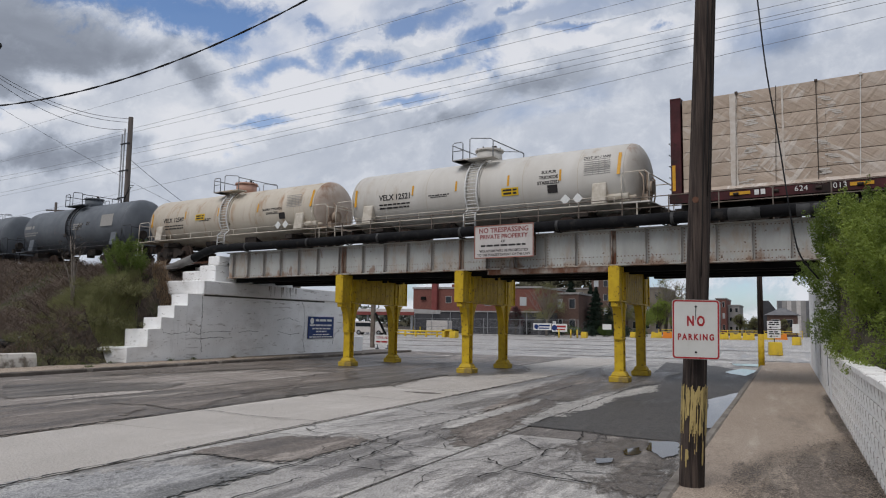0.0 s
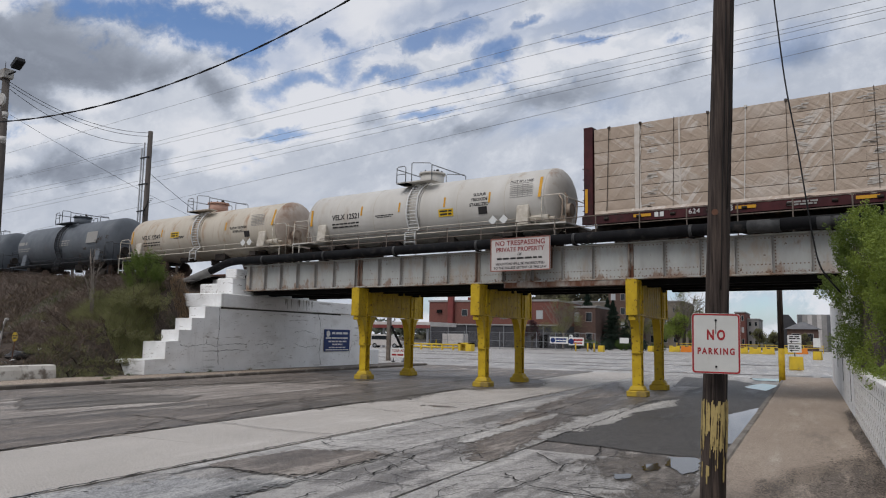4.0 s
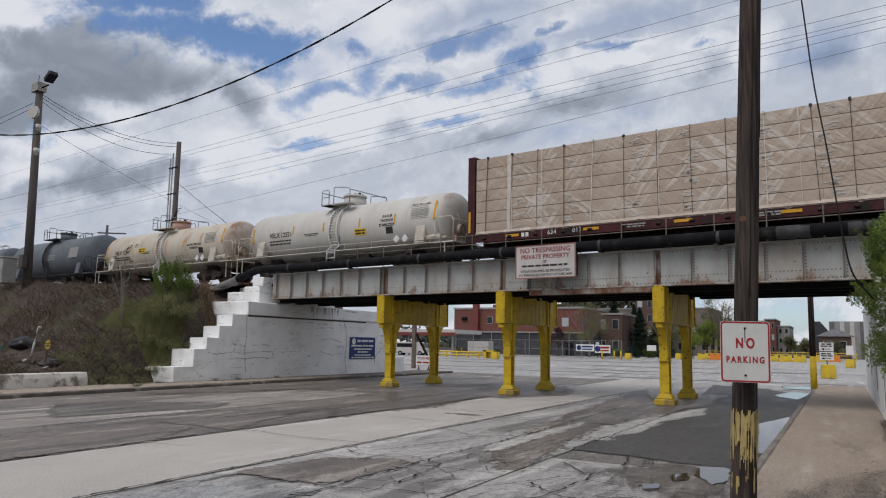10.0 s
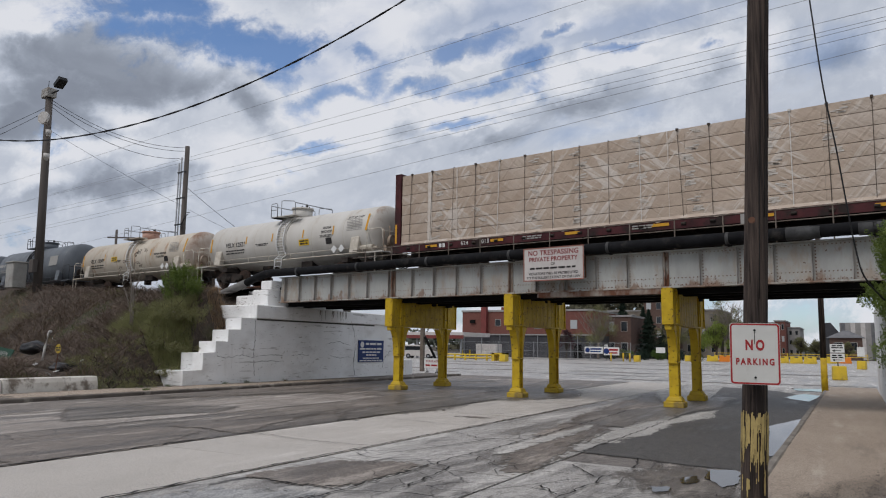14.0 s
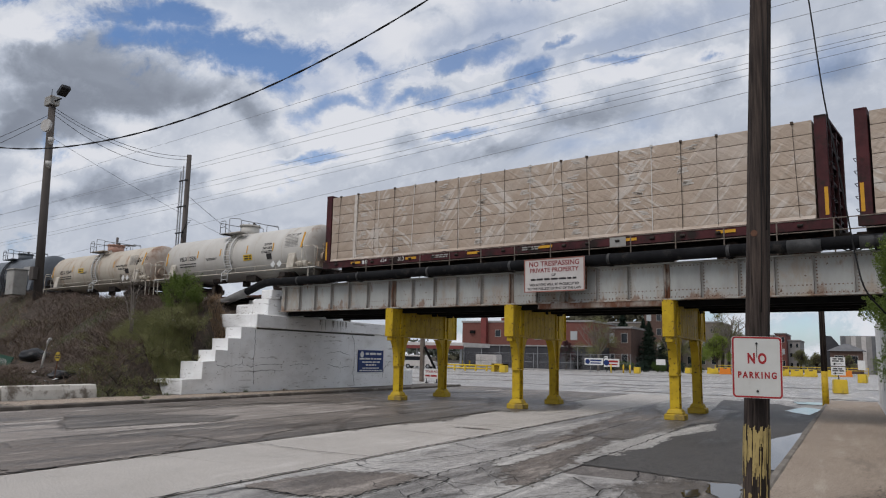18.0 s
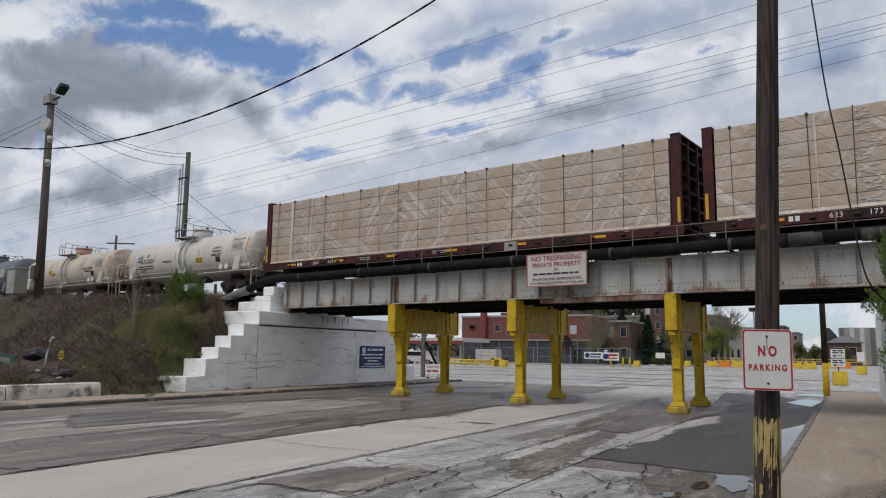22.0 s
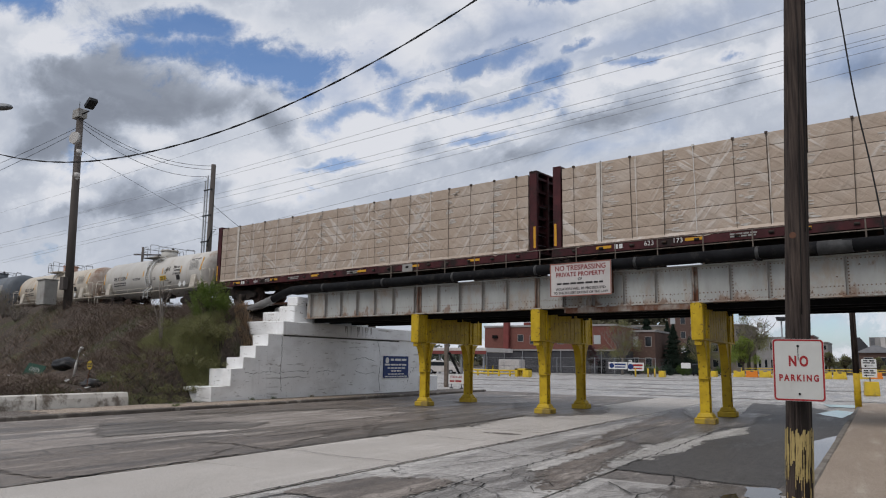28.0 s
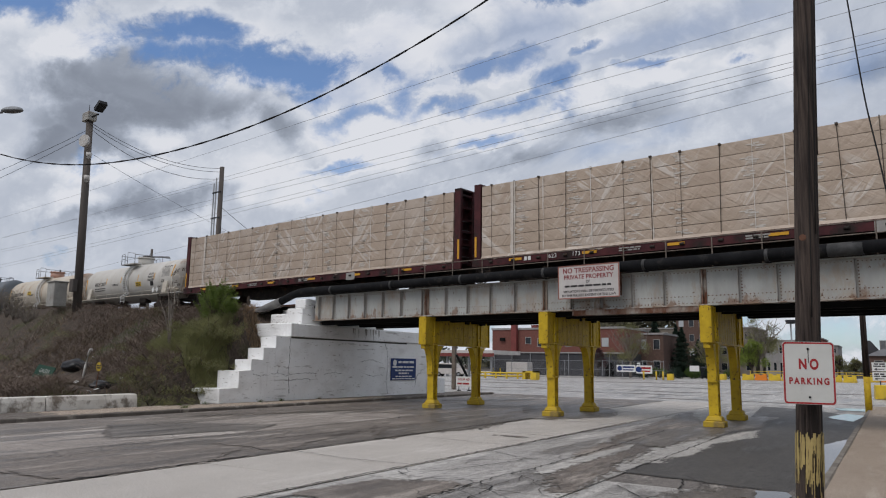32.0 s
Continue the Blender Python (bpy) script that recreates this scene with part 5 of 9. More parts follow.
# ---------------------------------------------------------------- writing
def letters(name, string, size, mat, parent, m, spacing=1.0, bold=0.0):
    cu = bpy.data.curves.new(name, "FONT")
    cu.body, cu.size, cu.align_x, cu.align_y, cu.extrude, cu.space_character, cu.offset = string, size, "CENTER", "CENTER", 0.0015, spacing, bold
    tmp = bpy.data.objects.new(name, cu)
    scene.collection.objects.link(tmp)
    bpy.context.view_layer.update()
    me = bpy.data.meshes.new_from_object(tmp)
    bpy.data.objects.remove(tmp)
    bpy.data.curves.remove(cu)
    me.materials.clear()
    me.materials.append(mat)
    ob = part(name, me, None, parent)
    ob.matrix_basis = m
    return ob


def bars(name, rows, mat, parent, m):
    """Unreadable writing as plain bars: rows of (x0, x1, z0, z1) in the panel's plane."""
    bm = BM()
    for x0, x1, z0, z1 in rows:
        box(bm, x0, z0, 0, x1, z1, 0.0025)
    ob = part(name, bm, mat, parent)
    ob.matrix_basis = m
    return ob


FRONT = pose(0, 0, 0, 90)             # text lying in x, y turned to face -y


def word_bars(x0, x1, z0, z1, seed, gap=0.06):
    """Bars for a line of words between x0 and x1."""
    rnd = random.Random(seed)
    out, x, h = [], x0, z1 - z0
    while x < x1 - h:
        w = min(h * rnd.uniform(2.2, 5.5), x1 - x)
        out.append((x, x + w, z0, z1))
        x += w + h * 0.7
    return out


def trespass_sign():
    s = thing("no_trespassing_sign", BR @ pose(-8.98, -0.94, 4.76), "large white no trespassing board with red heading hung on the girder", "sign")
    bm = BM(); box(bm, -1.19, 0.0, -0.59, 1.19, 0.03, 0.59); part("board", bm, M["sign_worn"], s, bevel=0.004)
    bm = BM()
    for a in ((-1.19, -0.59, 1.19, -0.555), (-1.19, 0.555, 1.19, 0.59), (-1.19, -0.555, -1.155, 0.555), (1.155, -0.555, 1.19, 0.555)):
        box(bm, a[0], -0.014, a[1], a[2], 0.0, a[3])
    part("border", bm, M["sign_border"], s, "thin brown border strip")
    f = lambda x, z: pose(x, -0.006, z) @ FRONT
    letters("heading", "NO TRESPASSING", 0.245, M["sign_maroon"], s, f(0, 0.40), 1.04, 0.006)
    letters("heading", "PRIVATE PROPERTY", 0.215, M["sign_maroon"], s, f(0, 0.17), 1.02, 0.005)
    letters("word", "OF", 0.13, M["sign_text"], s, f(0, -0.005), 1, 0.003)
    bars("owner_line", word_bars(-0.92, 0.95, -0.175, -0.11, 3), M["sign_text"], s, f(0, 0))
    letters("line", "VIOLATORS WILL BE PROSECUTED", 0.125, M["sign_text"], s, f(0, -0.335), 1, 0.002)
    letters("line", "TO THE FULLEST EXTENT OF THE LAW", 0.12, M["sign_text"], s, f(0, -0.475), 1, 0.002)
    for x in (-1.0, 1.0):
        bm = BM(); box(bm, x - 0.03, 0.03, -0.5, x + 0.03, 0.50, 0.5); part("hanger", bm, M["rust"], s)


trespass_sign()


# ---------------------------------------------------------------- west abutment and wing wall
def abutment():
    a = thing("abutment_west", W0, "flaking whitewashed concrete bridge abutment", "abutment", kind="structure")
    X = -23.75
    bm = BM(); box(bm, X - 3.0, 24.75, -0.1, X, 36.4, 2.98); part("wall_face", bm, M["white_wall"], a)
    bm = BM(); box(bm, X - 3.0, 24.68, 2.98, X + 0.10, 36.4, 3.60); part("coping", bm, M["white_wall"], a, bevel=0.03)
    bm = BM(); box(bm, X - 0.7, 36.4, -0.1, X + 0.15, 38.2, 1.0); part("low_end_block", bm, M["white_wall"], a, bevel=0.04)
    # stepped wing towards the road's near end, flush with the face
    prev = 24.75
    for y, z, d in ((23.85, 2.96, 0.95), (23.10, 2.44, 0.95), (22.40, 1.93, 1.0), (21.75, 1.43, 1.3), (20.75, 0.70, 1.5)):
        bm = BM(); v = box(bm, X - d, y, -0.1, X, prev, z)
        for q in v[4:]:
            q.co.z += random.uniform(-0.03, 0.02)
            q.co.y += random.uniform(-0.02, 0.02)
        part("wing_step", bm, M["white_wall"], a, "whitewashed step of the wing wall")
        prev = y
    bm = BM(); box(bm, X - 2.3, 20.55, 0.52, X - 0.9, 21.2, 0.68); part("broken_slab", bm, M["white_wall"], a, "projecting broken slab", bevel=0.04)
    # bearing pedestals under the girder's end
    bm = BM(); box(bm, -26.9, -0.9, 3.6, -25.6, 0.3, 4.17); part("pedestal", bm, M["white_wall"], a, bevel=0.04).matrix_basis = BR
    bm = BM(); box(bm, -25.6, -0.9, 3.6, -24.45, 0.3, 4.42); part("pedestal", bm, M["white_wall"], a, bevel=0.04).matrix_basis = BR
    bm = BM(); box(bm, -25.2, -0.75, 4.42, -24.4, 0.3, 4.86); part("pedestal", bm, M["white_wall"], a, bevel=0.04).matrix_basis = BR
    bm = BM(); box(bm, -27.5, 0.3, 3.5, -24.9, 4.6, 4.5); part("ballast_wall", bm, M["white_wall"], a).matrix_basis = BR
    # cracks that wander over the face, each as (y, z) corners
    for k, way in enumerate((((32.1, 2.89), (32.3, 2.53), (32.43, 1.7), (32.29, 0.88), (32.5, 0.1)), ((24.72, 2.88), (24.75, 2.0), (24.7, 1.23), (24.81, 0.3)), ((22.5, 1.30), (23.0, 1.2), (23.99, 1.32), (24.54, 1.19), (25.48, 1.32), (26.7, 1.31)),
                             ((24.5, 0.98), (25.5, 1.05), (26.56, 1.0)), ((30.05, 1.89), (31.0, 2.0), (31.9, 1.8)), ((30.1, 1.3), (31.1, 1.14), (32.1, 1.19)), ((24.0, 1.32), (24.1, 1.62)), ((27.2, 1.28), (28.0, 1.34), (28.7, 1.27)), ((35.9, 1.5), (35.3, 1.1), (35.1, 0.46)))):
        bm = BM()
        rnd = random.Random(k)
        pts = []
        for (y0, z0), (y1, z1) in zip(way, way[1:]):
            n = max(2, int(math.hypot(y1 - y0, z1 - z0) / 0.09))
            pts += [(X + 0.001, y0 + (y1 - y0) * q / n + rnd.uniform(-0.03, 0.03), z0 + (z1 - z0) * q / n + rnd.uniform(-0.03, 0.03)) for q in range(n)]
        pipe_along(bm, pts, 0.01, 5, [rnd.uniform(0.003, 0.013) for _ in pts])
        part("crack_line", bm, M["stain"], a, "dark ragged crack in the whitewash")
    # water runs on the coping under the girder
    rnd = random.Random(9)
    for k in range(16):
        yy, w, low = rnd.uniform(28.9, 31.7), rnd.uniform(0.015, 0.06), rnd.uniform(2.98, 3.35)
        bm = BM()
        q = [bm.verts.new(p) for p in ((X + 0.103, yy - w, 3.57), (X + 0.103, yy + w, 3.57), (X + 0.103, yy + w * 0.7, (low + 3.57) / 2), (X + 0.103, yy + w * 0.2, low), (X + 0.103, yy - w * 0.2, low), (X + 0.103, yy - w * 0.8, (low + 3.57) / 2))]
        bm.faces.new(q)
        part("water_run", bm, M["stain_soft"], a)
    # straight dark strip on the face, directly below the coping
    bm = BM(); box(bm, X, 24.8, 2.90, X + 0.012, 34.2, 2.975); part("drip_line", bm, M["stain"], a, "dark line under the coping")
    s = thing("works_sign", pose(X + 0.02, 33.9, 1.5, 0, 0, 90), "dark blue works notice board with small white lettering on the abutment", "sign")
    bm = BM(); box(bm, -1.22, -0.03, -0.60, 1.22, 0, 0.60); part("board", bm, M["sign_blue"], s)
    f = pose(0, -0.034, 0) @ FRONT
    bars("text_bars", word_bars(-0.55, 1.0, 0.34, 0.46, 1) + word_bars(-1.1, 1.1, 0.08, 0.17, 2) + word_bars(-0.85, 0.9, -0.10, -0.02, 3) + word_bars(-0.5, 0.5, -0.26, -0.18, 4)
         + word_bars(-0.8, 0.8, -0.42, -0.36, 5) + word_bars(-1.1, 1.1, -0.55, -0.49, 6), M["sign_white"], s, f)
    bm = BM(); tube(bm, (-0.88, -0.036, 0.36), (-0.88, -0.030, 0.36), 0.17, seg=20); part("round_badge", bm, M["sign_white"], s)


abutment()


# ---------------------------------------------------------------- train
CARS, WHEELS = [], []
SHARED = {}


def shared(key, make, mat):
    if key not in SHARED:
        SHARED[key] = finish(make(), key, mat)
    return SHARED[key]


def wheelset_mesh():
    bm = BM()
    tube(bm, (0, -0.9, 0), (0, 0.9, 0), 0.08, seg=10)
    for s in (-1, 1):
        tube(bm, (0, s * 0.72 - 0.06, 0), (0, s * 0.72 + 0.07, 0), 0.455, seg=28)
        tube(bm, (0, s * 0.66 - 0.02, 0), (0, s * 0.66 + 0.02, 0), 0.49, seg=28)
        tube(bm, (0, s * 0.80, 0), (0, s * 0.83, 0), 0.36, seg=20)
        for k in range(4):
            a = k * math.pi / 2
            box(bm, 0.26 * math.cos(a) - 0.03, s * 0.83 - 0.01, 0.26 * math.sin(a) - 0.03, 0.26 * math.cos(a) + 0.03, s * 0.83 + 0.02, 0.26 * math.sin(a) + 0.03)
    return bm


def truck_mesh():
    bm = BM()
    for s in (-1, 1):
        y0, y1 = s * 1.0 - 0.07, s * 1.0 + 0.07
        prism(bm, [(-1.1, 0.42), (-1.1, 0.60), (-0.45, 0.76), (0.45, 0.76), (1.1, 0.60), (1.1, 0.42), (0.75, 0.42), (0.45, 0.22), (-0.45, 0.22), (-0.75, 0.42)], y0, y1)
        for x in (-0.9, 0.9):
            tube(bm, (x, y0 - 0.05, 0.46), (x, y1 + 0.05, 0.46), 0.13, seg=12)
        for x in (-0.16, 0, 0.16):
            tube(bm, (x, s * 1.09, 0.30), (x, s * 1.09, 0.56), 0.07, seg=8)
    box(bm, -0.22, -1.05, 0.45, 0.22, 1.05, 0.70)
    return bm


def truck(car, x):
    t = part("truck", shared("truck", truck_mesh, M["truck"]), None, car, "dirty cast steel truck frame")
    t.location = (x, 0, 0)
    for dx in (-0.9, 0.9):
        w = part("wheelset", shared("wheelset", wheelset_mesh, M["wheel"]), None, car, "rusty steel wheels on an axle")
        w.location = (x + dx, 0, 0.455)
        WHEELS.append((w, x + dx))


def coupler(car, x, s):
    bm = BM()
    box(bm, min(x, x + s * 0.5), -0.12, 0.72, max(x, x + s * 0.5), 0.12, 0.98)
    box(bm, min(x + s * 0.45, x + s * 0.75), -0.19, 0.68, max(x + s * 0.45, x + s * 0.75), 0.19, 1.02)
    part("coupler", bm, M["truck"], car, bevel=0.02)
    bm = BM()
    pipe_along(bm, [(x, -0.45, 0.75), (x + s * 0.25, -0.45, 0.5), (x + s * 0.5, -0.42, 0.42), (x + s * 0.72, -0.4, 0.55)], 0.03, 6)
    part("brake_hose", bm, M["black"], car)


def on_shell(x, dz, r, zc, out=0.004):
    """A pose on the near flank of a tank, facing out of it."""
    a = math.asin(max(-1, min(1, dz / r)))
    return pose(x, -(r + out) * math.cos(a), zc + (r + out) * math.sin(a)) @ pose(0, 0, 0, 90 - math.degrees(a))


def tank_car(x0, length, top, style, label):
    c = thing("tank_car", BR @ pose(x0, TY, RAIL), label, "tank car", "cars of the freight train")
    mat = M[style]
    light = style != "tank_grey"
    trim = mat if light else M["tank_grey"]
    r = 1.32 if light else 1.45
    z = top - r
    L = length
    bm = BM()
    deep = 0.52
    prof = [(deep * (1 - math.sin(a)), r * math.cos(a)) for a in [math.pi / 2 * (0.985 - 0.985 * k / 11) for k in range(12)]]
    mid = [(L * k / 6, r) for k in range(1, 6)]
    lathe_x(bm, [(deep, r - 0.01), (deep + 0.02, r + 0.004)] + mid + [(L - deep - 0.02, r + 0.004), (L - deep, r - 0.01)], 48)
    bmesh.ops.translate(bm, verts=bm.verts, vec=(0, 0, z))
    shell = part("tank_shell", bm, mat, c)
    for s, xe in ((1, 0.0), (-1, L)):
        bm = BM()
        lathe_x(bm, [(xe + s * x, rr) for x, rr in prof], 48)
        bmesh.ops.translate(bm, verts=bm.verts, vec=(0, 0, z))
        part("tank_head", bm, M["tank_head"] if style == "tank_cream" else M["tank_head_pale"] if light else mat, c, "dished tank head streaked with rust and darkened with painted shade" if light else "")
    for xs in [L * k / 6 for k in range(1, 6)] + []:
        bm = BM(); tube(bm, (xs - 0.012, 0, z), (xs + 0.012, 0, z), r + 0.006, seg=48, caps=False); part("weld_seam", bm, M["seam"] if light else mat, shell)
    # body bolsters, stub sills, end platforms
    for s, xe in ((1, 0.0), (-1, L)):
        bm = BM(); box(bm, min(xe - s * 0.45, xe + s * 3.0), -0.28, 0.78, max(xe - s * 0.45, xe + s * 3.0), 0.28, 1.12); part("stub_sill", bm, M["truck"], c)
        bm = BM(); box(bm, xe + s * 2.0 - 0.2, -1.35, 0.80, xe + s * 2.0 + 0.2, 1.35, 1.02)
        box(bm, xe + s * 2.0 - 0.28, -0.75, 1.0, xe + s * 2.0 + 0.28, 0.75, z - r + 0.28); part("bolster", bm, M["truck"], c)
        bm = BM(); box(bm, min(xe - s * 0.45, xe + s * 0.6), -1.45, 1.12, max(xe - s * 0.45, xe + s * 0.6), 1.45, 1.18); part("end_platform", bm, trim, c, bevel=0.01)
        bm = BM()
        for yy in (-1.4, 1.4):
            pipe_along(bm, [(xe + s * 0.55, yy, 1.18), (xe + s * 0.55, yy, 2.15), (xe + s * 0.42, yy, 2.22), (xe - s * 0.28, yy, 2.22), (xe - s * 0.4, yy, 2.12), (xe - s * 0.42, yy, 1.18)], 0.02, 6)
        pipe_along(bm, [(xe - s * 0.42, -1.4, 2.1), (xe - s * 0.42, 1.4, 2.1)], 0.02, 6)
        part("end_railing", bm, M["rail_white"] if light else M["rail_dark"], c)
        bm = BM()
        for yy in (-1.42,):
            for k in range(4):
                box(bm, xe - s * 0.40 - 0.02, yy - 0.02, 0.30 + 0.25 * k, xe - s * 0.40 + 0.02, yy + 0.02, 0.32 + 0.25 * k)
            box(bm, xe - s * 0.44, yy - 0.02, 0.28, xe - s * 0.42 + 0.02, yy + 0.02, 1.15)
            box(bm, xe + s * 0.0 - 0.02, yy - 0.02, 0.28, xe + s * 0.0 + 0.02, yy + 0.02, 1.15)
        part("corner_steps", bm, M["rail_white"] if light else M["rail_dark"], c)
        coupler(c, xe - s * 0.45, -s)
        truck(c, xe + s * 2.0)
        if light and s < 0:
            bm = BM(); tube(bm, (xe - 1.15, -1.15, 1.40), (xe - 0.35, -1.15, 1.40), 0.15, seg=14); tube(bm, (xe - 0.35, -1.15, 1.40), (xe - 0.1, -1.15, 1.40), 0.06, seg=8); part("brake_cylinder", bm, M["rail_white"], c, "grimy white brake cylinder")
            bm = BM()
            for yy, zz in ((-1.0, 2.3), (-0.6, 2.5), (-0.2, 2.1), (0.25, 2.4)):
                pipe_along(bm, [(xe + 0.02, yy, 1.2), (xe + 0.10, yy, 1.6), (xe + 0.06, yy + 0.1, zz - 0.2), (xe - 0.1, yy + 0.15, zz)], 0.03, 6)
            part("brake_piping", bm, M["brake_cream"], c, "rust-streaked piping on the tank head")
        # gusset box on the platform beside the shell
        bm = BM()
        v = box(bm, xe + s * 1.37 - 0.26, -1.47, 1.18, xe + s * 1.37 + 0.26, -1.10, 1.95)
        for q in v[4:6]:
            q.co.y += 0.12
        part("saddle_box", bm, M["rail_white"] if light else trim, c, bevel=0.03)
    # long side sill pipes and running bar
    bm = BM()
    for yy in (-1.42, 1.42):
        tube(bm, (0.5, yy, 1.16), (L - 0.5, yy, 1.16), 0.03, seg=8)
        tube(bm, (0.5, yy, 1.42), (L - 0.5, yy, 1.42), 0.018, seg=6)
        for k in range(8):
            x = 0.8 + (L - 1.6) * k / 7
            tube(bm, (x, yy, 1.16), (x, yy, 1.42), 0.014, seg=5)
    part("side_sill_pipe", bm, M["rail_white"] if light else M["rail_dark"], c)
    # manway, platform, cage, ladder at mid length
    xm = L * 0.5
    zt = top
    bm = BM()
    tube(bm, (xm, 0, zt - 0.1), (xm, 0, zt + 0.42), 0.52, seg=24); tube(bm, (xm, 0, zt + 0.42), (xm, 0, zt + 0.50), 0.58, seg=24)
    dome = part("manway_dome", bm, M["dome_pink"] if style == "tank_cream" else trim, c, bevel=0.0)
    bm = BM()
    for k in range(8):
        a = k * math.pi / 4
        tube(bm, (xm + 0.5 * math.cos(a), 0.5 * math.sin(a), zt + 0.46), (xm + 0.5 * math.cos(a), 0.5 * math.sin(a), zt + 0.56), 0.03, seg=6)
    tube(bm, (xm + 0.2, 0.1, zt + 0.5), (xm + 0.2, 0.1, zt + 0.68), 0.07, seg=10)
    part("valve_bolts", bm, M["truck"], dome)["kind"] = "stuff"
    pz = zt - 0.10
    px0, px1 = xm - 0.95, xm + 0.9
    bm = BM(); box(bm, px0, -1.3, pz, px0 + 0.6, 1.3, pz + 0.05); box(bm, px0, -1.3, pz, px1, -0.75, pz + 0.05); part("platform", bm, trim, c)
    bm = BM()
    hz = pz + 0.74
    for yy in (-1.28, 1.28):
        pipe_along(bm, [(px0, yy, pz), (px0, yy, hz - 0.06), (px0 + 0.06, yy, hz), (px0 + 0.42, yy, hz), (px0 + 0.48, yy, hz - 0.08), (px0 + 0.48, yy, pz)], 0.022, 6)
        pipe_along(bm, [(px1 - 1.05, yy, pz), (px1 - 1.05, yy, hz + 0.06), (px1 - 0.97, yy, hz + 0.1), (px1 - 0.1, yy, hz - 0.02), (px1, yy, hz - 0.1), (px1, yy, pz)], 0.022, 6)
        tube(bm, (px0, yy, pz + 0.4), (px0 + 0.48, yy, pz + 0.4), 0.018, seg=6)
    for xx in (px0, px1):
        tube(bm, (xx, -1.28, hz - 0.1), (xx, 1.28, hz - 0.1), 0.022, seg=6)
    part("platform_cage", bm, M["rail_grey"] if light else M["rail_dark"], c)
    lx0, lx1 = xm - 0.27, xm + 0.25
    bm = BM()
    arc = []
    for k in range(11):
        a = math.radians(-32 + k * 11.2)
        arc.append((-(r + 0.12) * math.cos(a), z + (r + 0.12) * math.sin(a)))
    arc = [(-1.5, 0.72), (-1.47, 1.2)] + arc
    for x in (lx0, lx1):
        pipe_along(bm, [(x, y, zz) for y, zz in arc], 0.036, 6)
    for (ya, za), (yb, zb) in zip(arc, arc[1:]):
        for f in (0.25, 0.75):
            tube(bm, (lx0, ya + (yb - ya) * f, za + (zb - za) * f), (lx1, ya + (yb - ya) * f, za + (zb - za) * f), 0.018, seg=5)
    part("ladder", bm, M["sign_white"] if light else M["rail_dark"], c)
    bm = BM()
    for x in (lx0 - 0.03, lx1 + 0.03):
        pipe_along(bm, [(x, -(r + 0.02) * math.cos(math.radians(a)), z + (r + 0.02) * math.sin(math.radians(a))) for a in range(-20, 91, 10)], 0.05, 6)
    part("ladder_band", bm, trim, c)
    bm = BM(); tube(bm, (L * 0.5, 0, z - r - 0.28), (L * 0.5, 0, z - r + 0.05), 0.22, seg=16); part("bottom_outlet", bm, M["truck"], c)
    bm = BM(); box(bm, L * 0.5 + 0.9, -0.75, 0.75, L * 0.5 + 1.7, -0.3, 1.1); part("valve_box", bm, M["truck"], c, bevel=0.02)
    bm = BM(); tube(bm, (L * 0.5 - 2.2, -0.5, 0.95), (L * 0.5 - 1.2, -0.5, 0.95), 0.18, seg=12); part("air_reservoir", bm, M["truck"], c)
    # brake gear hung at the leading end's head
    bm = BM()
    tube(bm, (L + 0.12, -0.55, 1.75), (L + 0.30, -0.55, 1.75), 0.24, seg=14)
    pipe_along(bm, [(L + 0.1, -0.7, 1.2), (L + 0.15, -0.75, 1.6), (L + 0.05, -0.4, 2.0), (L + 0.12, -0.1, 1.5)], 0.035, 6)
    box(bm, L + 0.02, -0.9, 1.25, L + 0.2, -0.4, 1.5)
    part("brake_gear", bm, M["truck"] if not light else M["brake_cream"], c)
    # reflective strips and lettering
    def strip(x, dz, h, w, m):
        bm = BM(); box(bm, -w / 2, -h / 2, 0, w / 2, h / 2, 0.003); o = part("reflective_strip", bm, m, c); o.matrix_basis = on_shell(x, dz, r, z)
    if light:
        far = style == "tank_white"
        for x, dz, h in ((0.66, 0.12, 0.75), (3.70 if far else 3.45, 0.22, 0.42), (5.82 if far else 6.07, 0.20, 0.42), (8.16 if far else 8.96, 0.20, 0.42), (10.29, 0.20, 0.42), (L - 0.66, 0.40, 0.85)):
            if far or x != 10.29:
                strip(x, dz, h, 0.085 if h < 0.6 else 0.12, M["reflector"])
        letters("reporting_mark", "VELX", 0.33, M["sign_text"], c, on_shell(2.33 if far else 2.0, 0.02, r, z), 1.0, 0.008)
        letters("car_number", "12521" if far else "12548", 0.33, M["sign_text"], c, on_shell(3.21 if far else 2.92, 0.02, r, z), 1.0, 0.008)
        bars("data_lines", word_bars(0, 1.6, 0.0, 0.065, 4) + word_bars(0, 1.55, -0.14, -0.075, 6), M["sign_text"], c, on_shell(1.95 if far else 1.7, -0.30, r, z))
        bars("small_print", word_bars(0, 1.0, 0.0, 0.045, 7) + word_bars(0.1, 0.9, -0.07, -0.03, 8), M["sign_text"], c, on_shell(4.5, -0.10, r, z))
        bm = BM(); box(bm, -0.36, -0.15, 0, 0.36, 0.15, 0.004); pl = part("yellow_placard", bm, M["placard_yellow"], c, "yellow placard with black print"); pl.matrix_basis = on_shell(8.23 if far else 4.66, -0.23 if far else 0.05, r, z)
        bars("placard_print", word_bars(-0.3, 0.3, 0.03, 0.10, 2) + word_bars(-0.28, 0.28, -0.10, -0.02, 5), M["sign_text"], c, pl.matrix_basis @ pose(0, 0, 0.004))
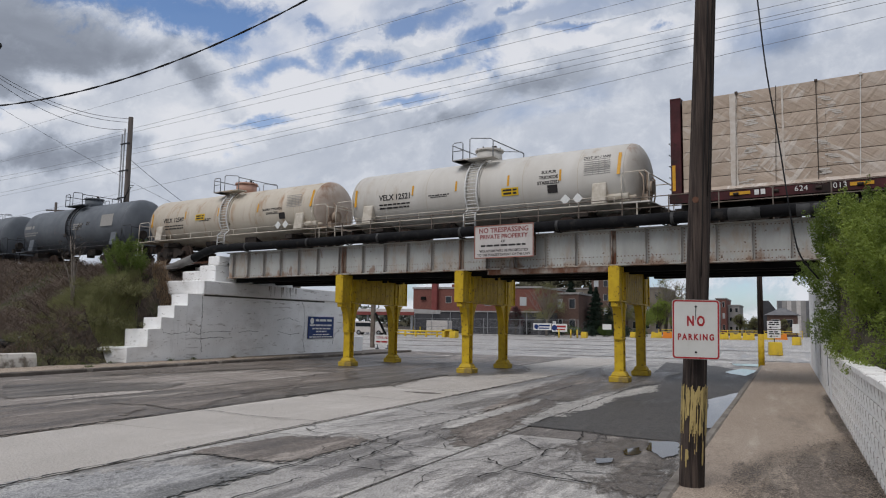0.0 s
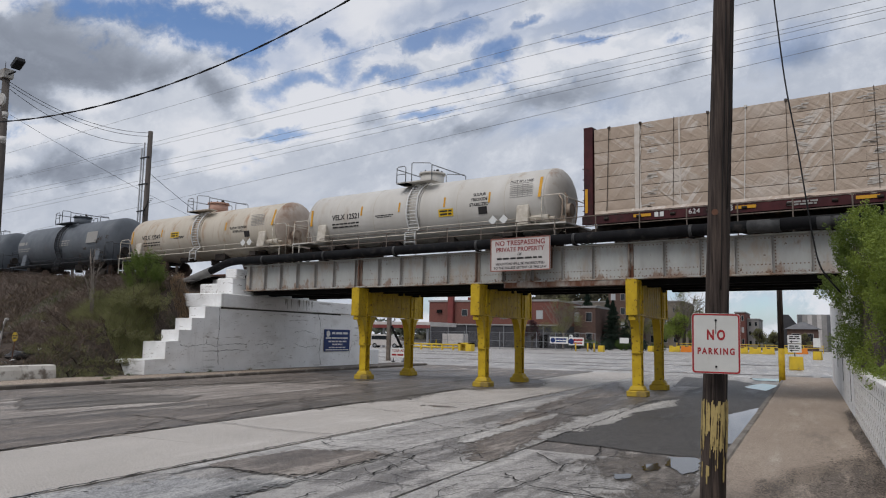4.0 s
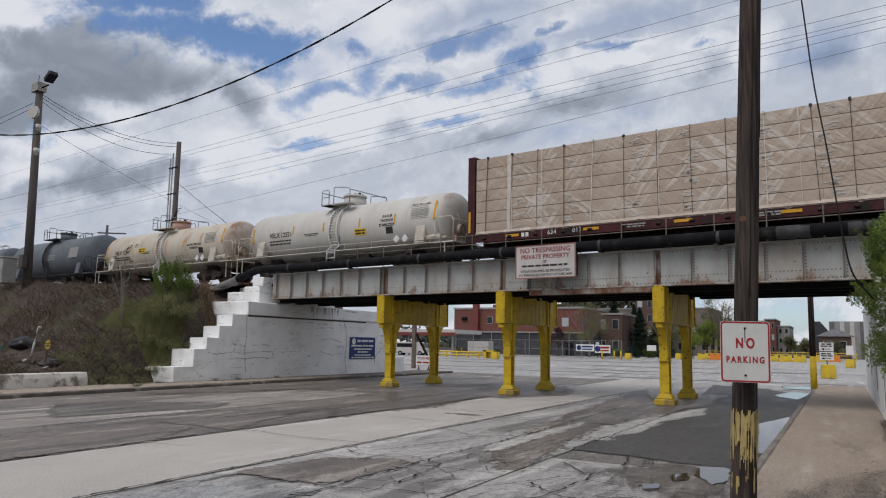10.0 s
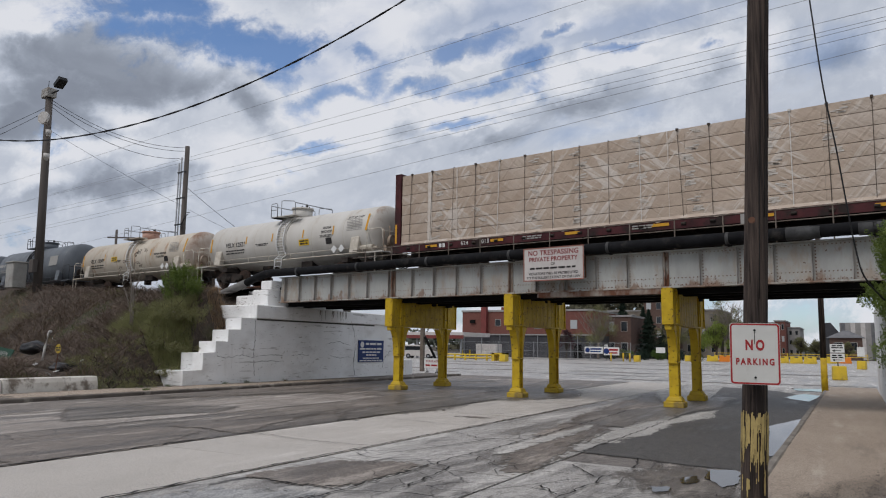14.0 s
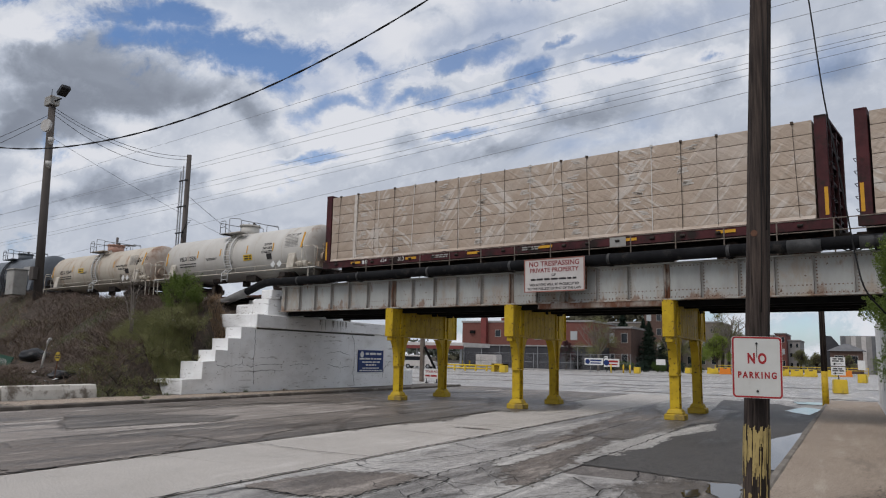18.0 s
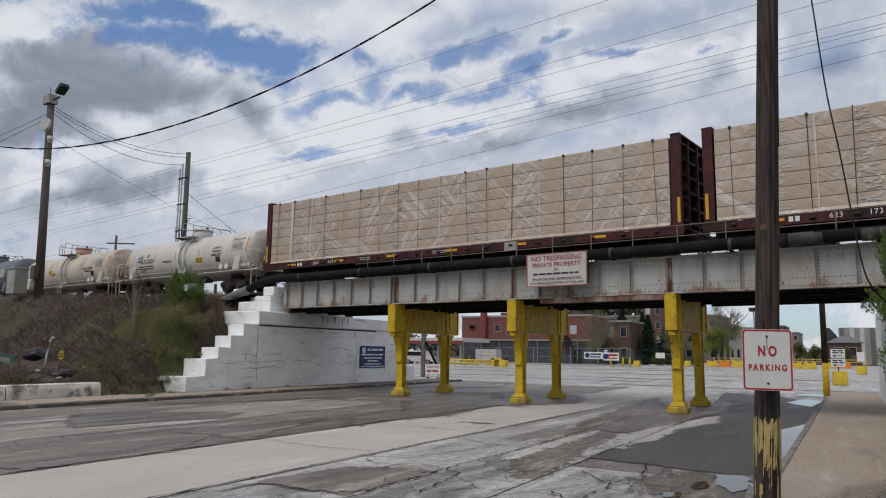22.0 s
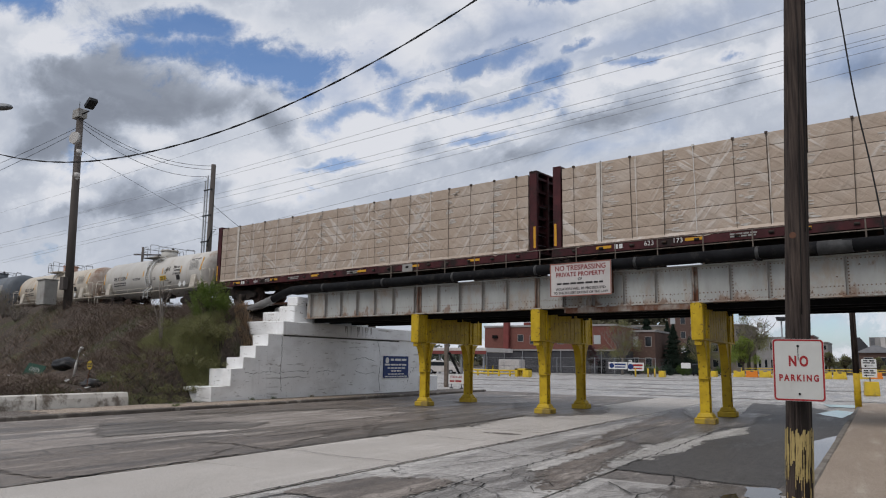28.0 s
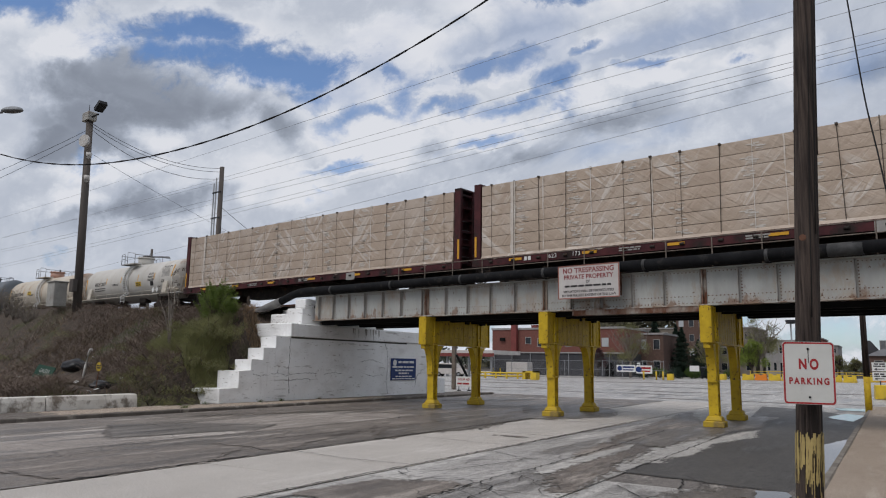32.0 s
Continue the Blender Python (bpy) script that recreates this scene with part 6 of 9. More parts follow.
        if far:
            for k, wd in enumerate(("SULFUR", "TRIOXIDE", "STABILIZED")):
                letters("commodity_text", wd, 0.17, M["sign_text"], c, on_shell(9.82, 0.36 - 0.20 * k, r, z), 1.0, 0.005)
            letters("spec_text", "DOT SP-11600", 0.165, M["sign_text"], c, on_shell(11.62, 0.74, r, z), 1.0, 0.003)
        else:
            for k, wd in enumerate(("SULFUR TRIOXIDE", "STABILIZED")):
                letters("commodity_text", wd, 0.16, M["sign_text"], c, on_shell(9.95, 0.06 - 0.18 * k, r, z), 1.0, 0.004)
        bm = BM(); box(bm, -0.20, -0.15, 0, 0.20, 0.15, 0.004); part("black_panel", bm, M["sign_text"], c).matrix_basis = on_shell(9.98 if far else 10.6, -0.28, r, z)
        rows = [(0.0, 0.98, 0.075 * k, 0.075 * k + 0.028) for k in range(8)] + [(0.33 + 0.22 * k, 0.35 + 0.22 * k, 0, 0.56) for k in range(3)]
        bars("data_panel", rows, M["print_grey"], c, on_shell(11.2 if far else 10.9, 0.08, r, z))
        for x in (10.56, 11.04):
            bm = BM(); tube(bm, (x, -1.49, 1.44), (x, -1.48, 1.44), 0.19, seg=4); part("hazard_placard", bm, M["sign_white"], c, "white diamond hazard placard")
    else:
        bars("reporting_mark", word_bars(0, 1.1, -0.10, 0.10, 11), M["print_grey"], c, on_shell(0.6, 0.25, r, z))
        bars("data_lines", word_bars(0, 1.6, 0, 0.07, 12) + word_bars(0, 1.4, -0.14, -0.07, 13), M["print_grey"], c, on_shell(0.6, -0.15, r, z))
        bars("data_lines", word_bars(0, 1.3, 0, 0.08, 14) + word_bars(0, 1.2, -0.14, -0.07, 15) + word_bars(0, 1.2, -0.28, -0.2, 16), M["print_grey"], c, on_shell(L * 0.5, 0.1, r, z))
        bm = BM(); box(bm, -0.6, -0.35, 0, 0.6, 0.35, 0.004); part("faded_panel", bm, M["print_grey"], c).matrix_basis = on_shell(L * 0.83, 0.2, r, z)
    CARS.append((c, x0))
    return c


def package_mesh(x0, z0, w, h, seed):
    """One wrapped lumber package in the car's own space: a slightly creased front skin on a block."""
    bm = BM()
    nx, nz = 12, 4
    rows = []
    for j in range(nz + 1):
        row = []
        for i in range(nx + 1):
            x, zz = x0 + w * i / nx, z0 + h * j / nz
            edge = min(i, nx - i, j, nz - j)
            d = 0.010 * noise.noise((x * 0.9 + seed, zz * 0.9, seed)) + 0.006 * noise.noise((x * 3 + zz * 2, zz * 3 - x * 2, seed + 4))
            row.append(bm.verts.new((x, -1.44 - d if edge else -1.434 - d, zz)))
        rows.append(row)
    for a, b in zip(rows, rows[1:]):
        for i in range(nx):
            bm.faces.new((a[i], a[i + 1], b[i + 1], b[i])).smooth = True
    ring = rows[0] + [r[-1] for r in rows[1:-1]] + rows[-1][::-1] + [r[0] for r in rows[1:-1]][::-1]
    ring = [bm.verts.new(v.co) for v in ring]
    back = [bm.verts.new((v.co.x, -0.24, v.co.z)) for v in ring]
    for i in range(len(ring)):
        k = (i + 1) % len(ring)
        bm.faces.new((ring[k], ring[i], back[i], back[k]))
    return bm


def lumber_car(x0, number, seed, label):
    rnd = random.Random(seed)
    c = thing("lumber_flatcar", BR @ pose(x0, TY, RAIL), label, "freight car", "cars of the freight train")
    LEN = 21.60
    # underframe
    bm = BM()
    box(bm, 0, -1.47, 1.22, LEN, 1.47, 1.30)
    part("deck", bm, M["car_brown"], c)
    for yy in (-1.5, 1.43):
        bm = BM(); box(bm, -0.05, yy, 0.98, LEN + 0.05, yy + 0.07, 1.30); box(bm, 0, yy - 0.02, 1.27, LEN, yy + 0.09, 1.31)
        part("side_sill", bm, M["car_brown"], c)
    bm = BM(); prism(bm, [(0, 0.80), (4.2, 0.80), (5.2, 0.48), (16.1, 0.48), (17.1, 0.80), (LEN, 0.80), (LEN, 1.22), (0, 1.22)], -0.3, 0.3); part("centre_sill", bm, M["truck"], c)
    for k in range(14):
        bm = BM(); x = 1.2 + k * 1.455; box(bm, x - 0.05, -1.43, 1.0, x + 0.05, 1.43, 1.21); part("cross_bearer", bm, M["car_brown"], c)
    for s, xe in ((1, 0.0), (-1, LEN)):
        coupler(c, xe, -s)
        truck(c, xe + s * 2.2)
        # end bulkhead: posts, ribs, plate
        inner, outer = xe + s * 0.34, xe
        b = part("bulkhead", (lambda m: (box(m, min(inner, inner - s * 0.05), -1.40, 1.30, max(inner, inner - s * 0.05), 1.40, 4.42), m)[1])(BM()), M["car_brown"], c, "oxide brown ribbed steel end bulkhead")
        for yy in (-1.46, 1.28):
            bm = BM(); box(bm, min(inner, outer), yy, 0.98, max(inner, outer), yy + 0.18, 4.48); part("corner_post", bm, M["car_brown"], b, bevel=0.015)
        for yy in (-0.55, 0.43):
            bm = BM(); box(bm, min(outer + s * 0.04, inner), yy, 1.3, max(outer + s * 0.04, inner), yy + 0.12, 4.42); part("rib", bm, M["car_brown"], b)
        for k in range(6):
            bm = BM(); zz = 1.5 + 0.54 * k; box(bm, min(outer + s * 0.08, inner), -1.3, zz, max(outer + s * 0.08, inner), 1.3, zz + 0.09); part("cross_rib", bm, M["car_brown"], b)
        bm = BM(); box(bm, min(outer, inner), -1.46, 4.42, max(outer, inner), 1.46, 4.50); part("top_beam", bm, M["car_brown"], b, bevel=0.01)
        bm = BM(); box(bm, xe + s * 0.10 - 0.05, -1.468, 1.40, xe + s * 0.10 + 0.05, -1.461, 2.25); part("reflective_strip", bm, M["reflector"], b, "yellow reflective strip")
        for k in range(5):
            zz = 1.5 + 0.38 * k
            bm = BM(); pipe_along(bm, [(outer - s * 0.02, -1.35, zz), (outer - s * 0.09, -1.35, zz), (outer - s * 0.09, -0.95, zz), (outer - s * 0.02, -0.95, zz)], 0.012, 5); part("grab_iron", bm, M["rail_dark"], b)
    bm = BM(); box(bm, 0.4, -0.05, 1.3, LEN - 0.4, 0.05, 4.46); part("centre_beam", bm, M["car_brown"], c)
    # the load on the near side, package by package
    cols, rows = 5, 7
    w, h = (LEN - 0.80) / cols, 3.06 / rows
    far = 40.0 * seed                     # each load has its own stretch of the wrinkle pattern
    for i in range(cols):
        for j in range(rows):
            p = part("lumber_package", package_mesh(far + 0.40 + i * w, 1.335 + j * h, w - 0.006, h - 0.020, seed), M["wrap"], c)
            p.location.x = -far
    # added dark sheet behind the packages stands in for shade in their gaps
    bm = BM(); box(bm, 0.42, -1.40, 1.34, LEN - 0.42, -1.30, 4.38); part("package_gap", bm, M["strap"], c, "dark sheet painting shade into the gaps between the packages")
    prints = []
    for k in range(3):
        q = random.Random(seed * 7 + k)
        bm = BM()
        for n in range(7):
            x, zz = q.uniform(-0.24, 0.1), q.uniform(0.03, 0.30)
            box(bm, x, 0, zz, x + q.uniform(0.06, 0.30), 0.002, zz + q.uniform(0.012, 0.05))
        prints.append(finish(bm, "package_print", M["wrap_print"]))
    for x in (2.35, 4.6, 7.1, 8.9, 11.2, 13.1, 15.6, 17.3, 19.6):
        for j in range(rows):
            if rnd.random() < 0.85:
                o = part("package_print", rnd.choice(prints), None, c)
                o["kind"] = "stuff"
                o.location = (x + rnd.uniform(-0.2, 0.2), -1.456, 1.36 + j * h)
    bm = BM(); box(bm, 0.42, 0.2, 1.335, LEN - 0.42, 1.44, 4.37); part("far_side_load", bm, M["wrap"], c)
    # loose plastic hanging unevenly over the side sill
    bm = BM()
    n = 150
    low = [1.275 + 0.06 * noise.noise((i * 0.09, seed, 0.0)) + 0.05 * noise.noise((i * 0.5, seed, 3.0)) for i in range(n + 1)]
    rowsz = [[bm.verts.new((0.42 + (LEN - 0.84) * i / n, -1.458 - 0.055 * f - 0.012 * noise.noise((i * 0.35, f * 2, seed)), 1.42 + (low[i] - 1.42) * f)) for i in range(n + 1)] for f in (0.0, 0.5, 1.0)]
    for a, b in zip(rowsz, rowsz[1:]):
        for i in range(n):
            bm.faces.new((a[i], a[i + 1], b[i + 1], b[i])).smooth = True
    part("plastic_hem", bm, M["wrap"], c, "loose plastic hem hanging over the sill")
    # straps with winches, pale seam bands, wooden battens
    for k in range(18):
        x = 0.85 + k * 1.17 + rnd.uniform(-0.12, 0.12)
        lean = rnd.uniform(-0.16, 0.16) if rnd.random() < 0.5 else rnd.uniform(-0.03, 0.03)
        bm = BM()
        wd = 0.009 if rnd.random() < 0.75 else 0.013
        n = 6
        for q in range(n):
            za, zb = 1.25 + 3.13 * q / n, 1.25 + 3.13 * (q + 1) / n
            xa, xb = x + lean * (1 - q / n), x + lean * (1 - (q + 1) / n)
            v = [bm.verts.new(p) for p in ((xa - wd, -1.474, za), (xa + wd, -1.474, za), (xb + wd, -1.474, zb), (xb - wd, -1.474, zb))]
            bm.faces.new(v)
        box(bm, x - wd, -1.474, 4.375, x + wd, -0.2, 4.40)
        if rnd.random() < 0.75:
            box(bm, x - 0.04, -1.495, 4.33, x + 0.04, -1.40, 4.405)
        part("strap", bm, M["strap"] if k not in (4, 9, 13) else M["strap_white"], c, "tie-down strap over the load")
        bm = BM(); tube(bm, (x + lean - 0.08, -1.52, 1.13), (x + lean + 0.08, -1.52, 1.13), 0.05, seg=8); part("winch", bm, M["truck"], c)
    for x, wd in ((1.95 + rnd.uniform(-0.1, 0.3), 0.11), (3.4, 0.02), (7.9, 0.015), (12.3, 0.015)):
        bm = BM()
        n = 10
        va = [bm.verts.new((x - wd + rnd.uniform(-0.02, 0.02), -1.466, 1.40 + 2.96 * q / n)) for q in range(n + 1)]
        vb = [bm.verts.new((x + wd + rnd.uniform(-0.02, 0.02), -1.466, 1.40 + 2.96 * q / n)) for q in range(n + 1)]
        for q in range(n):
            bm.faces.new((va[q], vb[q], vb[q + 1], va[q + 1]))
        part("wrap_seam", bm, M["wrap_seam"], c, "pale glossy plastic seam")
    # sill lettering and reflectors
    for k in range(6):
        x = 2.13 + k * 3.29
        bm = BM(); box(bm, x - 0.30, -1.524, 1.10, x + 0.30, -1.521, 1.20); part("reflective_strip", bm, M["reflector"], c)
    f = lambda x, zz: pose(x, -1.5225, zz) @ FRONT
    bars("owner_mark", [(0, 0.13, -0.08, 0.08), (0.18, 0.31, -0.08, 0.08)], M["sign_white"], c, f(2.55, 1.14))
    letters("car_number", number[0], 0.23, M["sign_white"], c, f(3.85, 1.14), 1.1)
    letters("car_number", number[1], 0.23, M["sign_white"], c, f(4.87, 1.14), 1.1)
    bars("small_print", word_bars(0, 0.9, 0.0, 0.05, 3) + word_bars(0, 0.8, -0.08, -0.03, 4), M["print_grey"], c, f(6.6, 1.15))
    bars("small_print", word_bars(0, 0.8, 0.0, 0.05, 5) + word_bars(0, 0.7, -0.08, -0.03, 6), M["print_grey"], c, f(11.0, 1.15))
    bm = BM(); box(bm, 14.6, -1.53, 0.92, 15.2, -1.521, 1.27); box(bm, 14.64, -1.533, 0.96, 15.16, -1.53, 1.23); part("tag_panel", bm, M["print_grey"], c)
    CARS.append((c, x0))
    return c


lumber_car(-3.44, ("624", "013"), 5, "oxide brown bulkhead flatcar loaded with tan wrapped lumber")
lumber_car(-3.44 + 22.33, ("623", "173"), 8, "oxide brown bulkhead flatcar loaded with tan plastic-wrapped lumber")
tank_car(-17.75, 13.15, 3.51, "tank_white", "grimy cream tank car with black lettering and caged dome")
tank_car(-32.25, 13.15, 3.51, "tank_cream", "rust-streaked cream tank car with caged pink dome")
tank_car(-45.55, 11.75, 3.88, "tank_grey", "dusty dark grey tank car with roof walkway")
tank_car(-59.4, 11.75, 3.88, "tank_grey", "dusty dark grey tank car with roof walkway")


# ---------------------------------------------------------------- east side: walls, pavement edge
def block_wall():
    w = thing("block_wall", W0, "flaking whitewashed concrete block wall beside the pavement", "wall", kind="structure")
    bm = BM(); box(bm, 0.90, -6, 0, 1.12, 19.8, 1.16); part("core", bm, M["block_joint"], w)
    bm = BM(); box(bm, 0.864, -6, 0, 0.90, 1.298, 1.19); part("plain_stretch", bm, M["white_block"], w)
    meshes = []
    for k in range(4):
        bm = BM()
        box(bm, -0.05 + 0.0015 * k, 0.003 + 0.001 * k, 0.007, 0.04, 0.396 - 0.001 * k, 0.193)
        meshes.append(finish(bm, "block", M["white_block"], 0.008))
    rnd = random.Random(2)
    for j in range(6):
        for i in range(46):
            y = 1.3 + i * 0.4 + (0.2 if j % 2 else 0)
            if y > 19.4:
                continue
            b = part("block", rnd.choice(meshes), None, w)
            b.location = (0.91 + rnd.uniform(-0.002, 0.002), y, 0.0 + j * 0.2)
    y = -6.0
    while y < 19.7:
        ln = min(0.8, 19.8 - y)
        bm = BM(); box(bm, 0.83, y + 0.006, 1.20, 1.16, y + ln - 0.006, 1.30 + rnd.uniform(-0.01, 0.01)); part("cap_stone", bm, M["white_block"], w, bevel=0.015)
        y += ln
    a = thing("abutment_east", W0, "tall whitewashed concrete abutment wall beside the pavement", "abutment", kind="structure")
    bm = BM(); box(bm, 0.86, 19.82, 0, 1.5, 37.5, 3.62); part("wall_face", bm, M["white_wall"], a)
    bm = BM(); box(bm, 0.86, 22.2, 3.62, 4.0, 28.6, 3.80); part("bearing_shelf", bm, M["white_wall"], a)
    for k, yy in enumerate((21.0, 25.5, 30.0)):
        bm = BM(); box(bm, 0.852, yy, 0.4 + 0.3 * k, 0.859, yy + 0.10, 1.6 + 0.5 * k); part("damp_streak", bm, M["stain"], a, "dark streak on the whitewash")


block_wall()


# ---------------------------------------------------------------- plants
def leaf_cloud(name, mat, parent, centres, count, size, seed, label="", squash=1.0, shell=0.55):
    """Many small leaves in uneven clumps: centres of (x, y, z, radius)."""
    rg = np.random.default_rng(seed)
    vol = np.array([c[3] ** 2 for c in centres])
    pick = rg.choice(len(centres), count, p=vol / vol.sum())
    cen = np.array(centres)[pick]
    d = rg.normal(size=(count, 3))
    d /= np.linalg.norm(d, axis=1)[:, None]
    rad = cen[:, 3] * (shell + (1 - shell) * rg.random(count)) * (1 + 0.25 * np.sin(d[:, 0] * 7 + seed) * np.cos(d[:, 2] * 6 + seed))
    pos = cen[:, :3] + d * rad[:, None] * np.array([1, 1, squash])
    u = rg.normal(size=(count, 3)); u /= np.linalg.norm(u, axis=1)[:, None]
    n = rg.normal(size=(count, 3)) + np.array([0, 0, 0.6])
    v = np.cross(n, u); v /= np.linalg.norm(v, axis=1)[:, None]
    s = size * (0.6 + 0.8 * rg.random(count))[:, None]
    p = np.stack([pos - u * s, pos - v * s * 0.45, pos + u * s, pos + v * s * 0.45], 1).reshape(-1, 3)
    f = np.arange(count * 4).reshape(-1, 4)
    me = bpy.data.meshes.new(name)
    me.from_pydata(p.tolist(), [], f.tolist())
    me.materials.append(mat)
    ob = part(name, me, None, parent, label)
    return ob


def branches(bm, base, spread, height, count, r, seed, twist=0.5, forks=3):
    """Limbs growing from a base, each with a few twigs."""
    rnd = random.Random(seed)
    for k in range(count):
        a = 2 * math.pi * (k + rnd.random() * 0.6) / count
        tip = Vector((math.cos(a) * spread * rnd.uniform(0.4, 1.0), math.sin(a) * spread * rnd.uniform(0.4, 1.0), height * rnd.uniform(0.7, 1.0)))
        mid = tip * 0.5 + Vector((rnd.uniform(-1, 1), rnd.uniform(-1, 1), 0.3)) * spread * 0.15
        b = Vector(base)
        pipe_along(bm, [b, b + mid * 0.5, b + mid, b + tip * 0.8, b + tip], r, 5, [r, r * 0.8, r * 0.6, r * 0.4, r * 0.15])
        for q in range(forks):
            f = 0.35 + 0.5 * q / max(forks, 1)
            s = b + tip * f
            e = s + Vector((rnd.uniform(-1, 1), rnd.uniform(-1, 1), rnd.uniform(0.3, 1.0))) * height * 0.22
            pipe_along(bm, [s, (s + e) / 2 + Vector((0, 0, 0.04)), e], r * 0.4, 4, [r * 0.4, r * 0.28, r * 0.08])


def shrub(name, at, clumps, count, size, seed, mat, label, stems=7, spread=0.8, height=1.6):
    s = thing(name, Matrix.Translation(at), label, "shrub")
    bm = BM(); branches(bm, (0, 0, -0.1), spread, height, stems, 0.035, seed); part("stem", bm, M["bark"], s)
    leaf_cloud("foliage", mat, s, clumps, count, size, seed)
    return s


def clumps(n, cx, cy, cz, rx, ry, rz, r0, r1, seed):
    q = random.Random(seed)
    out = []
    for _ in range(n):
        a, b = q.uniform(0, 2 * math.pi), q.uniform(-1, 1)
        k = q.uniform(0.3, 1.0)
        out.append((cx + rx * k * math.cos(a), cy + ry * k * math.sin(a), cz + rz * b, q.uniform(r0, r1)))
    return out


def sprigs(n, cx, cy, cz, rx, ry, rz, length, seed):
    """Thin leafy shoots reaching up and out of a bush, as rows of ever smaller clumps."""
    q = random.Random(seed)
    out = []
    for _ in range(n):
        a, e = q.uniform(0, 2 * math.pi), q.uniform(-0.25, 1.3)
        d = Vector((math.cos(a) * math.cos(e), math.sin(a) * math.cos(e), math.sin(e)))
        p = Vector((cx + rx * d.x * 0.9, cy + ry * d.y * 0.9, cz + rz * d.z * 0.9))
        step = (d * 0.55 + Vector((q.uniform(-0.3, 0.3), q.uniform(-0.3, 0.3), 0.75))).normalized() * length * q.uniform(0.5, 1.0) / 6
        for k in range(7):
            out.append((*(p + step * k), 0.15 - 0.017 * k))
    return out


# overhanging bushes above the block wall
shrub("overhanging_bush", (1.9, 19.2, 1.0), clumps(70, -0.1, -0.2, 2.0, 1.35, 2.0, 1.75, 0.16, 0.42, 1) + [(-1.35, 0.4, 2.1, 0.3), (-1.6, 0.2, 2.05, 0.2), (-1.0, -0.3, 1.3, 0.4), (-0.9, 0, 0.75, 0.4), (-0.9, -0.8, 0.7, 0.4), (-1.0, 0.6, 1.0, 0.35), (-0.6, 1.2, 1.3, 0.45), (-0.6, 1.2, 2.2, 0.45), (-0.5, 1.2, 3.0, 0.4)] + sprigs(70, -0.1, -0.2, 2.0, 1.35, 2.0, 1.75, 0.8, 21), 84000, 0.027, 3,
      M["leaf_mid"], "green leafy bush hanging over the block wall", 12, 1.4, 3.6)
shrub("overhanging_bush", (1.85, 16.9, 1.0), clumps(60, 0, 0.2, 1.75, 1.0, 1.9, 1.55, 0.16, 0.42, 9) + [(-0.85, 0.3, 0.5, 0.35), (-0.85, -0.6, 0.4, 0.35)] + sprigs(60, 0, 0.2, 1.75, 1.0, 1.9, 1.55, 0.75, 22), 64000, 0.026, 4, M["leaf_bright"], "bright green leafy bush hanging over the block wall", 10, 1.0, 3.0)
shrub("overhanging_bush", (1.95, 14.2, 1.0), clumps(52, 0, 0, 1.35, 0.85, 2.2, 1.1, 0.16, 0.42, 2) + [(-0.85, -0.8, 0.30, 0.33), (-0.8, 0.8, 0.4, 0.36), (-0.8, 0.0, 0.25, 0.34), (-0.8, -1.6, 0.35, 0.32), (-0.75, 1.6, 0.4, 0.34), (-0.75, 0.1, 1.2, 0.36), (-0.8, 0.2, 1.8, 0.34), (-0.65, 0.3, 2.3, 0.3)] + sprigs(60, 0, 0, 1.35, 0.85, 2.2, 1.1, 0.7, 23), 66000, 0.025, 5, M["leaf_bright"],
      "bright green leafy bush growing over the block wall", 9, 0.9, 2.4)
shrub("overhanging_bush", (2.3, 10.3, 1.0), clumps(14, 0, 0, 1.0, 0.7, 1.6, 0.6, 0.25, 0.5, 4), 6000, 0.04, 6, M["leaf_bright"], "bright green leafy bush growing over the block wall", 7, 0.8, 1.8)
shrub("overhanging_bush", (3.6, 22.5, 2.2), clumps(18, 0, 0, 2.0, 1.4, 1.8, 1.4, 0.35, 0.7, 6), 7000, 0.06, 8, M["leaf_mid"], "green leafy bush beside the bridge end", 7, 1.3, 3.4)

# the green shrub and weeds on the bank by the wing wall
def ground_at(x, y):
    return bank_height(x, y) - 0.02


shrub("bank_shrub", (-27.0, 23.2, ground_at(-27.0, 23.2)), clumps(56, 0, 0, 0.85, 0.85, 0.75, 1.05, 0.10, 0.28, 11) + sprigs(46, 0, 0, 0.85, 0.85, 0.75, 1.05, 0.7, 24), 26000, 0.024, 12, M["leaf_mid"], "bright green shrub growing on the railway bank", 10, 0.8, 1.9)
shrub("bank_weeds", (-26.6, 22.3, ground_at(-26.6, 22.3)), clumps(90, 0, 0, 0.15, 1.9, 1.6, 0.35, 0.08, 0.26, 13), 12000, 0.028, 14, M["leaf_olive"], "olive green weeds at the foot of the shrub", 8, 1.0, 0.9)
for k, (x, y, n) in enumerate(((-25.6, 21.5, 5200), (-27.9, 22.4, 4200), (-25.1, 22.9, 2400), (-25.0, 18.4, 2400), (-26.2, 18.6, 2400), (-26.6, 19.6, 3000), (-25.2, 20.1, 2200), (-24.9, 19.3, 1400), (-25.9, 20.6, 2600), (-27.6, 20.3, 2200), (-25.4, 19.0, 1500), (-34.5, 26.3, 900), (-39.5, 24.0, 1200), (-30.0, 21.4, 900), (-43.0, 22.5, 1200), (-36.5, 19.2, 700))):
    shrub("bank_weeds", (x, y, ground_at(x, y)), clumps(34, 0, 0, 0.10, 1.4, 1.1, 0.12, 0.06, 0.22, 20 + k), int(n * 0.7), 0.028, 30 + k, M["leaf_olive"], "patch of olive green weeds on the bank", 4, 0.7, 0.5)


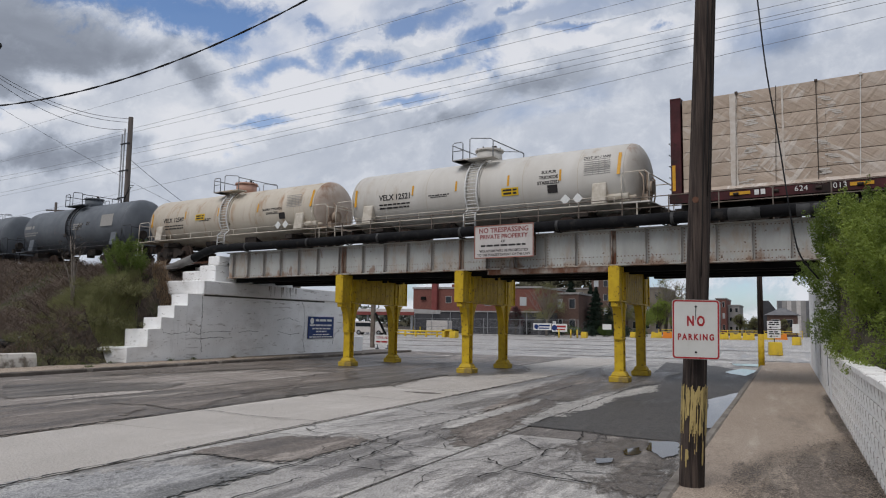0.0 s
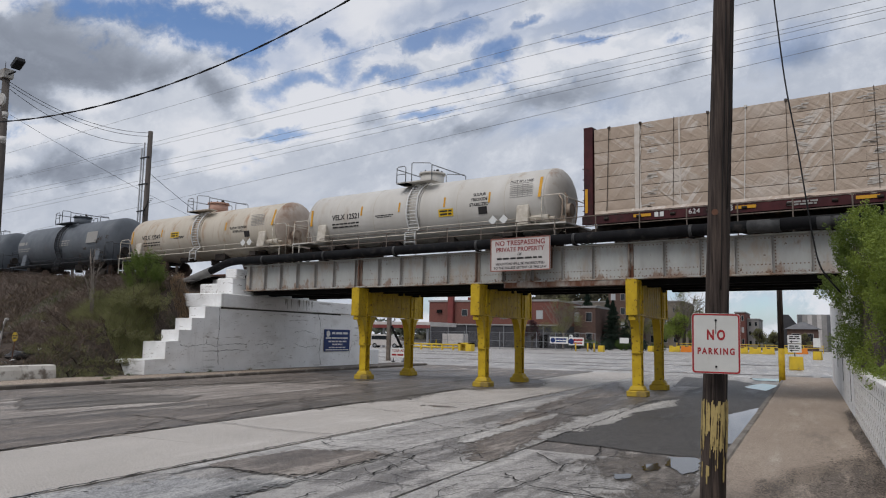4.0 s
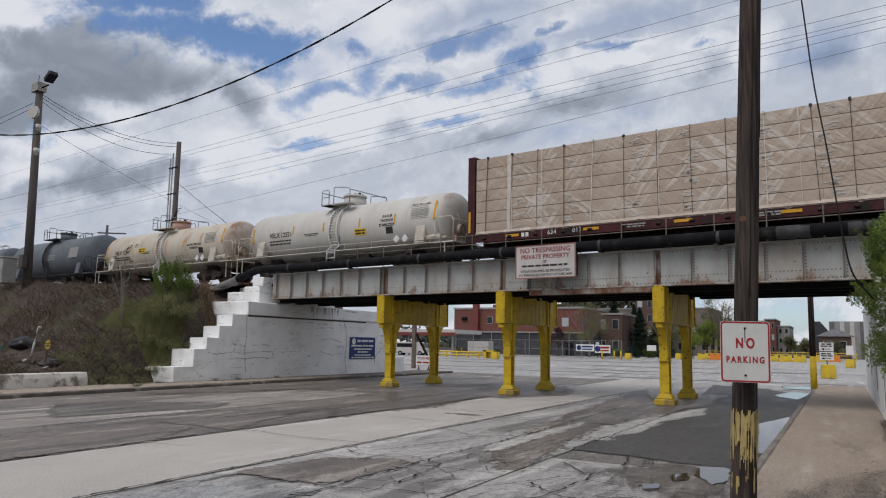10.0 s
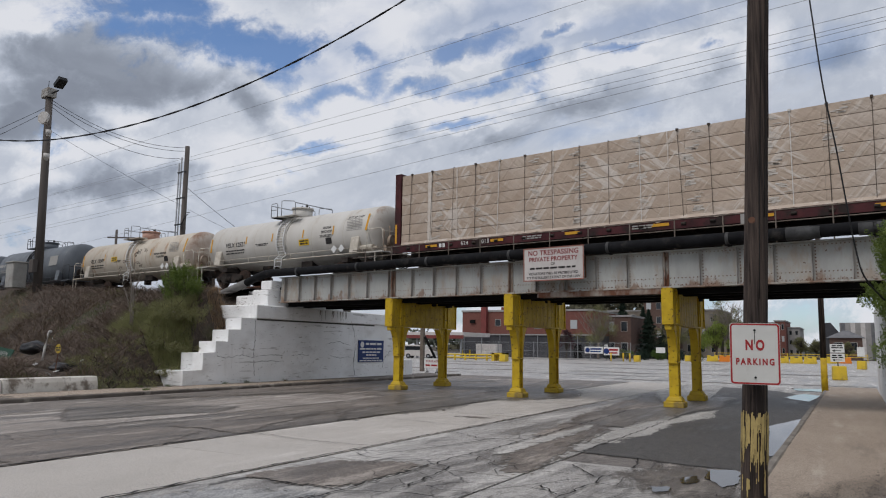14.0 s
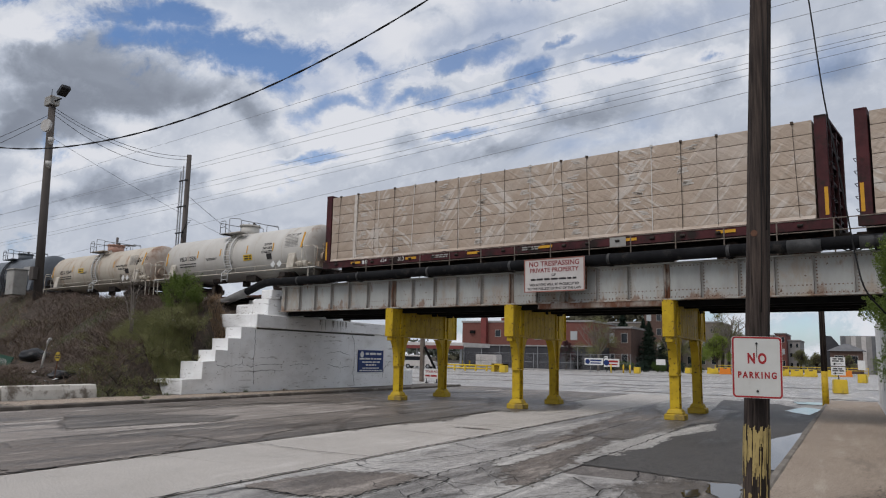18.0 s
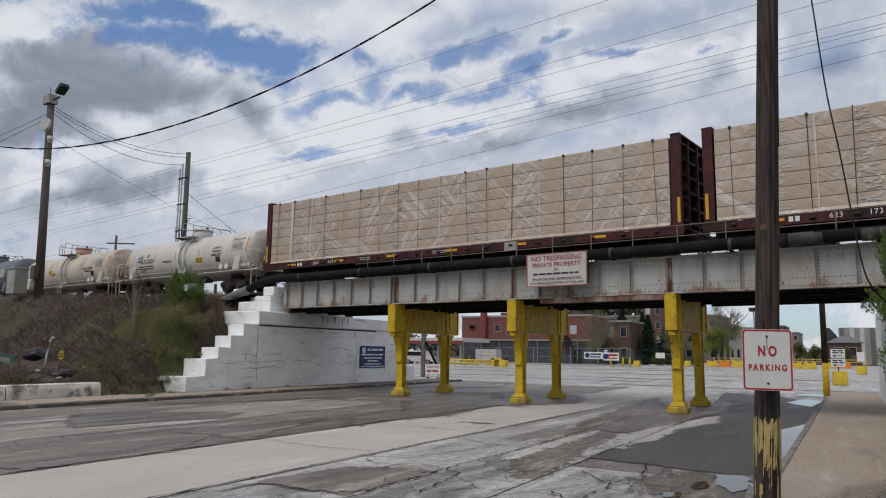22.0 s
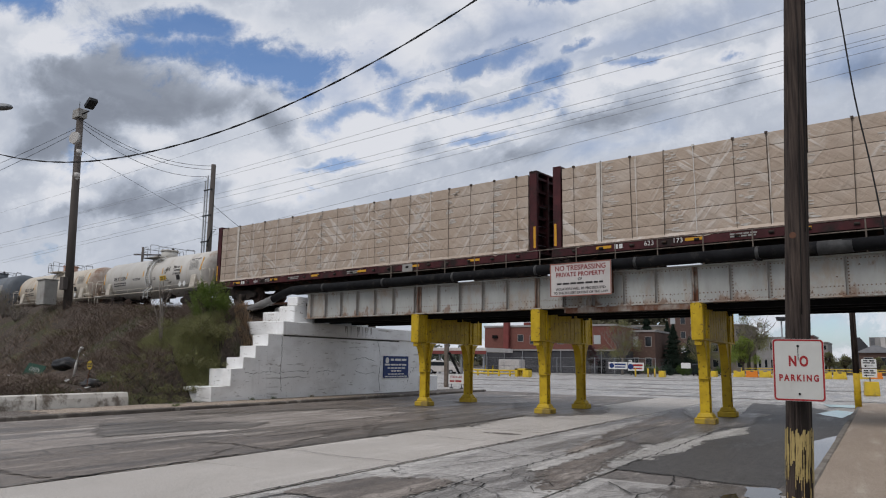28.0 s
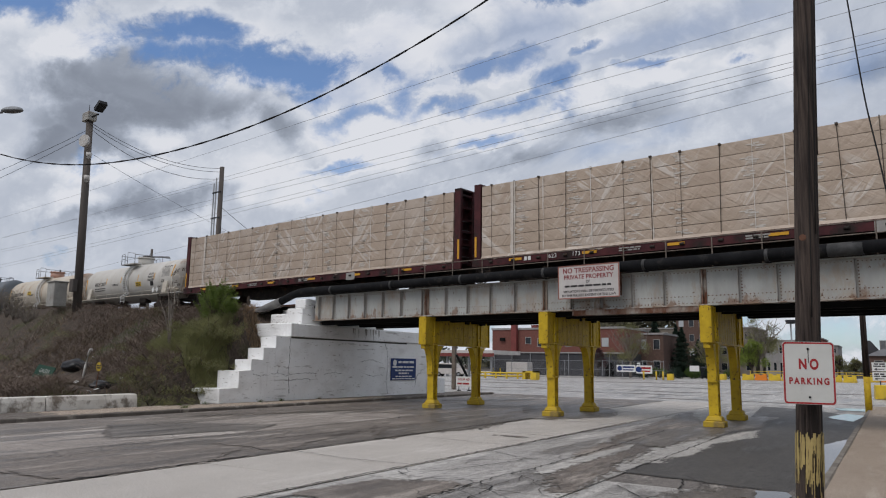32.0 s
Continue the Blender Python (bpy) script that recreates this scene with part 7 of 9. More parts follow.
def wisps(name, mat, label, x, y, rx, ry, n, lo, hi, lean, seed):
    """Long feathery blades that all lean one way."""
    rg = np.random.default_rng(seed)
    verts, faces = [], []
    for _ in range(n):
        a, q = rg.uniform(0, 2 * math.pi), math.sqrt(rg.random())
        px, py = x + rx * q * math.cos(a), y + ry * q * math.sin(a)
        z, h = ground_at(px, py), rg.uniform(lo, hi) * (1.15 - 0.6 * q)
        lx, ly = lean[0] * h + rg.normal() * h * 0.35, lean[1] * h + rg.normal() * h * 0.3
        w, k = 0.009, len(verts)
        verts += [(px - w, py, z), (px + w, py, z), (px + lx * 0.4 + w * 0.8, py + ly * 0.4, z + h * 0.7), (px + lx * 0.4 - w * 0.8, py + ly * 0.4, z + h * 0.7), (px + lx, py + ly, z + h * 0.95)]
        faces += [(k, k + 1, k + 2, k + 3), (k + 3, k + 2, k + 4)]
    me = bpy.data.meshes.new(name)
    me.from_pydata(verts, [], faces)
    me.materials.append(M[mat])
    tagged(new(name, me), label, "grass", kind="stuff")


for k, (x, y, rx, ry, n) in enumerate(((-26.6, 21.9, 1.7, 1.1, 6500), (-25.7, 21.6, 1.0, 1.0, 3500), (-27.9, 21.6, 1.2, 0.9, 2600), (-26.9, 22.9, 1.2, 0.7, 2500))):
    wisps("weed_wisps", "wisp_green", "feathery olive green weeds on the bank below the shrub", x, y, rx, ry, n, 0.35, 0.95, (-0.5, -0.15), 400 + k)
for k, (x, y, rx, ry, n) in enumerate(((-25.9, 24.5, 0.6, 0.5, 700), (-26.6, 25.2, 0.6, 0.4, 400))):
    wisps("dry_wisps", "wisp_dry", "reddish dry grass beside the top of the wing wall", x, y, rx, ry, n, 0.2, 0.5, (-0.25, 0.0), 410 + k)


p = from_bridge(-27.6, -1.8)
bm = BM(); box(bm, -0.06, -0.05, -0.3, 0.06, 0.05, 1.08)
solid("marker_post", bm, M["bark"], pose(p.x, p.y, ground_at(p.x, p.y), 0, 1.5, 12), "short weathered brown post beside the end of the pipe", "post", bevel=0.012)


def twiggy_bush(bx, by, seed, h):
    p = from_bridge(bx, by)
    z = ground_at(p.x, p.y)
    t = thing("twiggy_bush", Matrix.Translation((p.x, p.y, z)), "bare grey twiggy bush with a few buds on the bank", "shrub")
    bm = BM()
    branches(bm, (0, 0, -0.1), 0.9, h, 13, 0.022, seed, forks=7)
    branches(bm, (0.5, 0.1, -0.1), 0.8, h * 0.8, 10, 0.018, seed + 1, forks=7)
    part("stem", bm, M["bark_pale"], t)
    leaf_cloud("buds", M["leaf_olive"], t, [(0.2, 0, h * 0.6, 0.8), (-0.3, 0.1, h * 0.5, 0.7)], 260, 0.025, seed, shell=0.1)["kind"] = "stuff"


for k, (bx, by, h) in enumerate(((-54.0, -3.6, 2.9), (-51.6, -4.0, 2.0), (-48.8, -4.2, 1.4), (-57.0, -3.4, 2.6))):
    twiggy_bush(bx, by, 310 + k, h)


def sapling(x, y, seed, h):
    s = thing("bare_sapling", Matrix.Translation((x, y, ground_at(x, y))), "bare thin pale sapling on the bank", "tree")
    rnd = random.Random(seed)
    bm = BM()
    for k in range(3):
        dx, dy = rnd.uniform(-0.7, 0.7), rnd.uniform(-0.4, 0.4)
        hh = h * rnd.uniform(0.7, 1.0)
        pts = [(0.06 * k, 0, -0.15), (dx * 0.12 + 0.06 * k, dy * 0.1, hh * 0.35), (dx * 0.45, dy * 0.5, hh * 0.7), (dx, dy, hh)]
        pipe_along(bm, pts, 0.035, 6, [0.04, 0.032, 0.022, 0.008])
        for q in range(6):
            f = 0.45 + 0.09 * q
            p = Vector(pts[2]) * f / 0.7 if f < 0.7 else Vector(pts[2]).lerp(Vector(pts[3]), (f - 0.7) / 0.3)
            e = p + Vector((rnd.uniform(-0.5, 0.5), rnd.uniform(-0.3, 0.3), rnd.uniform(0.2, 0.6)))
            pipe_along(bm, [p, (p + e) / 2 + Vector((0.03, 0, 0.02)), e], 0.01, 4, [0.012, 0.008, 0.003])
    part("stem", bm, M["bark_pale"], s)
    leaf_cloud("seed_heads", M["bark"], s, [(rnd.uniform(-0.7, 0.7), rnd.uniform(-0.4, 0.4), h * rnd.uniform(0.65, 1.0), 0.09) for _ in range(14)], 340, 0.03, seed)["kind"] = "stuff"


sapling(-27.7, 21.15, 3, 3.7)
sapling(-28.3, 21.6, 4, 2.6)


def brush():
    """Dead brown stalks, twigs and grass blades all over the bank."""
    rg = np.random.default_rng(4)
    for name, mat, n, lo, hi, wd, label, lean in (("dead_brush", M["dead_brush"], 76000, 0.14, 0.55, 0.010, "dense dead brown brush and stalks on the bank", 1.7),
                                            ("dry_grass", M["dry_grass"], 18000, 0.12, 0.4, 0.009, "tan dry grass on the bank", 0.5),
                                            ("green_grass", M["grass"], 16000, 0.10, 0.30, 0.008, "green grass along the foot of the bank", 0.4)):
        verts, faces = [], []
        tries = 0
        while len(faces) < n and tries < n * 6:
            tries += 1
            x, y = -24.4 - abs(rg.normal()) * 11 - rg.random() * 3, rg.uniform(12.5, 30)
            b = to_bridge((x, y, 0))
            if b.y > -1.4 or x < -62:
                continue
            if min((x - px) ** 2 + (y - py) ** 2 for px, py in ((-32.6, 19.3), (-33.1, 19.6), (-27.9, 18.1), (-28.5, 18.3), (-27.75, 17.6), (-30.8, 19.0), (-35.4, 19.6))) < 0.9:
                continue
            z = bank_height(x, y) - 0.03
            pat = noise.noise((x * 0.25, y * 0.25, {"dead_brush": 0, "dry_grass": 7, "green_grass": 3}[name]))
            if name == "green_grass" and not (z < 0.75 and pat > -0.25 or pat > 0.32):
                continue
            if name == "dry_grass" and pat < -0.05:
                continue
            if name == "dead_brush" and (pat < -0.3 or z < 0.35):
                continue
            h = rg.uniform(lo, hi)
            a = rg.uniform(0, 2 * math.pi)
            dx, dy = math.cos(a) * wd, math.sin(a) * wd
            lx, ly = rg.normal() * h * lean, rg.normal() * h * lean
            k = len(verts)
            verts += [(x - dx, y - dy, z), (x + dx, y + dy, z), (x + lx * 0.45 + dx * 0.7, y + ly * 0.45 + dy * 0.7, z + h * 0.6), (x + lx * 0.45 - dx * 0.7, y + ly * 0.45 - dy * 0.7, z + h * 0.6), (x + lx, y + ly, z + h * 0.9)]
            faces += [(k, k + 1, k + 2, k + 3), (k + 3, k + 2, k + 4)]
        me = bpy.data.meshes.new(name)
        me.from_pydata(verts, [], faces)
        me.materials.append(mat)
        tagged(new(name, me), label, "brush" if name == "dead_brush" else "grass", kind="stuff")


brush()


def tuft(x, y, z, seed, mat="grass", n=60, h=0.16, r=0.12):
    rg = random.Random(seed)
    verts, faces = [], []
    for _ in range(n):
        a, q = rg.uniform(0, 6.28), rg.random() * r
        px, py = x + q * math.cos(a), y + q * math.sin(a)
        hh, k = h * rg.uniform(0.4, 1), len(verts)
        verts += [(px - 0.005, py, z), (px + 0.005, py, z), (px + rg.uniform(-0.1, 0.1), py + rg.uniform(-0.1, 0.1), z + hh)]
        faces += [(k, k + 1, k + 2)]
    me = bpy.data.meshes.new("grass_tuft")
    me.from_pydata(verts, [], faces)
    me.materials.append(M[mat])
    tagged(new("grass_tuft", me), "small tuft of weeds in a crack", "grass", kind="stuff")


for k, (x, y, z) in enumerate(((-23.6, 22.9, 0.1), (-23.6, 24.2, 0.1), (-23.5, 26.6, 0.1), (-22.4, 17.9, 0.1), (-22.6, 18.2, 0.1), (-23.9, 18.9, 0.1), (-23.8, 20.1, 0.1))):
    tuft(x, y, z, k, "grass" if k != 2 else "dry_grass", 60, 0.15, 0.13)

# wet leaf litter and grit, thick in one hollow of the pavement and along the wall's foot
def leaf_litter():
    rg = np.random.default_rng(12)
    verts, faces = [], []
    while len(faces) < 7000:
        if rg.random() < 0.62:
            y = rg.normal(10.0, 1.5)
            x = rg.normal(0.42 + 0.05 * (y - 10), 0.30)
            if noise.noise((x * 1.3, y * 0.8, 4.0)) < rg.uniform(-0.35, 0.25):
                continue
        else:
            y = rg.uniform(6, 22)
            x = 0.85 - abs(rg.normal(0, 0.10))
        if x > 0.85 or x < -1.15:
            continue
        s, a = rg.uniform(0.003, 0.009) * (2.0 if rg.random() < 0.15 else 1), rg.uniform(0, 6.28)
        k, z = len(verts), 0.1225 + rg.random() * 0.004
        for q in range(4):
            t = a + q * 1.57 + rg.uniform(-0.4, 0.4)
            r = s * (1.7 if q % 2 else 0.8)
            verts.append((x + r * math.cos(t), y + r * math.sin(t) * 1.3, z + rg.random() * 0.004))
        faces.append((k, k + 1, k + 2, k + 3))
    me = bpy.data.meshes.new("leaf_litter")
    me.from_pydata(verts, [], faces)
    me.materials.append(M["litter"])
    tagged(new("leaf_litter", me), "dark wet leaf litter and grit on the pavement", "litter", kind="stuff")


leaf_litter()


# ---------------------------------------------------------------- things on the bank
def barrier(y0, y1):
    b = thing("concrete_barrier", W0, "low flaking whitewashed concrete barrier along the verge", "barrier")
    bm = BM()
    prism(bm, [(-24.85, -0.05), (-24.25, -0.05), (-24.30, 0.40), (-24.36, 0.57), (-24.76, 0.57), (-24.80, 0.40)], y0, y1)
    part("body", bm, M["barrier_white"], b, bevel=0.03)


barrier(13.9, 17.35)
barrier(10.4, 13.86)
barrier(6.9, 10.36)


def rubbish_bag(x, y, seed, s):
    z = ground_at(x, y)
    bm = BM()
    bmesh.ops.create_icosphere(bm, subdivisions=3, radius=1.0)
    for v in bm.verts:
        k = 1 + 0.28 * noise.noise(v.co * 1.6 + Vector((seed, 0, 0))) + 0.10 * noise.noise(v.co * 5 + Vector((seed, 3, 0)))
        v.co = Vector((v.co.x * s * 1.5 * k, v.co.y * s * k, (v.co.z * 0.6 + 0.5) * s * k))
    for f in bm.faces:
        f.smooth = True
    o = solid("rubbish_bag", bm, M["bag"], pose(x, y, z - 0.02, 0, 0, seed * 40), "shiny black rubbish bag dumped on the bank", "rubbish bag", "dumped rubbish bags")
    return o


rubbish_bag(-32.6, 20.0, 1, 0.50)
rubbish_bag(-27.9, 18.35, 2, 0.38)
rubbish_bag(-28.7, 18.7, 4, 0.27)
p = thing("vent_pipe", Matrix.Translation((-30.8, 19.25, ground_at(-30.8, 19.25))), "pale plastic vent pipe with bent top leaning on the bank", "vent pipe")
bm = BM(); pipe_along(bm, [(-0.1, 0, -0.2), (0.05, 0, 0.6), (0.22, 0, 1.15), (0.30, 0, 1.28), (0.42, 0, 1.28)], 0.055, 10); part("pipe", bm, M["pale_plastic"], p)
s = thing("caution_sign", Matrix.Translation((-27.5, 17.75, ground_at(-27.75, 17.75))), "small round yellow warning sign on a leaning post", "sign")
bm = BM(); tube(bm, (-0.1, 0, -0.2), (0.06, 0, 0.85), 0.022, seg=6); part("post", bm, M["rust"], s)
bm = BM(); tube(bm, (0.07, -0.035, 0.92), (0.07, -0.02, 0.92), 0.18, seg=20); part("disc", bm, M["yellow_worn"], s)
bars("text_bars", word_bars(-0.14, 0.14, 0.02, 0.07, 1) + word_bars(-0.12, 0.12, -0.07, -0.02, 2), M["sign_text"], s, pose(0.07, -0.038, 0.92) @ FRONT)
g = thing("green_sign", pose(-35.4, 20.05, ground_at(-35.4, 20.05) + 0.20, -25, 6, 0), "fallen green board with pale lettering lying on the bank", "sign")
bm = BM(); box(bm, -0.75, 0, -0.34, 0.75, 0.03, 0.34); part("board", bm, M["sign_green"], g)
letters("word", "GREEN", 0.28, M["print_grey"], g, pose(0, -0.004, 0.06) @ FRONT)
c = thing("trackside_cabinet", BR @ pose(-45.9, -3.6, 5.5), "pale weathered trackside equipment cabinet", "cabinet")
bm = BM(); box(bm, -0.55, -0.4, -0.4, 0.55, 0.4, 1.15); part("body", bm, M["cabinet"], c, bevel=0.02)
bm = BM(); box(bm, -0.60, -0.47, 1.15, 0.60, 0.47, 1.24); part("lid", bm, M["cabinet"], c, bevel=0.02)
bm = BM(); box(bm, -0.48, -0.415, -0.2, 0.48, -0.40, 1.05); part("door", bm, M["cabinet"], c)
bm = BM()
rg = random.Random(5)
for k in range(14):
    x, y = rg.uniform(-40, -26), rg.uniform(17, 23)
    box(bm, -0.10, -0.06, 0, 0.10, 0.06, 0.015, pose(x, y, ground_at(x, y) + 0.12, rg.uniform(-30, 30), rg.uniform(-30, 30), rg.uniform(0, 180)))
solid("litter", bm, M["sign_white"], W0, "scraps of white paper litter on the bank", "litter", kind="stuff")


# ---------------------------------------------------------------- poles
def near_pole():
    p = thing("utility_pole", Matrix.Translation((-1.018, 8.5, 0.0)), "dark cracked wooden utility pole with peeling yellow paint", "utility pole")
    bm = BM()
    n, seg = 60, 28
    rings = []
    for i in range(n + 1):
        z = -0.2 + 10.2 * i / n
        r = 0.134 - 0.004 * z
        cx, cy = 0.043 * z, 0.03 * z
        rings.append([bm.verts.new((cx + (r + 0.006 * noise.noise((math.cos(2 * math.pi * k / seg) * 6, math.sin(2 * math.pi * k / seg) * 6, z * 0.35))) * math.cos(2 * math.pi * k / seg),
                                    cy + (r + 0.006 * noise.noise((math.cos(2 * math.pi * k / seg) * 6, math.sin(2 * math.pi * k / seg) * 6, z * 0.35))) * math.sin(2 * math.pi * k / seg), z)) for k in range(seg)])
    for a, b in zip(rings, rings[1:]):
        for k in range(seg):
            bm.faces.new((a[k], a[(k + 1) % seg], b[(k + 1) % seg], b[k])).smooth = True
    bm.faces.new(rings[-1])
    part("shaft", bm, M["pole_wood"], p)
    # paint flakes left on the lower shaft
    rnd = random.Random(9)
    bm = BM()
    for _ in range(135):
        a = rnd.uniform(-math.pi, 0.3) if rnd.random() < 0.8 else rnd.uniform(0, 6.28)
        top = 1.22 - abs(rnd.gauss(0, 0.05))
        z1 = top if rnd.random() < 0.45 else rnd.uniform(0.5, top)
        ln = min(rnd.uniform(0.05, 0.5) if z1 > 0.9 else rnd.uniform(0.03, 0.2), z1 - 0.3)
        wd = rnd.uniform(0.008, 0.034)
        m = 5
        rows = []
        for q in range(m + 1):
            z = z1 - ln * q / m
            ww = wd * rnd.uniform(0.4, 1.0)
            r = 0.134 - 0.004 * z + 0.0085
            rows.append([bm.verts.new((0.043 * z + r * math.cos(a + ww * s * 6), 0.03 * z + r * math.sin(a + ww * s * 6), z)) for s in (-0.5, 0, 0.5)])
        for ra, rb in zip(rows, rows[1:]):
            for q in range(2):
                bm.faces.new((ra[q], ra[q + 1], rb[q + 1], rb[q]))
    part("flaking_paint", bm, M["old_yellow"], p, "peeling pale yellow paint flakes")["kind"] = "stuff"
    bm = BM()
    for k in range(3):
        a = -1.2 + 0.5 * k
        pts = [(0.043 * z + (0.138 - 0.004 * z) * math.cos(a + 0.03 * math.sin(z * 3 + k)), 0.03 * z + (0.138 - 0.004 * z) * math.sin(a + 0.03 * math.sin(z * 3 + k)), z) for z in [2.4 + 0.4 * i + 0.9 * k for i in range(9)]]
        pipe_along(bm, pts, 0.006, 4)
    part("drying_cracks", bm, M["joint"], p, "dark drying cracks")
    bm = BM(); tube(bm, (0.12, -0.10, 3.25), (0.12, -0.13, 3.25), 0.035, seg=10); part("bolt", bm, M["rust"], p)


near_pole()


def no_parking():
    s = thing("no_parking_sign", pose(-0.91, 8.25, 1.815, 2, 0.6, 14), "white no parking sign with red border and red letters", "sign")
    W2, H2, R = 0.244, 0.318, 0.035

    def rounded(w, h, r):
        out = []
        for cx, cz, a0 in ((w - r, h - r, 0), (-w + r, h - r, 90), (-w + r, -h + r, 180), (w - r, -h + r, 270)):
            for k in range(5):
                a = radians(a0 + k * 22.5)
                out.append((cx + r * math.cos(a), cz + r * math.sin(a)))
        return out
    bm = BM(); prism(bm, rounded(W2, H2, R), -0.003, 0.0); part("panel", bm, M["sign_clean"], s)
    bm = BM()
    a, b = rounded(W2 - 0.004, H2 - 0.004, R), rounded(W2 - 0.021, H2 - 0.021, R - 0.013)
    va = [bm.verts.new((x, -0.0045, z)) for x, z in a]
    vb = [bm.verts.new((x, -0.0045, z)) for x, z in b]
    for k in range(len(a)):
        bm.faces.new((va[k], va[(k + 1) % len(a)], vb[(k + 1) % len(a)], vb[k]))
    part("border", bm, M["sign_red"], s, "red border line")
    f = lambda x, z: pose(x, -0.004, z) @ FRONT
    letters("word", "NO", 0.144, M["sign_red"], s, f(0.0, 0.085) @ Matrix.Diagonal((0.70, 1, 1, 1)), 1.5, 0.006)
    letters("word", "PARKING", 0.090, M["sign_red"], s, f(0.0, -0.085) @ Matrix.Diagonal((0.765, 1, 1, 1)), 1.42, 0.0035)
    for z in (0.245, -0.245):
        bm = BM(); tube(bm, (0, -0.012, z), (0, 0.0, z), 0.012, seg=10); part("bolt", bm, M["black"], s)
    bm = BM(); box(bm, -0.004, -0.0052, 0.10, 0.004, -0.0042, 0.245); part("rust_streak", bm, M["stain"], s)
    bm = BM(); box(bm, -0.02, 0.0, -0.3, 0.02, 0.05, 0.3); part("batten", bm, M["pole_wood"], s)


no_parking()

p = thing("utility_pole", Matrix.Translation((-1.20, 37.0, 0)), "upright wooden pole with a yellow painted foot", "utility pole")
bm = BM(); tube(bm, (0.0, 0, 1.55), (0.03, 0, 9.0), 0.135, 0.10, 14); part("shaft", bm, M["pole_wood"], p)
bm = BM(); tube(bm, (-0.01, 0, -0.1), (0.0, 0, 1.56), 0.142, 0.139, 14); part("painted_foot", bm, M["yellow"], p, "yellow painted foot")

lp = thing("floodlight_pole", BR @ pose(-44.15, -3.0, 5.0), "tall wooden pole with floodlight, dish and dome cameras", "utility pole")
bm = BM(); tube(bm, (0, 0, -0.5), (-0.72, 0, 12.7), 0.27, 0.21, 14); part("shaft", bm, M["pole_grey"], lp)
bm = BM(); box(bm, -1.25, -0.3, 12.5, -0.35, 0.3, 13.1); part("junction_box", bm, M["cabinet"], lp, bevel=0.03)
bm = BM(); box(bm, -0.40, -0.28, -0.15, 0.40, 0.28, 0.15, pose(0.72, 0, 13.22, 0, -30, 0)); box(bm, -0.4, -0.05, 12.7, 0.5, 0.05, 12.8); part("floodlight", bm, M["black"], lp, bevel=0.03)
bm = BM(); tube(bm, (-0.05, -0.45, 10.9), (0.0, -0.60, 10.9), 0.42, 0.40, 20); tube(bm, (-0.5, 0, 10.9), (-0.05, -0.45, 10.9), 0.05, seg=6); part("dish", bm, M["pale_plastic"], lp, "pale round antenna dish")
for zz in (10.1, 8.55):
    bm = BM(); tube(bm, (-0.55, 0, zz), (0.1, -0.2, zz), 0.045, seg=6); tube(bm, (0.1, -0.2, zz + 0.05), (0.1, -0.2, zz - 0.28), 0.19, 0.16, 14); tube(bm, (0.1, -0.2, zz - 0.28), (0.1, -0.2, zz - 0.40), 0.14, 0.05, 14); part("dome_camera", bm, M["pale_plastic"], lp)
bm = BM(); tube(bm, (-0.95, 0, 13.1), (-0.95, 0, 13.7), 0.02, seg=5); part("antenna", bm, M["rail_dark"], lp)
bm = BM(); box(bm, -0.15, -0.55, 1.0, 0.35, -0.26, 1.8); part("meter_box", bm, M["pole_grey"], lp)

mp = thing("cable_mast", BR @ pose(-44.4, 7.0, 0), "wooden mast with steel cable risers behind the track", "utility pole")
bm = BM(); tube(bm, (0, 0, 0), (-0.1, 0, 16.5), 0.24, 0.17, 14); part("shaft", bm, M["pole_grey"], mp)
for k, dx in enumerate((-0.50, -0.80)):
    bm = BM(); tube(bm, (dx, -0.1, 0), (dx - 0.1, -0.1, 15.7 - 0.4 * k), 0.055, seg=8); part("riser", bm, M["rail_grey"], mp)
for zz in (8.5, 10.5, 12.5, 14.5):
    bm = BM(); box(bm, -0.95, -0.2, zz, 0.1, -0.1, zz + 0.08); part("riser_bracket", bm, M["rail_dark"], mp)
bm = BM()
for k in range(7):
    pipe_along(bm, [(-0.1, -0.2, 10.2), (0.25 + 0.1 * k, -0.4, 10.2 + 0.18 * k), (0.55 + 0.16 * k, -0.5, 10.6 + 0.1 * k)], 0.025, 5)
part("cable_tails", bm, M["black"], mp)

cp = thing("crossarm_pole", BR @ pose(-92, 27, 0), "distant wooden pole with a crossarm", "utility pole")
bm = BM(); tube(bm, (0, 0, 0), (0, 0, 17.0), 0.22, 0.16, 10); part("shaft", bm, M["pole_grey"], cp)
for zz in (15.9,):
    bm = BM(); box(bm, -2.3, -0.08, zz - 0.09, 2.3, 0.08, zz + 0.09, pose(0, 0, 0, 0, 3, 20)); part("crossarm", bm, M["pole_grey"], cp)

sl = thing("street_lamp", Matrix.Translation((-33.5, 11.8, 0)), "grey cobra-head street lamp", "street lamp")
bm = BM(); pipe_along(bm, [(0, 0, 0), (0.05, 0, 5), (0.1, 0, 10.2), (0.6, 0.25, 11.0), (2.2, 0.95, 11.15), (4.5, 1.95, 11.25)], 0.08, 8, [0.12, 0.1, 0.08, 0.06, 0.05, 0.045]); part("pole", bm, M["rail_grey"], sl)
bm = BM()
bmesh.ops.create_uvsphere(bm, u_segments=16, v_segments=8, radius=1.0)
for v in bm.verts:
    v.co = Vector((v.co.x * 0.48, v.co.y * 0.2, v.co.z * (0.16 if v.co.z > 0 else 0.10)))
o = part("lamp_head", bm, M["rail_grey"], sl); o.matrix_basis = pose(4.9, 2.1, 11.30, 0, 0, 23)


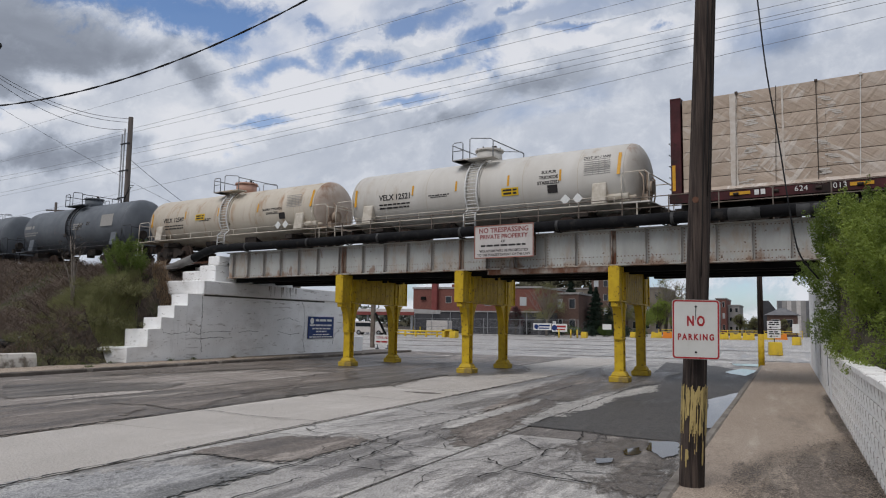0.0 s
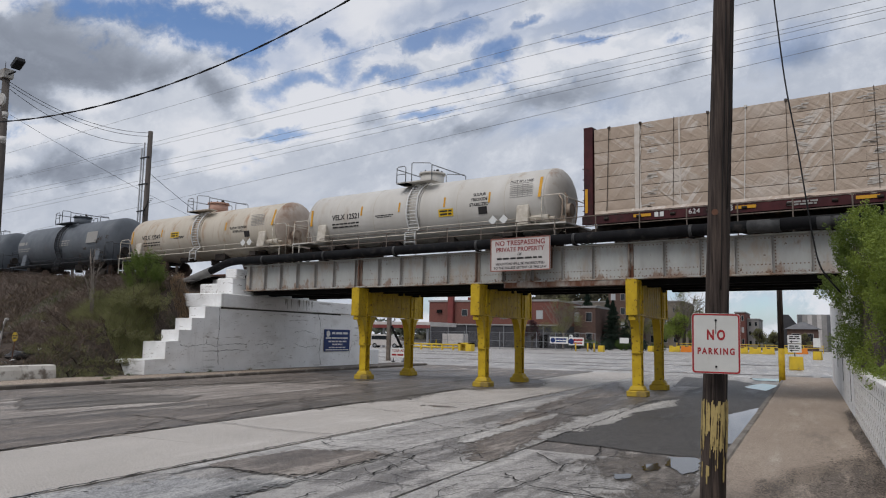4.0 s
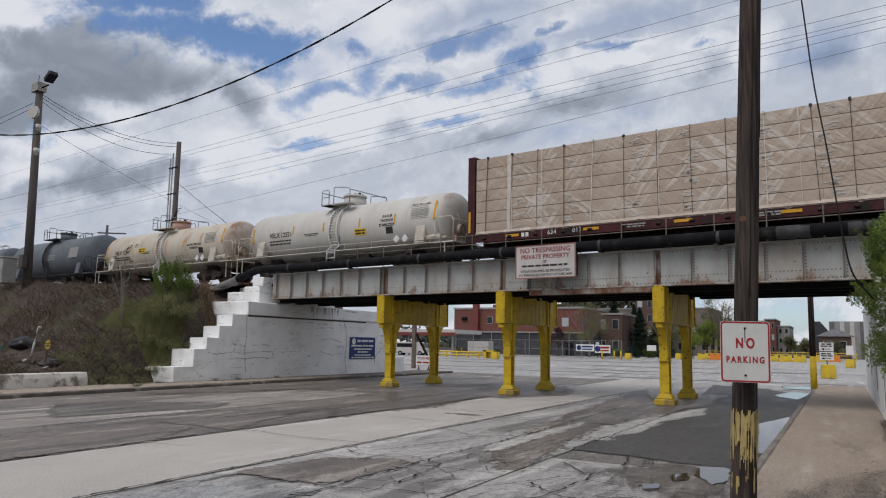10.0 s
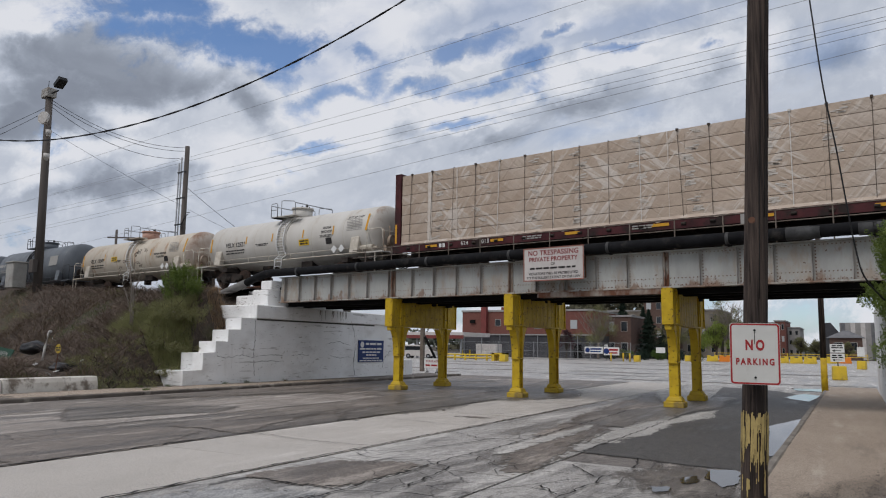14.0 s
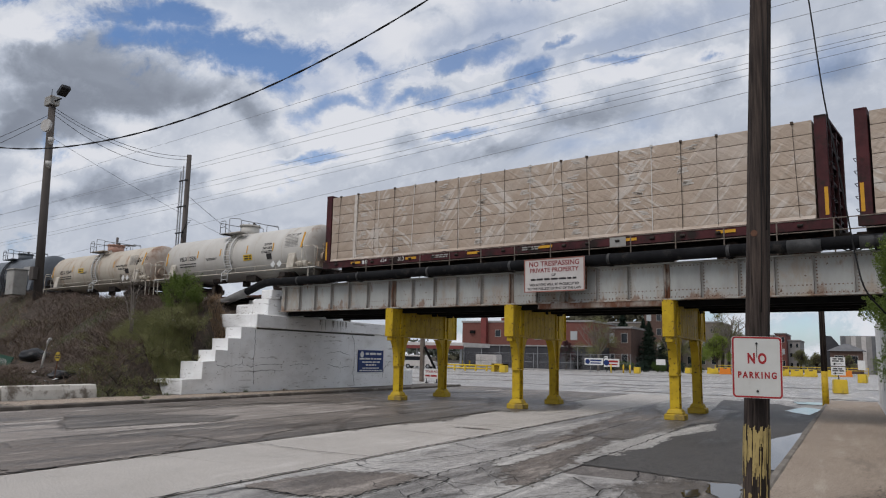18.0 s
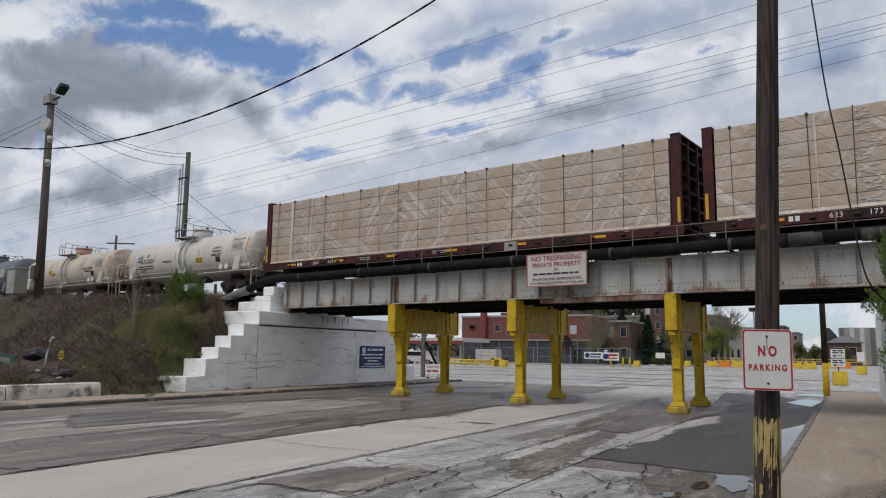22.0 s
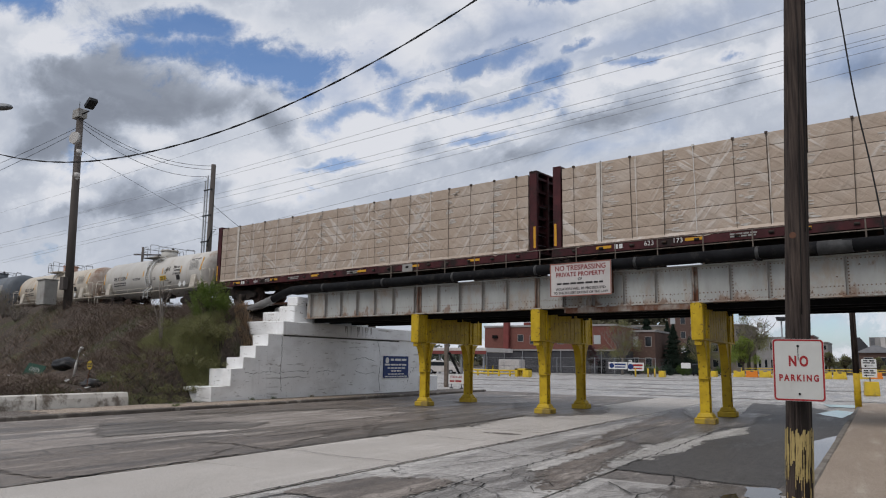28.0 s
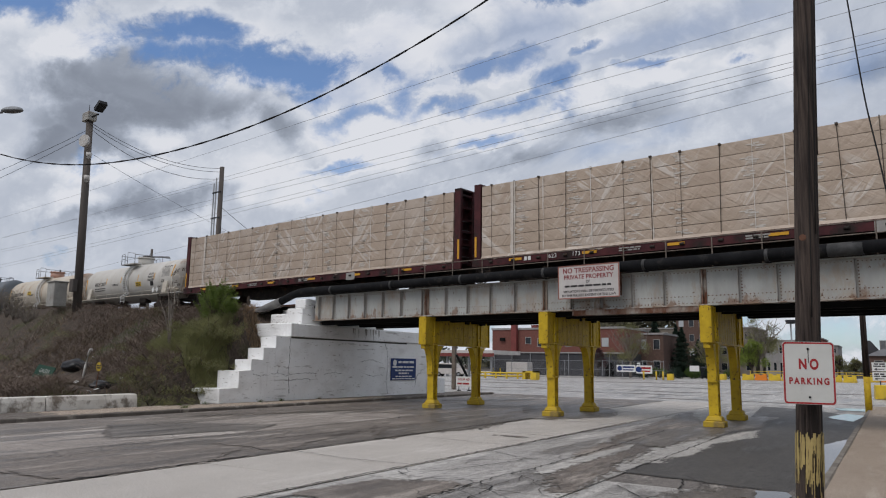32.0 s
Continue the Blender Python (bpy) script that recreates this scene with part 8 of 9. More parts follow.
# ---------------------------------------------------------------- wires
def wire(name, pts, r, label, group="overhead wires", mat="black"):
    bm = BM()
    pipe_along(bm, pts, r, 6)
    return solid(name, bm, M[mat], W0, label, "cable", group)


def sag(a, b, drop, n=18):
    a, b = Vector(a), Vector(b)
    return [a.lerp(b, i / n) - Vector((0, 0, drop * 4 * (i / n) * (1 - i / n))) for i in range(n + 1)]


def smooth(pts, n=6):
    """A soft curve through a few points."""
    out = []
    for i in range(len(pts) - 1):
        p0, p1, p2, p3 = (Vector(pts[max(min(j, len(pts) - 1), 0)]) for j in (i - 1, i, i + 1, i + 2))
        for k in range(n):
            t = k / n
            out.append(0.5 * ((2 * p1) + (p2 - p0) * t + (2 * p0 - 5 * p1 + 4 * p2 - p3) * t * t + (3 * p1 - p0 - 3 * p2 + p3) * t ** 3))
    return out + [Vector(pts[-1])]


def twisted_cable():
    """A slack service cable of two strands laid round each other, low over the road."""
    pts = []
    for i in range(220):
        x = -21.0 + 22.0 * i / 219
        d = x + 8.8
        pts.append(Vector((x, 6.5 + 0.1 * x, 4.49 + d * d * (0.0424 if d > 0 else 0.056))))
    c = thing("overhead_cable", W0, "slack black overhead cable of two twisted strands", "cable", "overhead wires")
    for k in range(2):
        bm = BM()
        a = [p + Vector((0, math.cos(i * 0.9 + math.pi * k), math.sin(i * 0.9 + math.pi * k))) * 0.0055 for i, p in enumerate(pts)]
        pipe_along(bm, a, 0.0062, 6)
        part("strand", bm, M["black"], c)


twisted_cable()
for k, (a, b, d) in enumerate((((-110, 14, 18.5), (40, 14, 20.9), 0.6), ((-110, 14.3, 18.7), (40, 14.3, 19.7), 0.5), ((-110, 14, 16.8), (40, 14, 18.4), 0.5), ((-110, 14.3, 16.6), (40, 14.3, 18.1), 0.6), ((-110, 14, 14.6), (40, 14, 18.3), 0.5),
                               ((-110, 14.2, 14.3), (40, 14.2, 18.0), 0.5), ((-110, 14, 11.0), (40, 14, 18.2), 0.6), ((-110, 12, 20.5), (40, 12, 22.5), 0.6))):
    wire("power_line", [BR @ p for p in sag(a, b, d)], 0.011, "thin overhead power line beyond the track", "power lines", "wire_grey")
for a, b, d in (((-44.5, -3.0, 17.3), (-44.5, 7.0, 16.4), 0.8), ((-44.5, -3.0, 17.1), (-44.5, 7.0, 16.13), 0.8), ((-44.3, -3.0, 16.76), (-45.4, 7.0, 15.7), 0.9)):
    wire("service_wire", sag(BR @ Vector(a), BR @ Vector(b), d), 0.016, "black service wire slung between the poles", "service wires")
wire("service_wire", sag(BR @ Vector((-44.5, -3.0, 15.3)), BR @ Vector((-45.0, 12.0, 10.6)), 0.2), 0.010, "thin service wire slung down from the floodlight pole", "service wires")
wire("service_wire", sag(BR @ Vector((-44.4, 7, 13.4)), BR @ Vector((-36.0, 7.5, 8.4)), 0.1), 0.016, "black service wire running down from the mast", "service wires")
for k in range(2):
    wire("service_wire", sag(BR @ Vector((-44.8, -3.0, 16.95 - 0.3 * k)), BR @ Vector((-66, -9, 12.8 - 1.0 * k)), 0.4), 0.014, "black service wire slung between the poles", "service wires")
wire("drop_cable", smooth([(-0.62, 17, 11.6), (-0.44, 17, 9.42), (-0.29, 17, 7.56), (-0.11, 17, 6.14), (0.04, 17, 4.76), (0.13, 17.05, 4.02), (0.26, 17.1, 3.39), (0.6, 17.3, 2.9)]), 0.018, "black drop cable hanging down to the bushes")


# ---------------------------------------------------------------- beyond the bridge
def facade_window(parent, x0, x1, z0, z1, y, lit="glass_dark"):
    bm = BM(); box(bm, x0, y - 0.02, z0, x1, y + 0.1, z1); w = part("window", bm, M["window_frame"], parent)
    bm = BM(); box(bm, x0 + 0.08, y - 0.035, z0 + 0.08, x1 - 0.08, y - 0.021, z1 - 0.08); part("pane", bm, M[lit], w)


def red_building():
    b = thing("brick_building", Matrix.Translation((-66, 125, 0)), "red brick industrial building over a dark ground floor", "building")
    bm = BM(); box(bm, 0, 0, 4.1, 26, 20, 8.4); part("upper_wall", bm, M["brick"], b)
    bm = BM(); box(bm, 0.1, 0.12, -0.2, 26, 20, 4.1); part("lower_wall", bm, M["dark_cladding"], b, "dark grey ground floor wall")
    bm = BM(); box(bm, -0.15, -0.15, 8.4, 26.1, 20, 8.75); part("parapet", bm, M["coping_grey"], b)
    bm = BM(); box(bm, -0.05, -0.10, 4.0, 26, 0.0, 4.25); part("band", bm, M["coping_grey"], b)
    bm = BM(); box(bm, 4.4, -0.9, 4.2, 5.5, -0.02, 9.7); part("duct", bm, M["duct_red"], b, "red painted vertical duct", bevel=0.04)
    for x in (1.8,):
        bm = BM(); box(bm, x, -0.4, 6.3, x + 1.0, -0.02, 6.9); part("wall_lamp", bm, M["dark_steel"], b)
    facade_window(b, 7.0, 8.2, 5.7, 7.0, -0.03)
    facade_window(b, 21.9, 23.2, 5.2, 6.8, -0.03, "glass_pale")
    for x in (9.5, 15.0):
        facade_window(b, x, x + 1.3, 5.2, 6.8, -0.03)
    bm = BM(); tube(bm, (11.2, 4, 8.7), (11.2, 4, 10.2), 1.0, seg=16); part("roof_vent", bm, M["duct_red"], b)
    bm = BM(); tube(bm, (8.6, 5, 8.7), (8.6, 5, 9.6), 0.5, seg=12); part("roof_vent", bm, M["duct_red"], b)
    bm = BM(); box(bm, 6.4, 4, 8.7, 7.6, 5.5, 9.5); part("roof_unit", bm, M["duct_red"], b)
    for k in range(7):
        bm = BM(); tube(bm, (0.5 + 3.8 * k, -0.2, 0), (0.5 + 3.8 * k, -0.2, 4.0), 0.07, seg=6); part("downpipe", bm, M["rail_grey"], b)
    bm = BM(); box(bm, 22.5, -0.05, 0, 24.0, 0.1, 2.4); part("door", bm, M["dark_steel"], b)
    c = thing("white_container", Matrix.Translation((-56.5, 112, 0)), "white site container beside the fence", "container")
    bm = BM(); box(bm, 0, 0, 0.05, 3.9, 2.2, 2.3); part("body", bm, M["sign_worn"], c, bevel=0.04)
    for k in range(8):
        bm = BM(); box(bm, 0.2 + 0.47 * k, -0.04, 0.2, 0.32 + 0.47 * k, 0.0, 2.15); part("rib", bm, M["sign_worn"], c)
    bm = BM(); box(bm, 0, -0.05, 0.3, 3.9, 0.0, 0.5); part("blue_line", bm, M["sign_blue"], c)


red_building()


def brick_block(name, x, y, w, d, h, mat, label, storeys, cols, seed=0):
    b = thing(name, Matrix.Translation((x, y, 0)), label, "building")
    bm = BM(); box(bm, 0, 0, -0.3, w, d, h); part("wall", bm, mat, b)
    bm = BM(); box(bm, -0.2, -0.2, h, w + 0.2, d, h + 0.35); part("roof_edge", bm, M["coping_grey"], b)
    for j in range(storeys):
        for i in range(cols):
            cw = w / cols
            facade_window(b, cw * (i + 0.25), cw * (i + 0.75), h * (j + 0.3) / storeys, h * (j + 0.78) / storeys, -0.03, "glass_dark" if (i * 2 + j + seed) % 7 != 3 else "glass_pale")
    return b


brick_block("brick_annex", -43.3, 135, 7.4, 14, 7.7, M["brick_brown"], "brown brick annex with pale windows", 2, 3)
brick_block("tall_brick_building", -47, 190, 7.5, 16, 14.5, M["brick_brown"], "tall brown brick building behind conifers", 4, 3)
brick_block("grey_building", -27.6, 200, 10.2, 20, 8.6, M["coping_grey"], "long grey low building", 2, 7)
brick_block("apartment_block", -19.5, 230, 2.8, 20, 10.2, M["brick"], "narrow red brick house row end", 3, 2)
brick_block("apartment_block", -16.6, 236, 3.2, 20, 8.4, M["coping_grey"], "grey house beside a red one", 3, 2)
brick_block("tan_building", -60, 200, 30, 20, 12.0, M["tan_wall"], "long tan brick building behind the trees", 3, 10)


def gatehouse():
    h = thing("gatehouse", Matrix.Translation((-4.4, 178, 0)), "small dark gatehouse with a hipped grey roof", "building")
    bm = BM(); box(bm, 0, 0, 0, 4.6, 4.5, 3.8); part("wall", bm, M["brick_brown"], h)
    bm = BM()
    a = [bm.verts.new(p) for p in ((-0.5, -0.5, 3.75), (5.1, -0.5, 3.75), (5.1, 5, 3.75), (-0.5, 5, 3.75))]
    t = [bm.verts.new(p) for p in ((1.9, 2.2, 5.0), (2.7, 2.2, 5.0))]
    bm.faces.new((a[0], a[1], t[1], t[0])); bm.faces.new((a[1], a[2], t[1])); bm.faces.new((a[2], a[3], t[0], t[1])); bm.faces.new((a[3], a[0], t[0])); bm.faces.new(a[::-1])
    part("roof", bm, M["roof_grey"], h)
    for x in (0.6, 2.6):
        facade_window(h, x, x + 1.3, 1.6, 3.0, -0.03)
    h.scale = (1.34, 1.0, 1.27)
    w = thing("mill_building", Matrix.Translation((-5.5, 190, 0)), "large grey ribbed steel mill building", "building")
    bm = BM(); box(bm, 3, 0, 0, 22, 30, 8.4); part("shed_wall", bm, M["coping_grey"], w)
    for k in range(9):
        bm = BM(); box(bm, 3.2 + 2.0 * k, -0.12, 0, 4.1 + 2.0 * k, 0, 8.3); part("wall_panel", bm, M["sign_worn"] if k in (1, 2) else M["roof_grey"], w)
    bm = BM(); prism(bm, [(0, 0), (3, 0), (3, 6), (1.2, 8.4), (0, 8.4)], 0.5, 20); part("conveyor_tower", bm, M["dark_cladding"], w)


gatehouse()


def yellow_block(x, y, w=0.85, h=0.9, d=0.8, label="yellow painted concrete block"):
    bm = BM()
    v = box(bm, -w / 2, -d / 2, 0, w / 2, d / 2, h)
    for q in v[4:]:
        q.co.x *= 0.93
        q.co.y *= 0.93
    return solid("concrete_block", bm, M["yellow_far"], pose(x, y, -0.004, 0, 0, random.Random(x).uniform(-15, 15)), label, "concrete block", "yellow blocks on the forecourt", bevel=0.04)


for x, y in ((-27.1, 105), (-22.7, 119), (-0.9, 55), (0.7, 90), (-38.5, 84)):
    yellow_block(x, y)


def sign_on_post(name, x, y, w, h, z0, rows, label, mat="sign_white"):
    s = thing(name, Matrix.Translation((x, y, 0)), label, "sign")
    bm = BM(); tube(bm, (0, 0.03, 0), (0, 0.03, z0 + h), 0.035, seg=6); part("post", bm, M["rail_dark"], s)
    bm = BM(); box(bm, -w / 2, -0.02, z0, w / 2, 0.0, z0 + h); part("panel", bm, M[mat], s)
    if rows:
        bars("text_bars", rows, M["sign_text"], s, pose(0, -0.024, z0 + h / 2) @ FRONT)
    return s


s = sign_on_post("arrow_sign", -0.95, 54.9, 0.85, 0.56, 1.78, word_bars(-0.3, 0.3, 0.13, 0.22, 1) + word_bars(-0.34, 0.34, 0.0, 0.08, 2) + [(-0.16, 0.25, -0.17, -0.13)], "white direction sign with black arrow above a yellow block")
bm = BM()
for z in (1.90, 1.29):
    v = [bm.verts.new((px, -0.025, z + pz)) for px, pz in ((-0.32, 0), (-0.15, 0.09), (-0.15, -0.09))]
    bm.faces.new(v)
part("arrow", bm, M["sign_text"], s)
bm = BM(); box(bm, -0.42, -0.02, 1.17, 0.42, 0, 1.72); part("panel", bm, M["sign_white"], s)
bars("text_bars", word_bars(-0.32, 0.3, 0.10, 0.19, 4) + word_bars(-0.34, 0.34, -0.03, 0.05, 5) + [(-0.16, 0.25, -0.17, -0.13)], M["sign_text"], s, pose(0, -0.024, 1.45) @ FRONT)
sign_on_post("notice_sign", 0.67, 89.9, 0.7, 1.0, 1.35, None, "pale notice board on a yellow block")
sign_on_post("notice_sign", -12.6, 118, 0.6, 0.75, 2.2, word_bars(-0.2, 0.2, 0.1, 0.2, 1), "small white notice on a post by the barriers")
sign_on_post("notice_sign", -32.5, 108, 0.5, 0.8, 1.6, word_bars(-0.2, 0.2, 0.1, 0.2, 1), "small white notice on a post by the fence")
sign_on_post("notice_sign", -27.6, 122, 1.5, 0.9, 1.2, None, "white leaning board among the shrubs")
ad = thing("advert_board", Matrix.Translation((-25.6, 44, 0)), "white roadside advert board with dark red lettering on a stand", "sign")
bm = BM(); box(bm, -0.62, -0.03, 0.30, 0.62, 0.03, 0.98); part("board", bm, M["sign_white"], ad)
letters("word", "YOUR AD", 0.22, M["sign_red"], ad, pose(0, -0.034, 0.78) @ FRONT, 1, 0.004)
bars("text_bars", word_bars(-0.5, 0.5, -0.20, -0.08, 3), M["sign_red"], ad, pose(0, -0.034, 0.64) @ FRONT)
for x in (-0.4, 0.4):
    bm = BM(); box(bm, x - 0.03, -0.2, 0, x + 0.03, 0.2, 0.06); box(bm, x - 0.02, -0.02, 0, x + 0.02, 0.02, 0.32); part("foot", bm, M["rail_dark"], ad)


def banner(x0, x1, z0, z1, y, accent, label):
    s = thing("fence_banner", Matrix.Translation((0, y, 0)), label, "banner")
    bm = BM(); box(bm, x0, -0.02, z0, x1, 0.0, z1); part("sheet", bm, M["sign_white"], s)
    w = x1 - x0
    bars("print", [(x0 + 0.32 * w, x1 - 0.08 * w, z0 + 0.55 * (z1 - z0), z0 + 0.8 * (z1 - z0)), (x0 + 0.32 * w, x1 - 0.12 * w, z0 + 0.2 * (z1 - z0), z0 + 0.38 * (z1 - z0))], M[accent], s, pose(0, -0.024, 0) @ FRONT)
    bm = BM(); tube(bm, (x0 + 0.17 * w, -0.05, (z0 + z1) / 2), (x0 + 0.17 * w, -0.03, (z0 + z1) / 2), 0.36 * (z1 - z0), seg=16); part("badge", bm, M["sign_blue"], s)


banner(-34.8, -32.0, 1.05, 2.05, 104.8, "sign_blue", "white fence banner with blue print")
banner(-31.9, -29.6, 0.85, 2.0, 104.8, "sign_red", "white fence banner with red print")


def chain_fence(x0, x1, y, h):
    f = thing("chain_link_fence", Matrix.Translation((0, y, 0)), "grey chain-link fence with steel posts", "fence")
    n = int((x1 - x0) / 3)
    bm = BM(); tube(bm, (0, 0, 0), (0, 0, h + 0.1), 0.045, seg=6)
    me = finish(bm, "post", M["rail_grey"])
    for k in range(n + 1):
        o = part("post", me, None, f)
        o.location.x = x0 + (x1 - x0) * k / n
    for z in (h, h * 0.5, 0.1):
        bm = BM(); tube(bm, (x0, 0, z), (x1, 0, z), 0.025, seg=5); part("rail", bm, M["rail_grey"], f)
    bm = BM()
    k = 0
    step = 0.28
    for i in range(int((x1 - x0) / step)):
        x = x0 + i * step
        for s in (1, -1):
            xa, xb = (x, x + h) if s > 0 else (x + h, x)
            v = [bm.verts.new(p) for p in ((xa, 0, 0.1), (xa + 0.012, 0, 0.1), (xb + 0.012, 0, h), (xb, 0, h))]
            bm.faces.new(v)
    part("mesh", bm, M["rail_grey"], f)


chain_fence(-58, -28, 105, 2.6)


def guard_rail():
    g = thing("guard_rail", Matrix.Translation((-49.2, 88, 0)), "long low yellow pipe guard rail", "guard rail")
    for z in (0.35, 0.75):
        bm = BM(); tube(bm, (0, 0, z), (9.0, -1.0, z), 0.10, seg=8); part("rail", bm, M["yellow_far"], g)
    for k in range(6):
        bm = BM(); box(bm, 1.7 * k - 0.1, -0.18 * k - 0.1, 0, 1.7 * k + 0.1, -0.18 * k + 0.1, 0.85); part("post", bm, M["yellow_far"], g)
    bm = BM(); box(bm, 7.9, -1.6, 0, 8.3, -0.4, 1.05); box(bm, 9.4, -1.6, 0, 9.8, -0.4, 1.05); box(bm, 7.9, -1.6, 0.85, 9.8, -0.4, 1.05); part("end_frame", bm, M["yellow_far"], g)
    for x in (-52.8, -51.5):
        bm = BM(); tube(bm, (0, 0, 0), (0, 0, 1.3), 0.12, seg=10); solid("bollard", bm, M["yellow_far"], Matrix.Translation((x, 100, 0)), "yellow painted steel bollard post", "bollard", "yellow bollards")


guard_rail()
for x, y in ((-30.6, 104), (-28.9, 104.3), (-27.9, 104.1)):
    bm = BM(); tube(bm, (0, 0, 0), (0, 0, 1.2), 0.11, seg=10)
    solid("bollard", bm, M["yellow_far"], Matrix.Translation((x, y, 0)), "yellow painted steel bollard post", "bollard", "yellow bollards")


def water_barrier(x, y, mat, turn, label):
    bm = BM()
    prism(bm, [(-0.9, 0), (0.9, 0), (0.9, 0.25), (0.82, 0.4), (0.8, 0.98), (0.3, 0.98), (0.25, 0.82), (-0.25, 0.82), (-0.3, 0.98), (-0.8, 0.98), (-0.82, 0.4), (-0.9, 0.25)], -0.25, 0.25)
    solid("plastic_barrier", bm, M[mat], pose(x, y, -0.004, 0, 0, turn), label, "barrier", "barriers across the road", bevel=0.03)


for x, y, c, t in ((-19.6, 122.4, "yellow_far", 4), (-17.7, 122.2, "orange", -5), (-15.8, 122.3, "yellow_far", 3), (-13.9, 122.0, "yellow_far", 0), (-9.3, 120.0, "yellow_far", 0), (-7.45, 120.1, "yellow_far", 2),
                   (-5.6, 120.0, "yellow_far", -3), (-11.4, 126, "orange", 10), (-3.0, 128, "yellow_far", 10), (-1.2, 131, "orange", 0)):
    water_barrier(x, y, c, t, "yellow plastic road barrier" if c == "yellow_far" else "orange plastic road barrier")
g = thing("barrier_gate", Matrix.Translation((-22, 140, 0)), "low yellow gate rail across the road", "gate")
for z in (0.9, 1.3):
    bm = BM(); tube(bm, (0, 0, z), (24, 0, z), 0.06, seg=6); part("rail", bm, M["yellow_far"], g)
for k in range(9):
    bm = BM(); tube(bm, (3 * k, 0, 0), (3 * k, 0, 1.4), 0.06, seg=6); part("post", bm, M["yellow_far"], g)


def canopy():
    c = thing("station_canopy", Matrix.Translation((-62.5, 95, 0)), "flat canopy with a red fascia on steel posts", "canopy")
    bm = BM(); box(bm, 0, 0, 3.3, 12.5, 9, 3.9); part("roof", bm, M["sign_worn"], c)
    bm = BM(); box(bm, -0.05, -0.06, 2.95, 12.55, 0.0, 3.45); part("fascia", bm, M["duct_red"], c, "red fascia band")
    for x in (0.6, 4.2, 8.0, 11.8):
        bm = BM(); box(bm, x - 0.14, 0.5, 0, x + 0.14, 0.8, 3.3); part("post", bm, M["rail_grey"], c)
    p = thing("steel_post", Matrix.Translation((-27.6, 46, 0)), "brown steel column with a diagonal dark brace", "post")
    bm = BM(); box(bm, -0.13, -0.13, 0, 0.13, 0.13, 3.4); part("column", bm, M["rail_steel"], p)
    bm = BM(); tube(bm, (0.2, 0, 2.5), (1.6, 0, 0.1), 0.09, seg=6); part("brace", bm, M["dark_steel"], p)


canopy()


def parked_van(x, y, turn, mat, label):
    v = thing("parked_van", pose(x, y, 0, 0, 0, turn), label, "van")
    bm = BM(); prism(bm, [(-2.4, 0.35), (2.3, 0.35), (2.45, 0.6), (2.4, 1.0), (1.6, 1.15), (1.0, 1.9), (-2.3, 1.98), (-2.45, 1.8)], -0.95, 0.95); part("body", bm, M[mat], v, bevel=0.05)
    bm = BM(); box(bm, -2.0, -0.965, 1.2, 0.9, -0.952, 1.75); part("side_window", bm, M["glass_dark"], v)
    bm = BM(); box(bm, -2.0, 0.952, 1.2, 0.9, 0.965, 1.75); part("side_window", bm, M["glass_dark"], v)
    for wx in (-1.5, 1.5):
        for s in (-1, 1):
            bm = BM(); tube(bm, (wx, s * 0.78, 0.34), (wx, s * 0.98, 0.34), 0.34, seg=18); w = part("wheel", bm, M["black"], v)
            bm = BM(); tube(bm, (wx, s * 0.97, 0.34), (wx, s * 0.99, 0.34), 0.19, seg=12); part("rim", bm, M["rail_grey"], w)
    for yy in (-0.7, 0.7):
        bm = BM(); box(bm, 2.40, yy - 0.15, 0.75, 2.47, yy + 0.15, 0.95); part("headlight", bm, M["glass_pale"], v)
    return v


parked_van(-55.6, 92, 15, "sign_worn", "white parked van beyond the abutment")
parked_van(-26.5, 128, 90, "dark_car", "dark parked van among shrubs")
parked_van(-17.5, 165, 0, "dark_car", "dark parked van far down the road")


def tree(name, x, y, h, crown, count, leaf, mat, seed, label, trunk=0.22, bare=False):
    t = thing(name, Matrix.Translation((x, y, 0)), label, "tree")
    rnd = random.Random(seed)
    bm = BM()
    pipe_along(bm, [(0, 0, -0.2), (0.05, 0, h * 0.15), (0.1, 0.05, h * 0.32)], trunk, 8, [trunk * 1.2, trunk, trunk * 0.8])
    branches(bm, (0.1, 0.05, h * 0.28), crown, h * 0.68, 11, trunk * 0.45, seed, forks=7)
    branches(bm, (0.1, 0.05, h * 0.3), crown * 0.6, h * 0.7, 6, trunk * 0.4, seed + 1, forks=7)
    part("trunk", bm, M["bark_pale" if bare else "bark"], t)
    cl = []
    for k in range(26):
        a, q = rnd.uniform(0, 6.28), rnd.uniform(0.15, 1.0)
        zz = rnd.uniform(0.38, 0.98)
        w = math.sin(min(1, (1.08 - zz) / 0.7) * math.pi * 0.5)
        cl.append((crown * q * w * math.cos(a), crown * q * w * math.sin(a), h * zz, crown * rnd.uniform(0.16, 0.34)))
    leaf_cloud("crown", mat, t, cl, count, leaf, seed, shell=0.15 if bare else 0.4)
    return t


